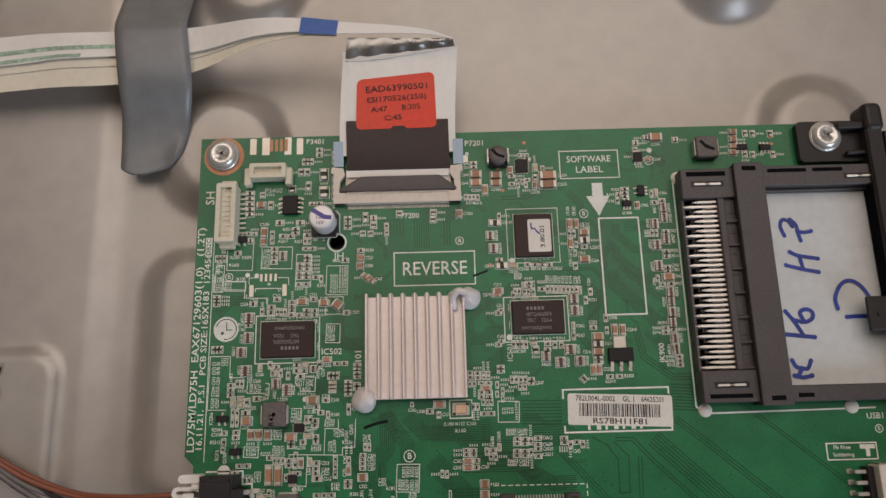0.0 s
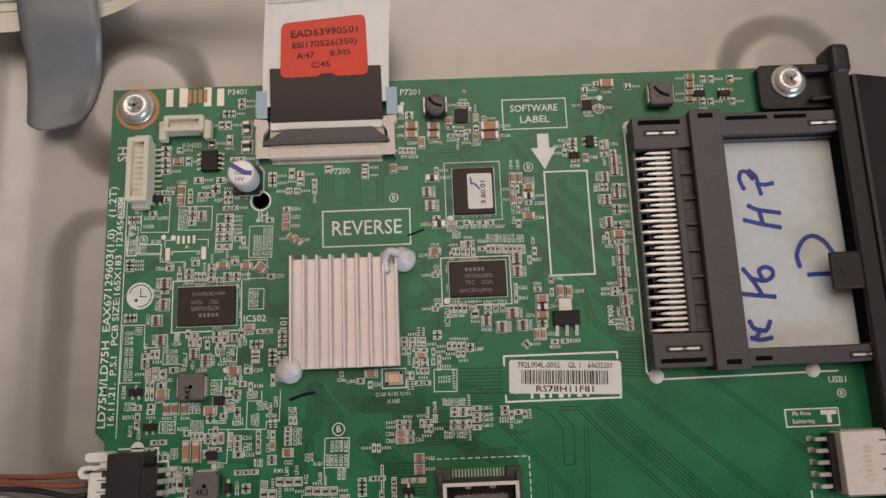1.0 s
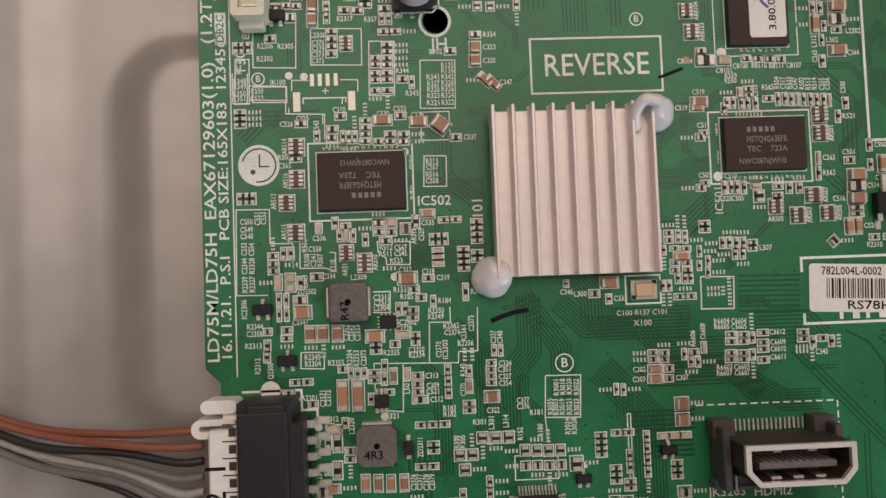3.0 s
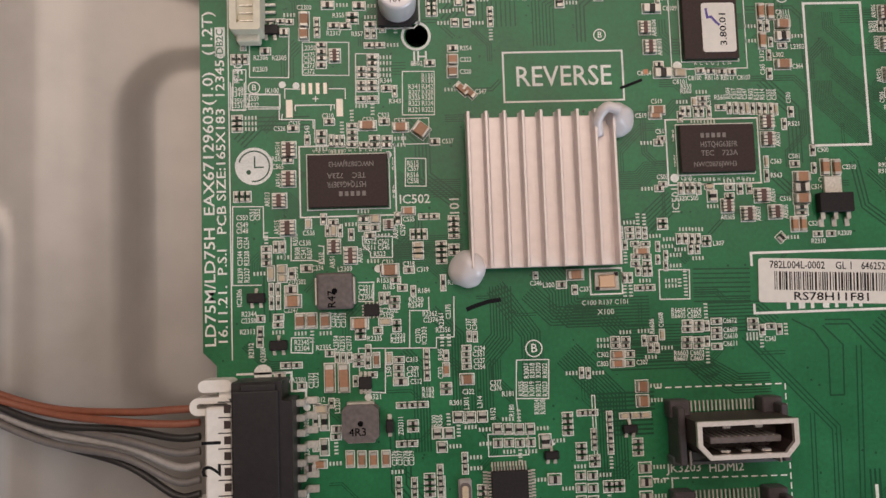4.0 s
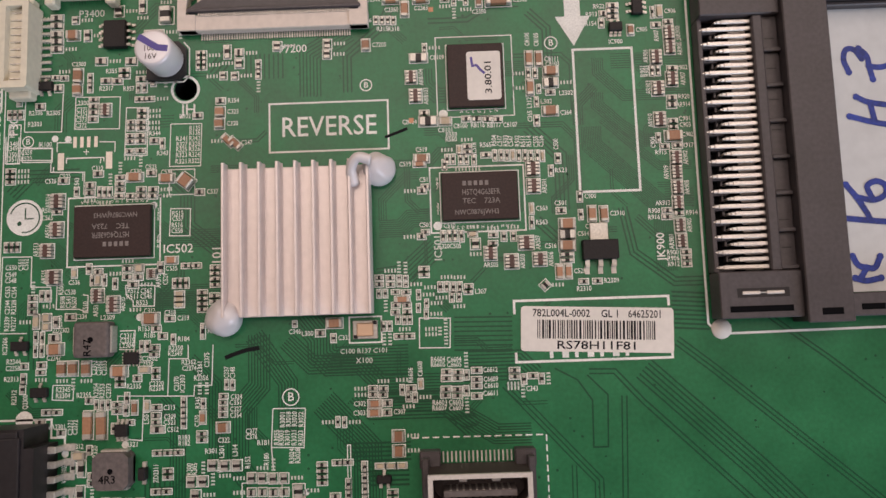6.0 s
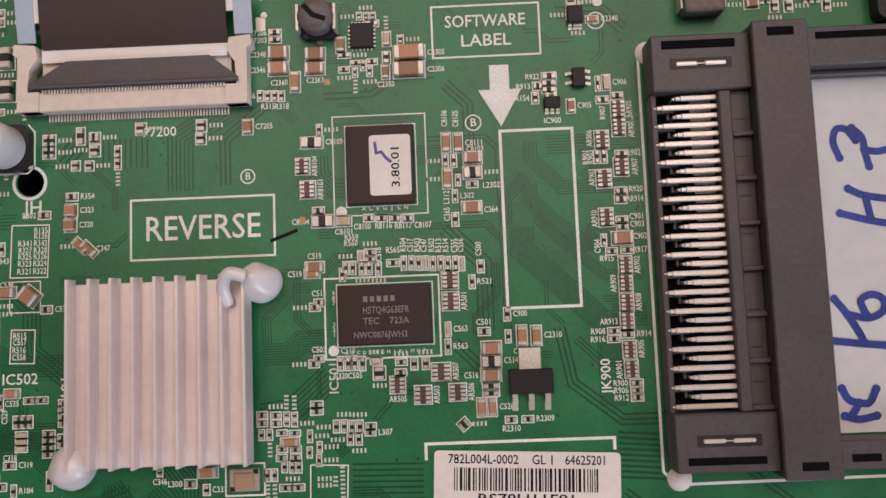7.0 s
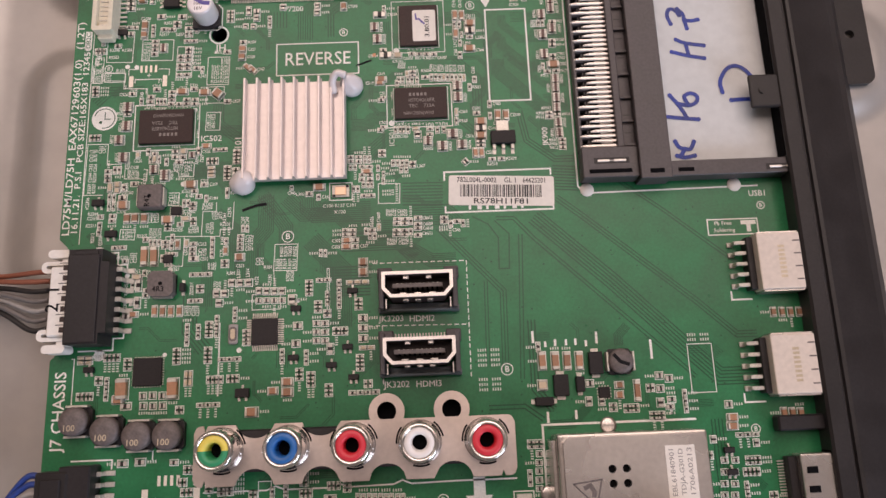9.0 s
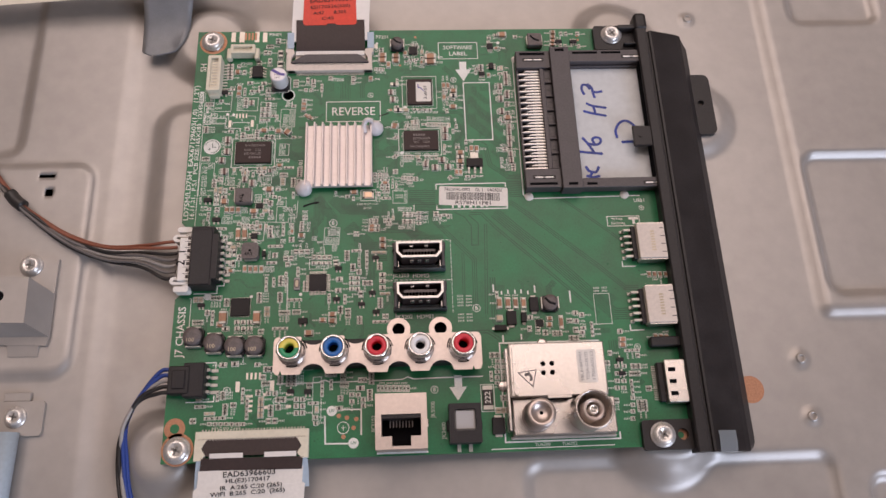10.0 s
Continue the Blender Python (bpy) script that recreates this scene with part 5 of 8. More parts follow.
rows = []
for k, mat in enumerate((WIRE_BROWN, WIRE_BROWN, WIRE_BLACK, WIRE_GREY, WIRE_PALE, WIRE_GREY, WIRE_BLACK)):
    y = 75.0 - 2.2 * k
    rows.append((mat, 0.62, [(0.4, y, 3.4), (-3.5, y - 0.1, 3.2 + 0.3 * (k % 2)), (-12, 74.6 - 1.35 * k, 1.6 + 0.9 * (k % 2)), (-26, 75.6 - 0.95 * k + 0.4 * math.sin(k * 2.3), -1.4 + 1.2 * (k % 3) / 2),
                             (-40, 80.6 - 0.7 * k, -2.6 + 1.0 * (k % 2)), (-52, 88.0 - 0.45 * k, -2.2 + 1.1 * (k % 3) / 2), (-60.5, 95.0 - 0.3 * k, -2.2 + 0.8 * (k % 3)), (-74, 112 - 0.5 * k, -2.6 + 0.9 * (k % 2)), (-96, 150, -3 + k * 0.3), (-120, 200, -3 + k * 0.3)]))
bundle = wires(rows, "bundle of brown, black and grey wires bound with tape")
part("tape_wrap", tube(bmesh.new(), spline([(-57.6, 91.8, -1.4), (-60.4, 94.0, -1.4), (-63.0, 97.0, -1.4)], 5), 2.3, 12), WIRE_BLACK, bundle, "black tape wrap", smooth=True)

plug = thing("cable_plug", "black four-way cable plug in its board socket", "plug", 8.2, 26.0)
part("socket", boxes((-1.6, -5.6, 0.1, 5.2, 5.6, 5.6), bevel=0.3), BLACK, plug)
body = part("body", boxes((-6.4, -4.6, 0.8, 0.6, 4.6, 6.0), bevel=0.4), SATIN, plug)
part("latch", boxes((-5.0, -3.0, 6.0, -0.6, 3.2, 6.6), bevel=0.3), BLACK, body)
for k in range(4):
    sub("contact", shared(("contact", TIN, "speaker"), lambda: boxes((5.0, -0.5, 1.8, 6.2, 0.5, 2.4), (5.9, -0.45, 0.1, 6.3, 0.45, 2.4), (6.2, -0.55, 0.03, 8.4, 0.55, 0.4), bevel=0.1)), plug, 0, -3.6 + 2.4 * k)
strip(silk, ((6.4, 32.4), (15.6, 32.4), (15.6, 30.4)), 0.35, 0.03)
strip(silk, ((6.4, 19.4), (15.6, 19.4), (15.6, 21.4)), 0.35, 0.03)
rows = []
for k, mat in enumerate((WIRE_BLUE, WIRE_BLUE, WIRE_PALE, WIRE_BLACK, WIRE_BLACK)):
    y = 29.6 - 1.8 * k
    rows.append((mat, 0.7, [(2.6, y, 3.4), (-1.5, y - 0.2, 3.2), (-7.5 - 0.3 * k, 22.5 - 0.7 * k, 1.4 + 0.6 * (k % 2)), (-12.6 - 0.2 * k, 13.0 - 0.6 * k, -1.5 + 0.9 * (k % 3)), (-13.4 + 1.2 * (2 - k) * 0.6, 2, -3.2 + 0.9 * (k % 2)),
                            (-11.5 + 1.3 * (2 - k) * 0.6, -9, -4.2 + 0.8 * (k % 3)), (-7 + 1.3 * (2 - k), -22, -5), (0, -50 - k, -6), (4, -110, -6)]))
wires(rows, "bundle of blue, grey and black loudspeaker wires")

# ---- upright display sockets ----
def display_socket(x, y):
    t = thing("display_socket", "black upright display socket with a bright metal mouth", "socket", x, y, group="upright display sockets")
    part("housing", boxes((-9.0, -4.5, 0.1, -7.8, 4.6, 5.4), (7.8, -4.5, 0.1, 9.0, 4.6, 5.4), (-9.4, 2.6, 0.1, -6.0, 5.4, 3.0), (6.0, 2.6, 0.1, 9.4, 5.4, 3.0), bevel=0.2), CHARCOAL, t)
    part("front_frame", boxes((-7.8, -4.9, 0.1, 7.8, -4.3, 3.4), (-7.0, -4.4, 0.1, 7.0, -3.0, 2.4), bevel=0.15), SLATE, t, "slate grey front frame")
    for sx in (-1, 1):
        part("foot_block", boxes((sx * 8.4 - 0.9, -5.0, 0.1, sx * 8.4 + 0.9, -3.6, 3.0), bevel=0.2), SLATE, t)
        part("side_clip", boxes((sx * 7.3 - 0.2, -4.6, 2.0, sx * 7.3 + 0.2, -2.2, 5.4), bevel=0.1), CAN, t)
    out = [(-7.9, 3.1), (-7.9, -0.7), (-6.1, -2.7), (6.1, -2.7), (7.9, -0.7), (7.9, 3.1)]
    inn = [(-7.15, 2.4), (-7.15, -0.4), (-5.75, -2.0), (5.75, -2.0), (7.15, -0.4), (7.15, 2.4)]
    shell = part("shell", prism(bmesh.new(), out, 9.6, 10.3, holes=[inn]), PINMETAL, t, "bright metal mouth")
    part("skirt", prism(bmesh.new(), [(a * 0.985, b * 0.985) for a, b in out], 0.6, 9.6, holes=[inn]), STIFF, t)
    part("throat", prism(bmesh.new(), [(a * 0.99, b * 0.99) for a, b in inn], 0.4, 4.6), STIFF, t)
    tongue = part("tongue", boxes((-5.6, -0.5, 2.4, 5.6, 0.5, 9.2), bevel=0.12), FERRITE, t, "grey contact tongue")
    for k in range(10):
        sub("contact", shared(("contact", TIN, "display"), lambda: boxes((-0.16, 0.45, 5.0, 0.16, 0.58, 9.0))), tongue, -4.5 + k)
    for px in (-2.6, 2.5):
        part("spring", boxes((px - 0.65, 1.6, 7.4, px + 0.65, 2.5, 8.6), bevel=0.12), CAN, shell)
    for px in (-3.2, 0.0, 3.2):
        part("inner_spring", boxes((px - 0.8, -1.98, 6.2, px + 0.8, -1.5, 9.2), bevel=0.12), CAN, shell)
    for k in range(9):
        sub("lower_contact", shared(("lower_contact", PIT, "display"), lambda: boxes((-0.22, -0.56, 5.0, 0.22, -0.48, 9.3))), tongue, -4.4 + 1.1 * k)
    for px in (-2.7, 0.0, 2.7):
        part("spring", boxes((px - 0.7, -3.3, 5.6, px + 0.7, -2.6, 8.2), bevel=0.15), CAN, shell)
    for k in range(19):
        sub("pin", shared(("pin", TIN, "display"), lambda: boxes((-0.13, 3.2, 0.05, 0.13, 4.9, 0.5))), t, -6.3 + 0.7 * k)
    taken.append((x - 9.5, y - 6.4, x + 9.5, y + 5.6))
    return t


display_socket(84.9, 67.6)
display_socket(84.9, 53.0)

# ---- phono jacks ----
jacks = thing("phono_jack_block", "nickel plated block of five coloured phono jacks", "jack block")
JX = (41.9, 56.05, 70.2, 84.35, 98.5)
JY = 33.9
top, bottom = [], []
for k in range(0, 141):
    x = 35.9 + (104.9 - 35.9) * k / 140
    near = min(abs(x - j) for j in JX)
    dip = math.sqrt(max(0.0, 1 - ((7.07 - near) / 3.9) ** 2)) if 38 < x < 102 else 0.0
    d = max(0.0, 1.6 - min(x - 35.9, 104.9 - x))
    turned = 1.6 - math.sqrt(max(0.0, 2.56 - d * d))
    bottom.append((x, JY - 7.6 + 3.4 * dip + turned))
    top.append((x, JY + 5.0 - (2.9 * dip if x < 68 else 0.0) - turned))
outline = bottom + top[::-1]
part("face_plate", prism(bmesh.new(), outline, 6.6, 7.1, holes=[ring(j, JY, 4.5, 24) for j in JX]), PLATE, jacks, "nickel face plate")
part("housing", boxes((36.4, JY - 4.9, 0.1, 104.4, JY + 3.9, 6.5), bevel=0.3), BLACK, jacks)
for ex in (77.3, 91.4):
    part("ear", prism(bmesh.new(), ring(ex, 40.5, 3.9, 30), 6.5, 7.05, holes=[ring(ex, 40.5, 2.1, 24)]), PLATE, jacks, "ring-shaped ear")
    # near-black post: the bore's shade is in its colour
    part("ear_post", lathe(bmesh.new(), ex, 40.5, ((2.6, 0.1), (2.6, 6.5), (2.1, 6.5), (2.1, 3.2), (0, 3.2)), 24), PIT, jacks)
for k, j in enumerate(JX):
    sleeve = part("sleeve", lathe(bmesh.new(), j, JY, ((4.6, 6.4), (4.7, 7.2), (4.25, 7.4), (4.15, 8.6), (4.2, 12.6), (4.05, 13.3), (3.7, 13.6), (3.2, 13.5), (3.15, 9.0)), 36), CHROME, jacks, "bright turned sleeve", smooth=True)
    prof = ((3.15, 13.2), (2.95, 13.45), (2.0, 13.45), (1.65, 13.1), (1.55, 8.0))
    if k == 0:
        for mat, a0, nm in ((YELLOW, 0, "yellow half of the insert"), (JACKGREEN, math.pi, "green half of the insert")):
            bm = bmesh.new()
            rings = [[bm.verts.new((j + r * math.cos(a0 + math.pi * i / 18), JY + r * math.sin(a0 + math.pi * i / 18), z)) for i in range(19)] for r, z in prof]
            for a, b in zip(rings, rings[1:]):
                for i in range(18):
                    bm.faces.new((a[i], a[i + 1], b[i + 1], b[i]))
            part("insert", bm, mat, sleeve, nm, smooth=True)
    else:
        part("insert", lathe(bmesh.new(), j, JY, prof, 36), (None, JACKBLUE, JACKRED, JACKWHITE, JACKRED)[k], sleeve, (None, "blue insert", "red insert", "white insert", "red insert")[k], smooth=True)
    part("bore", drum(bmesh.new(), j, JY, 8.0, 9.0, 1.6), PIT, sleeve)
    for a in (25, 155, 265):
        part("slot_mark", prism(bmesh.new(), [(j + r * math.cos(radians(b)), JY + r * math.sin(radians(b))) for r, bs in ((4.85, range(a - 14, a + 29, 7)), (5.25, range(a + 28, a - 15, -7))) for b in bs], 6.9, 7.12), PIT, jacks)

# ---- tuner ----
tuner = thing("tuner_module", "tin plated tuner can with a threaded and a coaxial antenna socket", "tuner")
part("can", boxes((113.5, 16.4, 0.1, 145.6, 34.2, 8.8), bevel=0.5, seg=2), CAN, tuner)
bm = prism(bmesh.new(), rounded(114.6, 16.6, 144.9, 33.5, 1.4), 8.7, 9.8, holes=[ring(124.5 + dx, 26.9 + dy, 0.85, 16) for dx in (0, 3.0) for dy in (0, -2.95)])
part("lid", bm, CAN, tuner)
part("vent_shadow", boxes((123.4, 22.8, 8.75, 128.7, 28.0, 8.85)), PIT, tuner)
part("lower_can", boxes((114.2, 4.6, 0.1, 148.4, 16.4, 4.8), bevel=0.4), CAN, tuner)
part("side_flange", boxes((112.6, 6.0, 0.1, 113.6, 33.0, 6.5), bevel=0.2), CAN, tuner)
part("slot_edge", boxes((125.6, 15.4, 7.2, 133.2, 16.5, 8.6)), PIT, tuner)
part("solder_rim", boxes((113.6, 3.6, 0.05, 148.8, 4.6, 1.2), bevel=0.3), TIN, tuner)
prof = [(5.0, 4.8), (5.0, 6.2)]
for k in range(9):
    prof += [(4.75, 6.3 + 0.8 * k), (4.45, 6.7 + 0.8 * k)]
prof += [(4.7, 14.0), (4.2, 14.6), (3.2, 14.7), (3.0, 14.3), (2.9, 13.8), (0.55, 13.8)]
threaded = part("threaded_socket", lathe(bmesh.new(), 122.0, 10.6, prof), PLATE, tuner, "threaded antenna socket", smooth=True)
part("socket_bore", drum(bmesh.new(), 122.0, 10.6, 13.7, 13.85, 0.6), PIT, threaded)
coaxial = part("coaxial_socket", lathe(bmesh.new(), 138.6, 11.0, ((6.2, 4.8), (6.2, 16.0), (6.0, 16.4), (5.6, 16.4), (5.4, 16.0), (5.4, 7.0), (0, 7.0))), CAN, tuner, "coaxial antenna socket", smooth=True)
part("inner_ring", lathe(bmesh.new(), 138.6, 11.0, ((3.5, 7.0), (3.5, 15.0), (2.9, 15.2), (2.4, 15.0), (2.4, 8.0))), PLATE, coaxial, smooth=True)
part("inner_pin", lathe(bmesh.new(), 138.6, 11.0, ((1.5, 7.0), (1.5, 15.2), (1.1, 15.4), (0.9, 15.0), (0.7, 10.0), (0, 10.0))), CHROME, coaxial, smooth=True)
sticker = part("sticker", boxes((135.9, 20.2, 9.8, 142.2, 31.2, 9.84)), PAPER, tuner, "pale printed sticker")
for text, x in (("EBL61840901", 137.2), ("TDJA-G301D", 139.1), ("1706A0213", 141.0)):
    lettering(text, x, 25.8, 1.0, sticker, WIRE_PALE, z=9.86, turn=90, width=9.4, name="sticker_text")
bm = bmesh.new()
tri = [(116.1, 24.15), (122.1, 24.9), (120.7, 19.5), (116.1, 24.15)]
strip(bm, tri, 0.32, 9.82)
strip(bm, ((118.2, 23.2), (119.6, 23.8), (120.4, 22.4), (120.2, 21.4)), 0.9, 9.825)
part("warning_triangle", bm, FERRITE, tuner)
strip(silk, ((111.6, 3.0), (150.2, 3.0), (150.2, 5.2)), 0.5, 0.03)
strip(silk, ((111.8, 3.0), (111.8, 36.2), (146.6, 36.2)), 0.5, 0.03)

for x, y in ((126.6, 35.6), (112.2, 21.4)):
    part("solder_pad", lathe(bmesh.new(), x, y, ((1.9, 0.03), (1.8, 0.35), (1.2, 0.5), (0, 0.55)), 20), CAN, tuner, "round solder pad beside the can", smooth=True)
part("lid_lip", boxes((125.2, 15.6, 8.6, 133.4, 16.8, 9.5), bevel=0.2), CAN, tuner)

# ---- network jack and optical jack ----
net = thing("network_jack", "silver shielded upright network jack", "jack", 77.7, 9.6)
out = [(-8.2, -8.4), (8.2, -8.4), (8.2, 8.9), (-8.2, 8.9)]
mouth = [(-6.3, -4.4), (-3.0, -4.4), (-3.0, -7.4), (3.0, -7.4), (3.0, -4.4), (6.3, -4.4), (6.3, 2.4), (-6.3, 2.4)]
part("shield", prism(bmesh.new(), out, 0.1, 11.6, holes=[mouth]), PLATE, net, "tin plated shield")
part("throat", prism(bmesh.new(), mouth, 0.2, 4.0), PIT, net)
part("lip", boxes((-6.2, 1.2, 5.0, 6.2, 2.3, 11.0)), BLACK, net)
for k in range(8):
    sub("contact", shared(("contact", FERRITE, "net"), lambda: boxes((-0.18, -1.4, 7.4, 0.18, 1.4, 7.8))), net, -3.6 + 1.02 * k)
for s in (-1, 1):
    part("side_tab", boxes((s * 8.2 - 0.5, -1.5, 4.0, s * 8.2 + 0.5, 1.2, 8.0), bevel=0.2), CAN, net)
strip(silk, ((69.4, 0.9), (86.2, 0.9)), 0.6, 0.03)
opt = thing("optical_jack", "black optical audio jack with a grey shutter", "jack", 98.3, 9.0)
part("body", prism(bmesh.new(), [(-5.2, -6.2), (5.2, -6.2), (5.2, 6.2), (-5.2, 6.2)], 0.1, 8.0, holes=[rounded(-3.5, -2.4, 3.5, 4.4, 1.0)]), BLACK, opt)
part("shutter", boxes((-3.4, -2.3, 4.0, 3.4, 4.3, 7.2), bevel=0.5), SHUTTER, opt, "grey shutter flap")
for s in (-1, 1):
    part("lug", boxes((s * 5.2 - 0.7, -2.0, 0.1, s * 5.2 + 0.7, 1.5, 2.4), bevel=0.2), BLACK, opt)
    part("foot", boxes((s * 1.9 - 0.6, -8.6, 0.03, s * 1.9 + 0.6, -6.2, 0.5)), TIN, opt)

# ---- side sockets ----
def side_socket(y, label):
    t = thing("side_data_socket", label, "socket", 169.0, y, group="side data sockets")
    part("body", boxes((-5.6, -6.6, 0.6, 4.4, 6.6, 5.4), bevel=0.25, seg=2), IVORY, t)
    part("shield", boxes((-5.0, -7.0, 0.1, 4.4, -6.5, 4.6), (-5.0, 6.5, 0.1, 4.4, 7.0, 4.6)), CAN, t)
    for k in range(4):
        part("slit", boxes((2.6, -4.6 + 3.0 * k, 5.3, 4.2, -4.3 + 3.0 * k, 5.44)), FERRITE, t)
    bm = bmesh.new()
    for k in range(8):
        quad(bm, -1.0, -4.0 + 1.0 * k, 0.5, -3.4 + 1.0 * k, 5.42)
    part("embossed_mark", bm, PALE, t)
    part("back", boxes((-7.2, -6.2, 0.1, -5.6, 6.2, 3.2), bevel=0.2), BLACK, t)
    for k in range(5):
        py = -5.0 + 2.5 * k
        sub("pin", shared(("pin", TIN, "side"), lambda: boxes((-9.4, -0.45, 2.0, -5.4, 0.45, 2.7), (-9.9, -0.4, 0.1, -9.2, 0.4, 2.7), (-10.6, -0.6, 0.03, -9.2, 0.6, 0.4), bevel=0.1)), t, 0, py)
    strip(silk, ((163.0, y - 8.0), (158.2, y - 8.0), (158.2, y - 6.0)), 0.4, 0.03)
    taken.append((158, y - 8, 176, y + 8))


side_socket(70.9, "ivory side data socket with dull metal pins by the bezel")
side_socket(47.4, "ivory side data socket with dull metal pins by the bezel")
side = thing("side_display_socket", "tin plated side display socket with spring windows", "socket", 170.4, 20.8)
part("shell", boxes((-3.6, -7.2, 0.2, 5.0, 7.2, 4.6), bevel=0.35, seg=2), CAN, side)
part("rear_block", boxes((-5.6, -6.6, 0.1, -3.6, 6.6, 2.6), bevel=0.2), BLACK, side)
for py in (-4.2, -0.2, 3.8):
    # flat black patches give the shade of the windows; nothing is cut out
    part("spring_window", boxes((-2.6, py - 0.7, 4.5, -0.2, py + 0.7, 4.68)), PIT, side)
for k in range(19):
    sub("pin", shared(("pin", TIN, "sidehd"), lambda: boxes((-7.0, -0.13, 0.05, -5.4, 0.13, 0.4))), side, 0, -5.6 + 0.62 * k)
t = thing("infrared_socket", "small black board part under the bezel", "socket", 168.6, 34.6)
part("body", boxes((-5.0, -1.7, 0.1, 6.0, 1.7, 3.4), bevel=0.4), BLACK, t)

# ---- card slot ----
slot = thing("card_slot", "dark plastic card slot with two rows of bright pins", "card slot")
part("pin_block", boxes((124.9, 92.6, 0.1, 138.4, 100.2, 4.6), (124.9, 143.6, 0.1, 138.4, 151.4, 4.6), (133.8, 100.2, 0.1, 135.5, 143.6, 4.2), (135.3, 100.0, 0.1, 138.4, 143.8, 3.3), bevel=0.2), CHARCOAL, slot)
part("pocket_rib", boxes(*[(135.4, 100.4 + 6.12 * k, 3.2, 138.3, 101.1 + 6.12 * k, 4.2) for k in range(7)], bevel=0.12), CHARCOAL, slot)
# floor painted near black for the shade beneath the pins
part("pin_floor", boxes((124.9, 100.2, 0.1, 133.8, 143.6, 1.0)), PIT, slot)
for k in range(17):
    sub("comb_tooth", shared(("comb_tooth", CHARCOAL), lambda: boxes((125.6, 0, 0.9, 128.2, 0.55, 2.7), (127.2, -0.9, 0.9, 127.6, 0.1, 2.2), bevel=0.06)), slot, 0, 100.4 + 2.54 * k)
part("rail", boxes((124.9, 100.2, 0.1, 125.7, 143.6, 3.0), bevel=0.12), CHARCOAL, slot)
part("cross_bar", prism(bmesh.new(), [(138.4, 91.8), (145.6, 91.8), (145.6, 152.2), (138.4, 152.2)], 0.1, 5.6), CHARCOAL, slot)
part("bar_lip", boxes((138.2, 91.6, 5.5, 145.7, 152.4, 6.0), bevel=0.2), CHARCOAL, slot)
part("upper_arm", boxes((145.6, 146.4, 0.1, 176.4, 151.8, 4.4), (145.6, 145.6, 0.1, 176.4, 146.4, 2.0), bevel=0.2), CHARCOAL, slot)
part("lower_arm", boxes((145.6, 92.4, 0.1, 176.4, 96.2, 4.4), bevel=0.2), CHARCOAL, slot)
# black boxes flush with the top paint the shade of recesses not cut
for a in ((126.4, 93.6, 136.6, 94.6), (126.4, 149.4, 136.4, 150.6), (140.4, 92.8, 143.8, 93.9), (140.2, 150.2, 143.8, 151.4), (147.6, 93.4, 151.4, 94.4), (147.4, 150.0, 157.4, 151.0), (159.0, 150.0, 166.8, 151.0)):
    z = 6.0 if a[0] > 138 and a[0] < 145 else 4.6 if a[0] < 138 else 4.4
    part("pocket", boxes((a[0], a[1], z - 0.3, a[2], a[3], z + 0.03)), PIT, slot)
for x, y, z in ((131.9, 96.7, 4.6), (131.6, 147.3, 4.6), (171.0, 148.6, 4.4), (172.8, 93.9, 4.4)):
    part("metal_clip", boxes((x - 3.4, y - 0.28, z - 0.1, x - 0.5, y + 0.28, z + 0.2), (x - 0.6, y - 0.14, z - 0.1, x + 0.6, y + 0.14, z + 0.1), (x + 0.5, y - 0.28, z - 0.1, x + 3.4, y + 0.28, z + 0.2), bevel=0.12), PINMETAL, slot, "bright metal clip")
    # darker sheet round the clip in place of a shaded recess
    part("clip_pocket", boxes((x - 4.2, y - 0.75, z - 0.3, x + 4.2, y + 0.75, z + 0.03)), SATIN, slot)
for k, y in enumerate((103.0, 107.6, 112.6, 117.6, 122.8, 128.0, 133.4, 138.6)):
    part("notch", boxes((136.0, y + 0.9, 3.2, 137.6, y + 1.1, 3.34)), SATIN, slot)
for k in range(34):
    y = 101.0 + 1.27 * k
    x0 = 125.2 if k % 2 == 0 else 127.8
    key = ("pin", PINMETAL, "card", k % 2)
    length = 133.9 - x0
    me = shared(key, lambda: boxes((-length + 1.1, -0.35, 2.75, 0, 0.35, 3.35), (-length + 0.4, -0.27, 2.6, -length + 1.3, 0.27, 3.25), (-length, -0.2, 2.3, -length + 0.6, 0.2, 3.05), (-length, -0.2, 0.6, -length + 0.4, 0.2, 2.9), (-3.4, -0.5, 1.7, -0.4, 0.1, 2.0), bevel=0.13))
    sub("pin", me, slot, 133.9, y)
for x, y in ((126.4, 91.0), (162.2, 91.0), (125.6, 150.6)):
    part("mounting_foot", lathe(bmesh.new(), x, y, ((1.7, 0.04), (1.6, 0.3), (0, 0.4)), 20), PAPER, slot, "pale mounting pad", smooth=True)
taken.append((124, 90, 178, 153))
note = thing("paper_note", "white paper note with blue handwriting inside the card slot", "paper")
part("sheet", boxes((146.2, 96.4, 0.25, 175.8, 146.0, 0.4)), SHEET, note)
bm = bmesh.new()
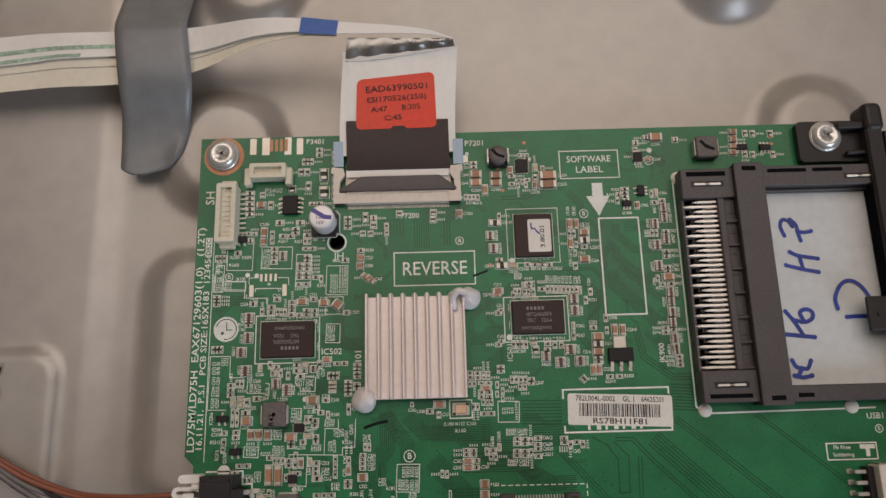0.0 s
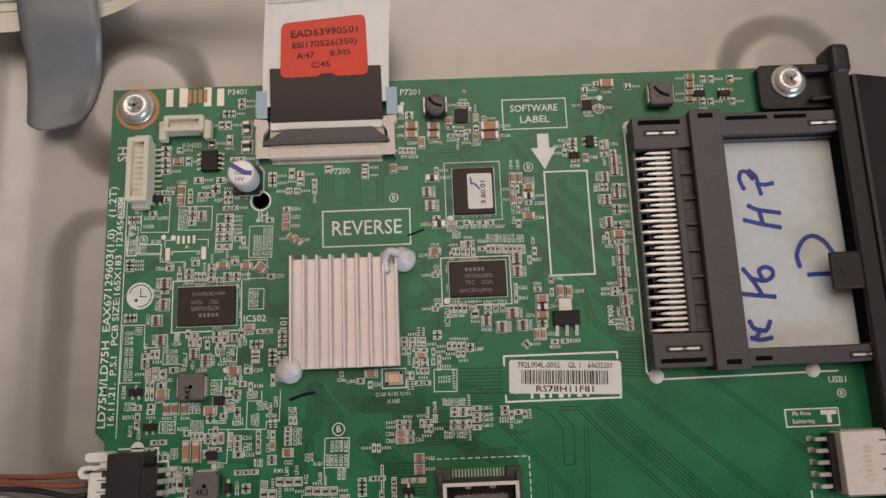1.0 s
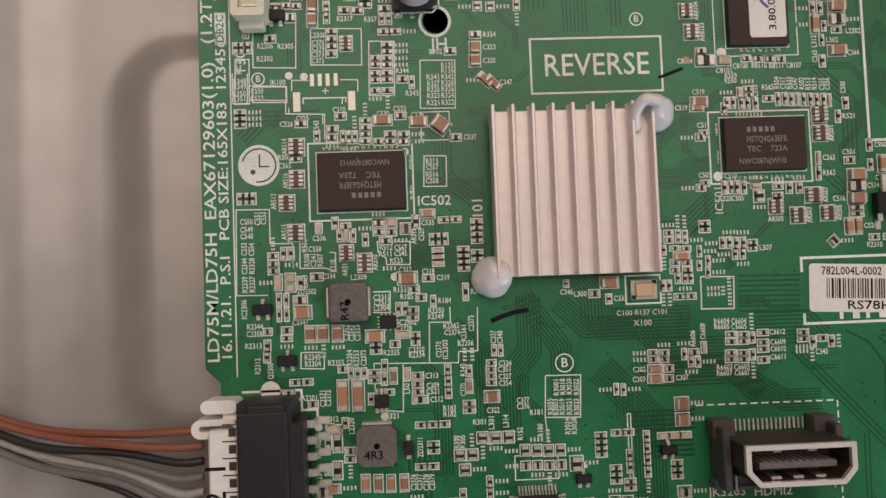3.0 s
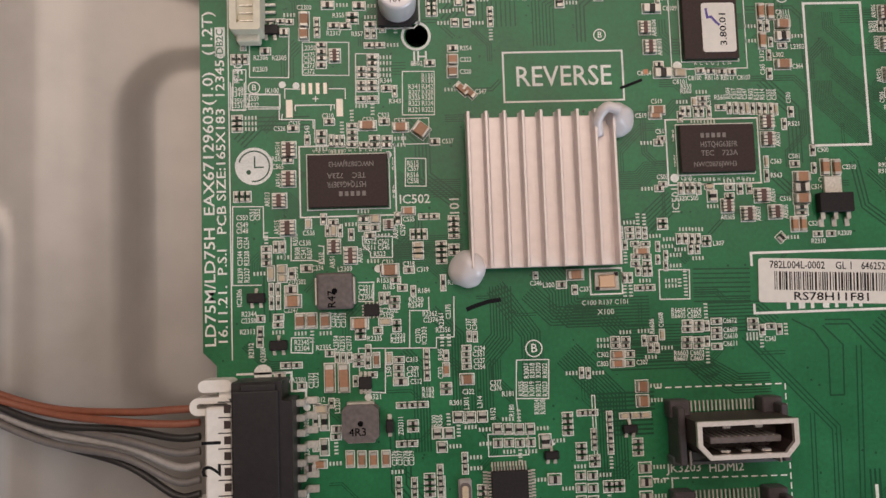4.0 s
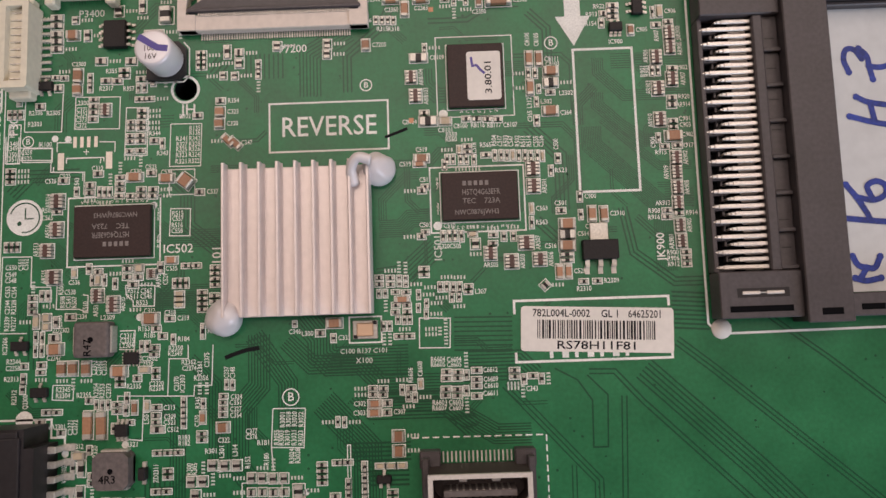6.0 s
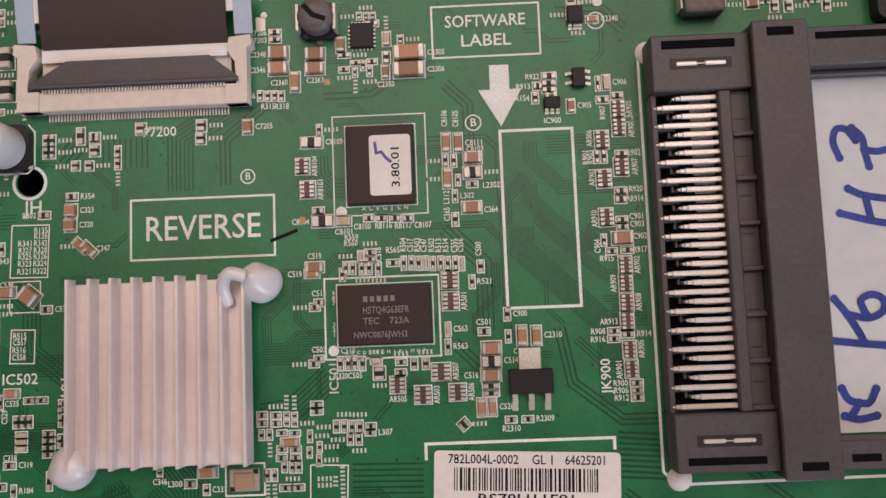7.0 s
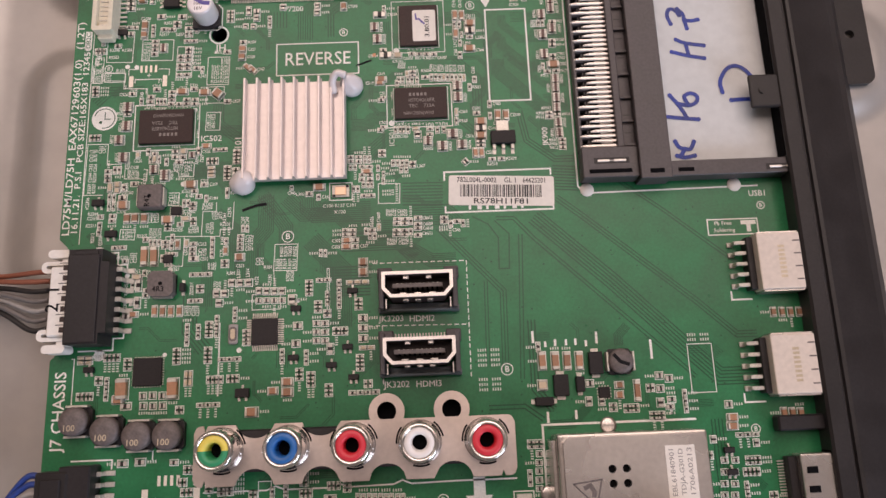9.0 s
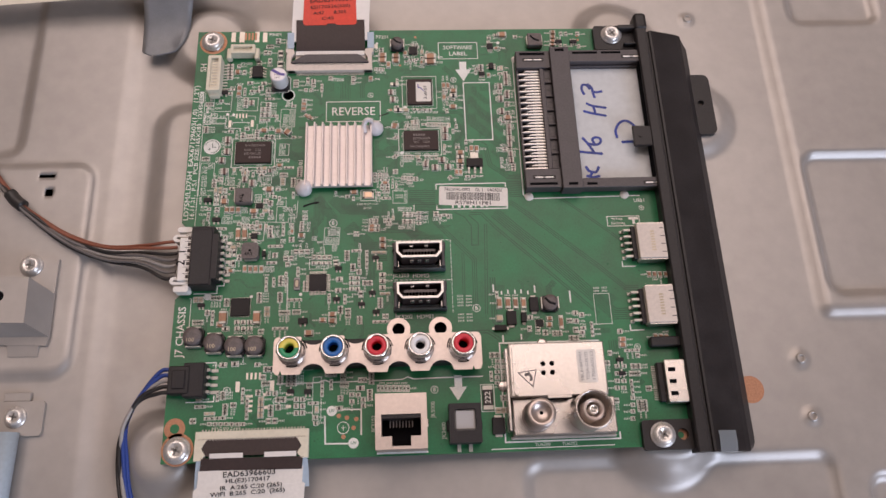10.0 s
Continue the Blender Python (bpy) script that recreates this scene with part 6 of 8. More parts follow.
for n, pts in enumerate(([(151.4, 134.2), (150.7, 136.4), (151.2, 138.2), (152.6, 138.2), (153.8, 136.6)], [(153.4, 138.4), (154.7, 137.0), (155.0, 134.8), (155.4, 132.8)], [(154.9, 135.2), (156.6, 134.9), (158.4, 135.2)],
                        [(152.2, 129.8), (154.3, 128.8), (159.1, 127.9)], [(150.8, 126.4), (154.6, 125.3), (158.8, 124.4)], [(154.5, 128.6), (155.0, 125.3)],
                        [(149.0, 114.6), (150.6, 112.4), (152.0, 109.9), (152.6, 108.5)], [(150.6, 112.4), (153.4, 111.8), (155.4, 112.6), (155.7, 114.2), (154.2, 115.0), (152.6, 114.2), (153.2, 112.2)], [(147.4, 109.0), (151.0, 108.5), (155.4, 108.0)],
                        [(149.0, 102.4), (149.8, 100.9), (151.2, 100.4), (152.6, 100.4), (153.6, 102.2)], [(151.2, 100.4), (150.2, 98.9)], [(149.1, 98.7), (151.0, 98.2), (153.4, 98.6)],
                        [(162.2, 115.0), (162.0, 117.8), (163.8, 121.0), (166.3, 122.0), (168.8, 120.6), (170.6, 117.6), (171.4, 115.2)], [(164.2, 112.8), (167.0, 112.9), (172.0, 112.8)])):
    path = [tuple(v)[:2] for v in spline([(a, b, 0) for a, b in pts], 7)]
    strip(bm, path, 1.0, 0.44 + 0.012 * n)
    for k, (a, b) in enumerate((path[0], path[-1])):
        disc(bm, a, b, 0.58, 0.444 + 0.012 * n + 0.003 * k, 14)
part("handwriting", bm, MARKER, note, "blue felt pen handwriting")

# ---- bezel of the side sockets ----
bez = thing("connector_cover", "long black plastic connector cover with screw feet and a flange", "cover")
bm = bmesh.new()
prof = [(174.0, -1.2), (173.6, 5.2), (174.1, 5.8), (177.4, 5.8), (178.0, 5.3), (178.4, 3.2), (179.3, 3.2), (179.6, 3.9), (180.4, 4.1), (191.6, 1.0), (193.6, 0.0), (197.6, -4.8), (197.2, -5.8), (191.0, -0.8), (180.0, 2.0), (178.2, -1.2)]
rows = [[bm.verts.new((min(u, 197.6 - cut), y, z)) for u, z in prof] for y, cut in ((-2.6, 4.2), (-2.2, 2.4), (-1.2, 0.9), (0.4, 0.15), (2.2, 0.0), (157.6, 0.0), (159.4, 0.6), (160.2, 1.4), (160.8, 3.0))]
for a, b in zip(rows, rows[1:]):
    for i in range(len(prof)):
        bm.faces.new((a[i], a[(i + 1) % len(prof)], b[(i + 1) % len(prof)], b[i]))
bm.faces.new(rows[0][::-1])
bm.faces.new(rows[-1])
bmesh.ops.recalc_face_normals(bm, faces=bm.faces)
part("wall", bm, SATIN, bez)
part("wall_end", boxes((173.5, 160.4, -1.0, 178.6, 168.0, 6.6), bevel=1.5, seg=3), SATIN, bez)
bm = prism(bmesh.new(), rounded(190.0, 118.0, 204.2, 145.0, 2.6), -5.4, -3.8, holes=[ring(199.4, 132.0, 1.2, 18)])
part("screw_tab", bm, SATIN, bez)
part("upper_foot", prism(bmesh.new(), rounded(157.6, 153.4, 175.0, 164.6, 1.2), 0.1, 2.2), SATIN, bez)
part("foot_rib", boxes((167.0, 161.4, 2.2, 174.6, 163.2, 5.0), (169.0, 154.6, 2.2, 174.6, 155.6, 4.2), bevel=0.2), SATIN, bez)
part("lower_foot", prism(bmesh.new(), rounded(157.2, -1.4, 175.4, 8.4, 1.2), 0.1, 2.2, holes=[ring(170.8, 3.5, 1.9, 20)]), SATIN, bez)
part("slot_tab", boxes((166.9, 108.6, 4.2, 174.2, 117.2, 5.5), bevel=0.5, seg=2), SATIN, bez)
part("tab_stud", drum(bmesh.new(), 169.6, 112.8, 5.4, 5.8, 0.7), SATIN, bez)
tapez = part("clear_tape", sheet_along(spline([(184.6, -3.0, 3.9), (184.6, 0.5, 4.6), (184.5, 4.0, 4.7)], 4), (3.2, 0, -0.8), 0.08), CLEAR, bez, "scrap of clear bluish tape")
bm = bmesh.new()
for y0, y1 in ((96.6, 146), (64, 78), (40.5, 54.5), (13, 28.5)):
    block(bm, 173.5, y0, 0.8, 173.8, y1, 4.6)
# black sheets on the wall paint the dark of the openings
part("opening", bm, PIT, bez)

# ---- metal stand brackets at the left ----
def stand_bracket(x, y, label):
    z = chassis_height(x, y)
    t = thing("metal_bracket", label, "bracket", x, y, z, group="stand brackets")
    return t


def plate(corners, thick=1.0):
    """A flat sheet of steel between corner points."""
    bm = bmesh.new()
    hi = [bm.verts.new(c) for c in corners]
    lo = [bm.verts.new((c[0], c[1], c[2] - thick)) for c in corners]
    n = len(hi)
    bm.faces.new(hi)
    bm.faces.new(lo[::-1])
    for i in range(n):
        bm.faces.new((hi[i], lo[i], lo[(i + 1) % n], hi[(i + 1) % n]))
    bmesh.ops.recalc_face_normals(bm, faces=bm.faces)
    return bm


br = thing("metal_bracket", "bent steel stand bracket screwed to the back", "bracket", group="stand brackets")
part("foot", plate(((-72.5, 72.6, -4.2), (-43.4, 72.3, -4.2), (-43.4, 59.5, -4.2), (-70.3, 60.2, -4.2)), 1.2), STEEL, br)
part("top_plate", plate(((-65.8, 63.7, 5.0), (-48.1, 62.8, 5.0), (-47.4, 46.8, 5.0), (-63.0, 47.4, 5.0))), STEEL, br)
part("side_wall", plate(((-48.1, 62.8, 5.0), (-43.3, 59.4, -4.0), (-43.1, 44.0, -4.0), (-47.4, 46.8, 5.0))), STEEL, br)
part("front_slope", plate(((-63.0, 47.4, 5.0), (-47.4, 46.8, 5.0), (-43.1, 44.0, -4.0), (-67.5, 44.2, -4.0))), STEEL, br)
part("lip", plate(((-67.5, 44.2, -4.0), (-43.1, 44.0, -4.0), (-43.6, 40.9, -4.3), (-67.2, 41.9, -4.3))), STEEL, br)
part("hook", plate(((-57.0, 41.6, -4.4), (-46.4, 41.4, -4.4), (-46.5, 37.4, -5.0), (-56.3, 37.5, -5.0)), 1.6), STEEL, br)
# the hole's darkness is a black patch laid on the plate
part("slot_hole", prism(bmesh.new(), rounded(-68, 54.5, -55.5, 58.0, 1.5), 4.9, 5.06), PIT, br)
screw(-52.6, 69.8, chassis_height(-52.6, 69.8) + 1.3, 4.0, "zinc screw in the steel stand bracket")
br = stand_bracket(-49, 16, "small steel bracket holding a pale blue rod")
part("foot", prism(bmesh.new(), rounded(-9, -5, 7.0, 6.5, 1.4), 0.1, 1.3), STEEL, br)
part("hook", boxes((-7, 6.4, 0.1, 2.0, 9.6, 1.2), bevel=0.3), STEEL, br)
part("rod", tube(bmesh.new(), [Vector((-2.0, -4.0, 4.0)), Vector((-2.6, -40, 4.0)), Vector((-3.4, -110, 4.0))], 3.2, 16), PALEBLUE, br, "pale blue rod", smooth=True)
screw(-51.0, 17.2, chassis_height(-51, 17) + 1.3, 3.6, "zinc screw in the small steel bracket")

# ---- label on the board ----
lab = thing("bar_code_label", "white paper label with a bar code on the board", "label", 105.7, 91.6, turn=-2.6)
paper = part("paper", prism(bmesh.new(), rounded(-12.75, -3.75, 12.75, 3.75, 0.6), 0.05, 0.16), PAPER, lab)
rng = random.Random(4)
x = -10.0
while x < 9.6:
    w = rng.choice((0.14, 0.14, 0.24, 0.36))
    bm = bmesh.new()
    quad(bm, x, -1.6, x + w, 1.5, 0.175)
    part("bar_code_line", bm, INK, paper)
    x += w + rng.choice((0.14, 0.2, 0.3))
lettering("782L004L-0002", -6.0, 2.6, 1.25, paper, INK, z=0.175, width=9.6, name="label_text")
lettering("GL 1", 2.2, 2.6, 1.25, paper, INK, z=0.175, width=2.8, name="label_text")
lettering("64625201", 8.0, 2.6, 1.25, paper, INK, z=0.175, width=5.4, name="label_text")
lettering("RS78H11F81", 0.0, -2.7, 1.35, paper, INK, z=0.175, width=13.0, name="label_text")

# ---- chip parts, from one end of the board to the other ----
chip("capacitor", 72.7, 153.0, 3.05, 2.20, ref="C2348")
chip("capacitor", 72.6, 150.7, 3.05, 2.00, ref="C2346")
chip("capacitor", 78.0, 152.6, 2.95, 2.10, ref="C2361")
chip("capacitor", 77.9, 150.5, 2.95, 1.85, ref="C2363")
chip("capacitor", 75.0, 148.7, 1.50, 3.05, ref="C2360")
chip("capacitor", 81.7, 153.9, 1.50, 2.35, ref="C2337")
chip("pale", 88.4, 154.5, 1.25, 2.25)
chip("resistor", 90.4, 154.3, 0.90, 1.35)
chip("capacitor", 91.6, 152.2, 4.60, 2.40, ref="C2305")
chip("capacitor", 91.5, 149.7, 4.60, 2.35, ref="C2306")
chip("capacitor", 88.1, 149.6, 1.20, 2.15, ref="C2350")
chip("resistor", 88.3, 151.7, 1.20, 1.90)
chip("resistor", 72.2, 156.2, 1.80, 1.00, ref="R7206")
chip("resistor", 72.2, 155.1, 1.80, 1.00, ref="R7203")
chip("resistor", 69.9, 146.9, 0.85, 1.55, ref="R316")
chip("resistor", 71.0, 146.8, 0.85, 1.55, ref="R315")
chip("resistor", 72.0, 146.8, 0.85, 1.55, ref="R317")
chip("resistor", 73.0, 146.7, 0.85, 1.55, ref="R318")
chip("resistor", 78.3, 141.5, 0.80, 1.70)
chip("pads", 77.2, 139.7, 3.25, 1.75, ref="C8109")
chip("resistor", 82.2, 152.3, 1.85, 0.80)
chip("resistor", 83.9, 151.1, 1.70, 0.80)
chip("resistor", 82.1, 150.2, 1.55, 0.90)
chip("resistor", 83.7, 149.7, 0.75, 1.40)
chip("resistor", 84.9, 150.7, 0.75, 1.50)
chip("resistor", 86.2, 151.2, 1.55, 0.90)
chip("resistor", 85.8, 149.8, 0.80, 1.50)
chip("resistor", 84.5, 158.1, 0.75, 1.15)
chip("resistor", 85.5, 158.0, 0.75, 1.15)
chip("resistor", 86.5, 158.0, 0.75, 1.15)
chip("resistor", 86.4, 156.9, 1.85, 1.00)
chip("capacitor", 96.4, 138.9, 1.35, 2.90, ref="C8106")
chip("capacitor", 98.1, 138.8, 1.35, 2.90, ref="C8105")
chip("capacitor", 100.1, 136.5, 2.70, 1.75, ref="C8103")
chip("pads", 100.0, 134.4, 2.70, 1.85)
chip("resistor", 99.9, 132.7, 1.65, 0.95, ref="L2302")
chip("capacitor", 96.4, 133.7, 1.40, 3.00)
chip("resistor", 97.9, 133.4, 0.70, 1.65)
chip("resistor", 97.4, 131.1, 0.75, 1.80, ref="L302")
chip("capacitor", 99.7, 129.4, 2.90, 1.85, ref="C364")
chip("resistor", 97.3, 127.8, 1.00, 1.95, ref="C365")
chip("resistor", 96.2, 136.3, 0.85, 1.90)
chip("resistor", 97.4, 136.2, 0.85, 1.90)
chip("array", 75.8, 136.3, 2.10, 2.45, ref="AR8104")
chip("array", 76.5, 132.9, 2.25, 2.60, ref="AR8103")
chip("resistor", 77.9, 129.8, 1.70, 1.10, ref="R8103")
chip("pads", 78.5, 128.3, 3.20, 1.85, ref="C8104")
chip("pale", 81.5, 128.2, 2.25, 1.55, ref="C8101")
chip("resistor", 85.1, 128.5, 1.60, 1.10, ref="C8100")
chip("resistor", 86.9, 128.4, 1.60, 1.05, ref="R8116")
chip("resistor", 88.8, 128.3, 1.60, 1.10, ref="R8117")
chip("resistor", 90.6, 128.2, 1.60, 1.10, ref="C8107")
chip("capacitor", 77.2, 121.8, 2.75, 1.60, ref="C519")
chip("resistor", 89.8, 121.9, 0.75, 2.00, ref="R504")
chip("resistor", 90.9, 121.9, 0.75, 2.00, ref="C517")
chip("resistor", 91.9, 121.8, 0.75, 2.00, ref="R503")
chip("pale", 92.9, 121.8, 0.75, 2.00, ref="C547")
chip("resistor", 93.9, 121.7, 0.75, 2.00, ref="R502")
chip("resistor", 95.0, 121.7, 0.75, 2.00, ref="R513")
chip("resistor", 96.0, 121.6, 0.75, 2.00, ref="R514")
chip("resistor", 97.1, 121.6, 0.75, 2.00, ref="C555")
chip("pale", 98.0, 121.5, 0.75, 2.00, ref="C556")
chip("resistor", 88.3, 122.0, 1.80, 1.00, ref="R565")
chip("resistor", 81.6, 121.5, 0.80, 1.85)
chip("resistor", 82.6, 121.5, 0.80, 1.85)
chip("resistor", 83.9, 121.4, 0.80, 1.85)
chip("resistor", 84.9, 121.4, 0.80, 1.85)
chip("resistor", 86.2, 121.3, 0.80, 1.85)
chip("pale", 83.7, 123.1, 0.80, 1.65)
chip("resistor", 85.1, 123.6, 1.65, 1.00)
chip("resistor", 85.1, 122.6, 1.65, 0.85)
chip("array", 96.2, 119.3, 2.40, 2.60, ref="AR502")
chip("array", 96.2, 116.3, 2.40, 2.65, ref="AR501")
chip("resistor", 99.3, 118.9, 0.85, 1.95, ref="R521")
chip("pale", 95.7, 112.4, 0.80, 2.00, ref="C563")
chip("resistor", 95.6, 110.0, 0.80, 2.15, ref="R563")
chip("resistor", 100.6, 121.0, 1.00, 1.80, ref="C500")
chip("resistor", 77.7, 116.8, 1.45, 1.05, ref="C513")
chip("resistor", 77.5, 109.0, 1.45, 0.95, ref="C503")
chip("capacitor", 101.6, 109.6, 2.85, 1.95, ref="C311")
chip("pads", 101.5, 107.8, 2.85, 1.80, ref="C514")
chip("capacitor", 101.4, 105.9, 2.85, 1.90, ref="C516")
chip("resistor", 101.3, 104.4, 2.35, 1.00, ref="C504")
chip("resistor", 101.3, 103.4, 2.35, 0.90, ref="C522")
chip("resistor", 100.7, 111.9, 1.70, 1.10, ref="C501")
chip("capacitor", 99.9, 101.5, 1.30, 2.65, ref="C2315")
chip("capacitor", 101.4, 101.5, 1.25, 2.60, ref="C528")
chip("resistor", 97.4, 99.3, 1.60, 1.55, turn=40)
chip("resistor", 80.5, 108.2, 0.85, 2.00, ref="C320")
chip("resistor", 81.6, 108.2, 0.85, 2.00, ref="C510")
chip("resistor", 82.5, 108.2, 0.85, 2.00, ref="C505")
chip("resistor", 83.6, 108.1, 0.85, 2.00, ref="C525")
chip("pale", 85.5, 108.4, 1.65, 0.95)
chip("resistor", 85.9, 106.7, 1.75, 1.95)
chip("resistor", 89.0, 108.1, 1.65, 0.90)
chip("resistor", 88.9, 106.7, 1.65, 0.95)
chip("resistor", 90.8, 107.8, 1.00, 1.70)
chip("resistor", 92.4, 107.8, 1.00, 1.70)
chip("array", 94.5, 106.6, 2.70, 2.50, ref="AR507")
chip("array", 88.4, 105.0, 2.20, 2.45, ref="AR505")
chip("array", 91.9, 103.5, 2.45, 2.60, ref="AR503")
chip("array", 96.7, 103.7, 2.45, 2.45, ref="AR506")
chip("resistor", 79.7, 99.6, 0.85, 1.75)
chip("resistor", 80.8, 99.6, 0.85, 1.75)
chip("resistor", 81.9, 99.5, 0.85, 1.75)
chip("resistor", 83.0, 99.5, 0.85, 1.75)
chip("resistor", 81.6, 97.8, 0.85, 1.65)
chip("resistor", 82.8, 97.8, 0.85, 1.65)
chip("resistor", 84.5, 99.5, 1.50, 0.95, ref="L303")
chip("resistor", 84.4, 98.6, 1.50, 0.85, ref="L307")
chip("resistor", 69.4, 101.5, 1.50, 0.95)
chip("resistor", 71.3, 101.4, 1.50, 0.95)
chip("resistor", 69.4, 100.4, 1.50, 0.95)
chip("resistor", 71.3, 100.3, 1.50, 0.95)
chip("resistor", 72.8, 101.4, 0.80, 0.90)
chip("resistor", 72.8, 100.3, 0.80, 0.90)
chip("resistor", 73.9, 101.3, 0.80, 0.90)
chip("resistor", 73.9, 100.2, 0.80, 0.90)
chip("resistor", 69.3, 98.8, 0.80, 1.50)
chip("resistor", 70.4, 98.8, 0.80, 1.50)
chip("resistor", 72.1, 99.0, 1.45, 0.80)
chip("resistor", 73.9, 98.9, 1.60, 0.80)
chip("resistor", 76.0, 98.4, 0.70, 1.70)
chip("capacitor", 73.2, 97.7, 2.65, 1.20)
chip("resistor", 72.1, 96.8, 1.50, 0.95)
chip("resistor", 74.0, 96.7, 1.50, 0.95)
chip("resistor", 72.0, 95.6, 1.50, 0.95)
chip("resistor", 74.0, 95.6, 1.50, 0.95)
chip("resistor", 75.9, 96.2, 0.70, 1.50)
chip("resistor", 77.3, 96.9, 0.70, 1.50)
chip("resistor", 77.2, 95.1, 0.70, 1.65)
chip("resistor", 72.4, 94.4, 0.80, 1.65)
chip("resistor", 73.5, 94.3, 0.80, 1.65)
chip("resistor", 74.4, 94.3, 0.80, 1.65)
chip("resistor", 70.0, 93.3, 0.80, 1.70)
chip("resistor", 71.0, 93.3, 0.80, 1.70)
chip("resistor", 111.5, 147.9, 2.10, 1.15, ref="R922")
chip("resistor", 111.4, 146.9, 2.10, 1.05, ref="R921")
chip("resistor", 111.4, 145.9, 2.10, 1.05, ref="R911")
chip("resistor", 109.8, 146.5, 1.40, 1.20, ref="R913")
chip("resistor", 109.4, 144.8, 1.00, 1.70, ref="R154")
chip("capacitor", 114.4, 143.4, 1.25, 2.10, ref="C905")
chip("resistor", 118.4, 146.5, 0.70, 2.15, ref="R903")
chip("pale", 119.6, 146.6, 1.15, 2.35, ref="C906")
chip("resistor", 118.9, 144.1, 1.75, 1.10, ref="R907")
chip("resistor", 121.0, 144.6, 1.75, 1.05, ref="R910")
chip("array", 121.0, 142.6, 1.95, 2.70, ref="AR900")
chip("array", 121.0, 140.0, 1.90, 2.65, ref="AR904")
chip("array", 118.5, 138.3, 2.05, 2.75, ref="AR906")
chip("resistor", 117.7, 135.9, 0.90, 1.90)
chip("resistor", 118.7, 135.9, 0.90, 1.90)
chip("resistor", 121.2, 136.2, 1.85, 1.00, ref="R902")
chip("array", 121.0, 134.3, 2.10, 2.75, ref="AR907")
chip("array", 118.5, 132.7, 2.20, 2.70, ref="AR903")
chip("resistor", 120.8, 130.9, 1.75, 1.10, ref="R920")
chip("resistor", 120.7, 129.7, 1.75, 1.25, ref="AR914")
chip("array", 118.5, 127.2, 2.10, 2.70, ref="AR910")
chip("resistor", 120.7, 126.8, 1.65, 1.00, ref="C901")
chip("resistor", 120.7, 125.8, 1.65, 1.00, ref="C903")
chip("capacitor", 120.6, 124.2, 3.05, 1.95, ref="C902")
chip("resistor", 118.0, 124.0, 0.80, 1.70, ref="C904")
chip("resistor", 119.0, 122.4, 1.65, 1.00, ref="R915")
chip("resistor", 121.2, 122.5, 1.80, 1.00, ref="R917")
chip("array", 120.8, 120.4, 1.95, 2.55, ref="AR902")
chip("array", 120.7, 117.9, 1.95, 2.55, ref="AR909")
chip("array", 120.7, 115.2, 1.95, 2.55, ref="AR908")
chip("array", 120.6, 112.6, 1.90, 2.55, ref="AR913")
chip("array", 120.7, 108.7, 1.90, 2.50, ref="AR905")
chip("array", 120.8, 106.0, 1.90, 2.50, ref="AR901")
chip("resistor", 120.6, 110.8, 1.80, 1.05, ref="R914")
chip("resistor", 121.4, 104.1, 1.80, 0.95, ref="R900")
chip("resistor", 121.4, 103.1, 1.70, 0.85, ref="R906")
chip("resistor", 121.4, 102.1, 1.70, 1.00, ref="R912")
chip("resistor", 118.7, 111.3, 1.75, 0.95, ref="R908")
chip("resistor", 118.6, 110.2, 1.75, 0.95, ref="R916")
chip("capacitor", 105.9, 111.2, 1.50, 2.85, ref="C2309")
chip("capacitor", 107.9, 111.1, 1.50, 2.80, ref="C2310")
chip("resistor", 104.0, 111.1, 0.80, 1.80)
chip("resistor", 104.0, 114.2, 0.95, 1.90, ref="C900")
chip("resistor", 103.9, 99.7, 1.65, 0.95, ref="R2310")
chip("resistor", 106.2, 99.7, 1.65, 0.95, ref="R2309")
chip("capacitor", 118.1, 156.0, 1.85, 1.05, ref="C2340")
chip("resistor", 116.0, 155.6, 0.75, 1.55)
chip("capacitor", 17.5, 138.7, 1.70, 2.80, ref="C2300")
chip("capacitor", 17.4, 136.2, 1.70, 2.15)
chip("resistor", 13.5, 138.5, 1.50, 0.95)
chip("resistor", 15.0, 138.4, 1.40, 0.95)
chip("resistor", 22.4, 137.6, 1.90, 1.15, ref="R2317")
chip("resistor", 24.4, 137.5, 1.90, 1.15, ref="R2320")
chip("resistor", 28.6, 137.7, 1.95, 1.15)
chip("resistor", 28.1, 136.1, 0.85, 1.65, ref="R357")
chip("resistor", 29.2, 136.1, 0.85, 1.65, ref="R356")
chip("resistor", 30.7, 137.2, 1.00, 1.75, ref="R353")
chip("resistor", 25.6, 139.4, 2.00, 1.00, ref="R355")
chip("resistor", 25.6, 138.4, 2.00, 1.00, ref="R320")
chip("resistor", 10.9, 133.4, 1.75, 1.25, ref="R2305")
chip("resistor", 20.3, 134.3, 1.75, 1.05)
chip("resistor", 20.3, 133.1, 1.75, 1.05)
chip("resistor", 20.3, 132.0, 1.75, 1.05)
chip("resistor", 20.2, 130.8, 1.75, 1.05)
chip("array", 22.5, 132.4, 1.90, 2.45, ref="AR321")
chip("resistor", 28.8, 132.0, 1.75, 0.95)
chip("resistor", 28.8, 131.0, 1.75, 1.00)
chip("resistor", 26.9, 130.0, 1.45, 0.95)
chip("resistor", 28.7, 129.9, 1.75, 0.95)
chip("resistor", 26.9, 129.0, 1.50, 0.95)
chip("resistor", 28.7, 128.9, 1.75, 0.95)
chip("resistor", 26.8, 127.6, 1.45, 0.95)
chip("resistor", 28.6, 127.6, 1.75, 0.95)
chip("resistor", 26.8, 126.6, 1.50, 0.95)
chip("resistor", 28.6, 126.6, 1.75, 0.95)
chip("resistor", 26.7, 124.9, 1.50, 0.95)
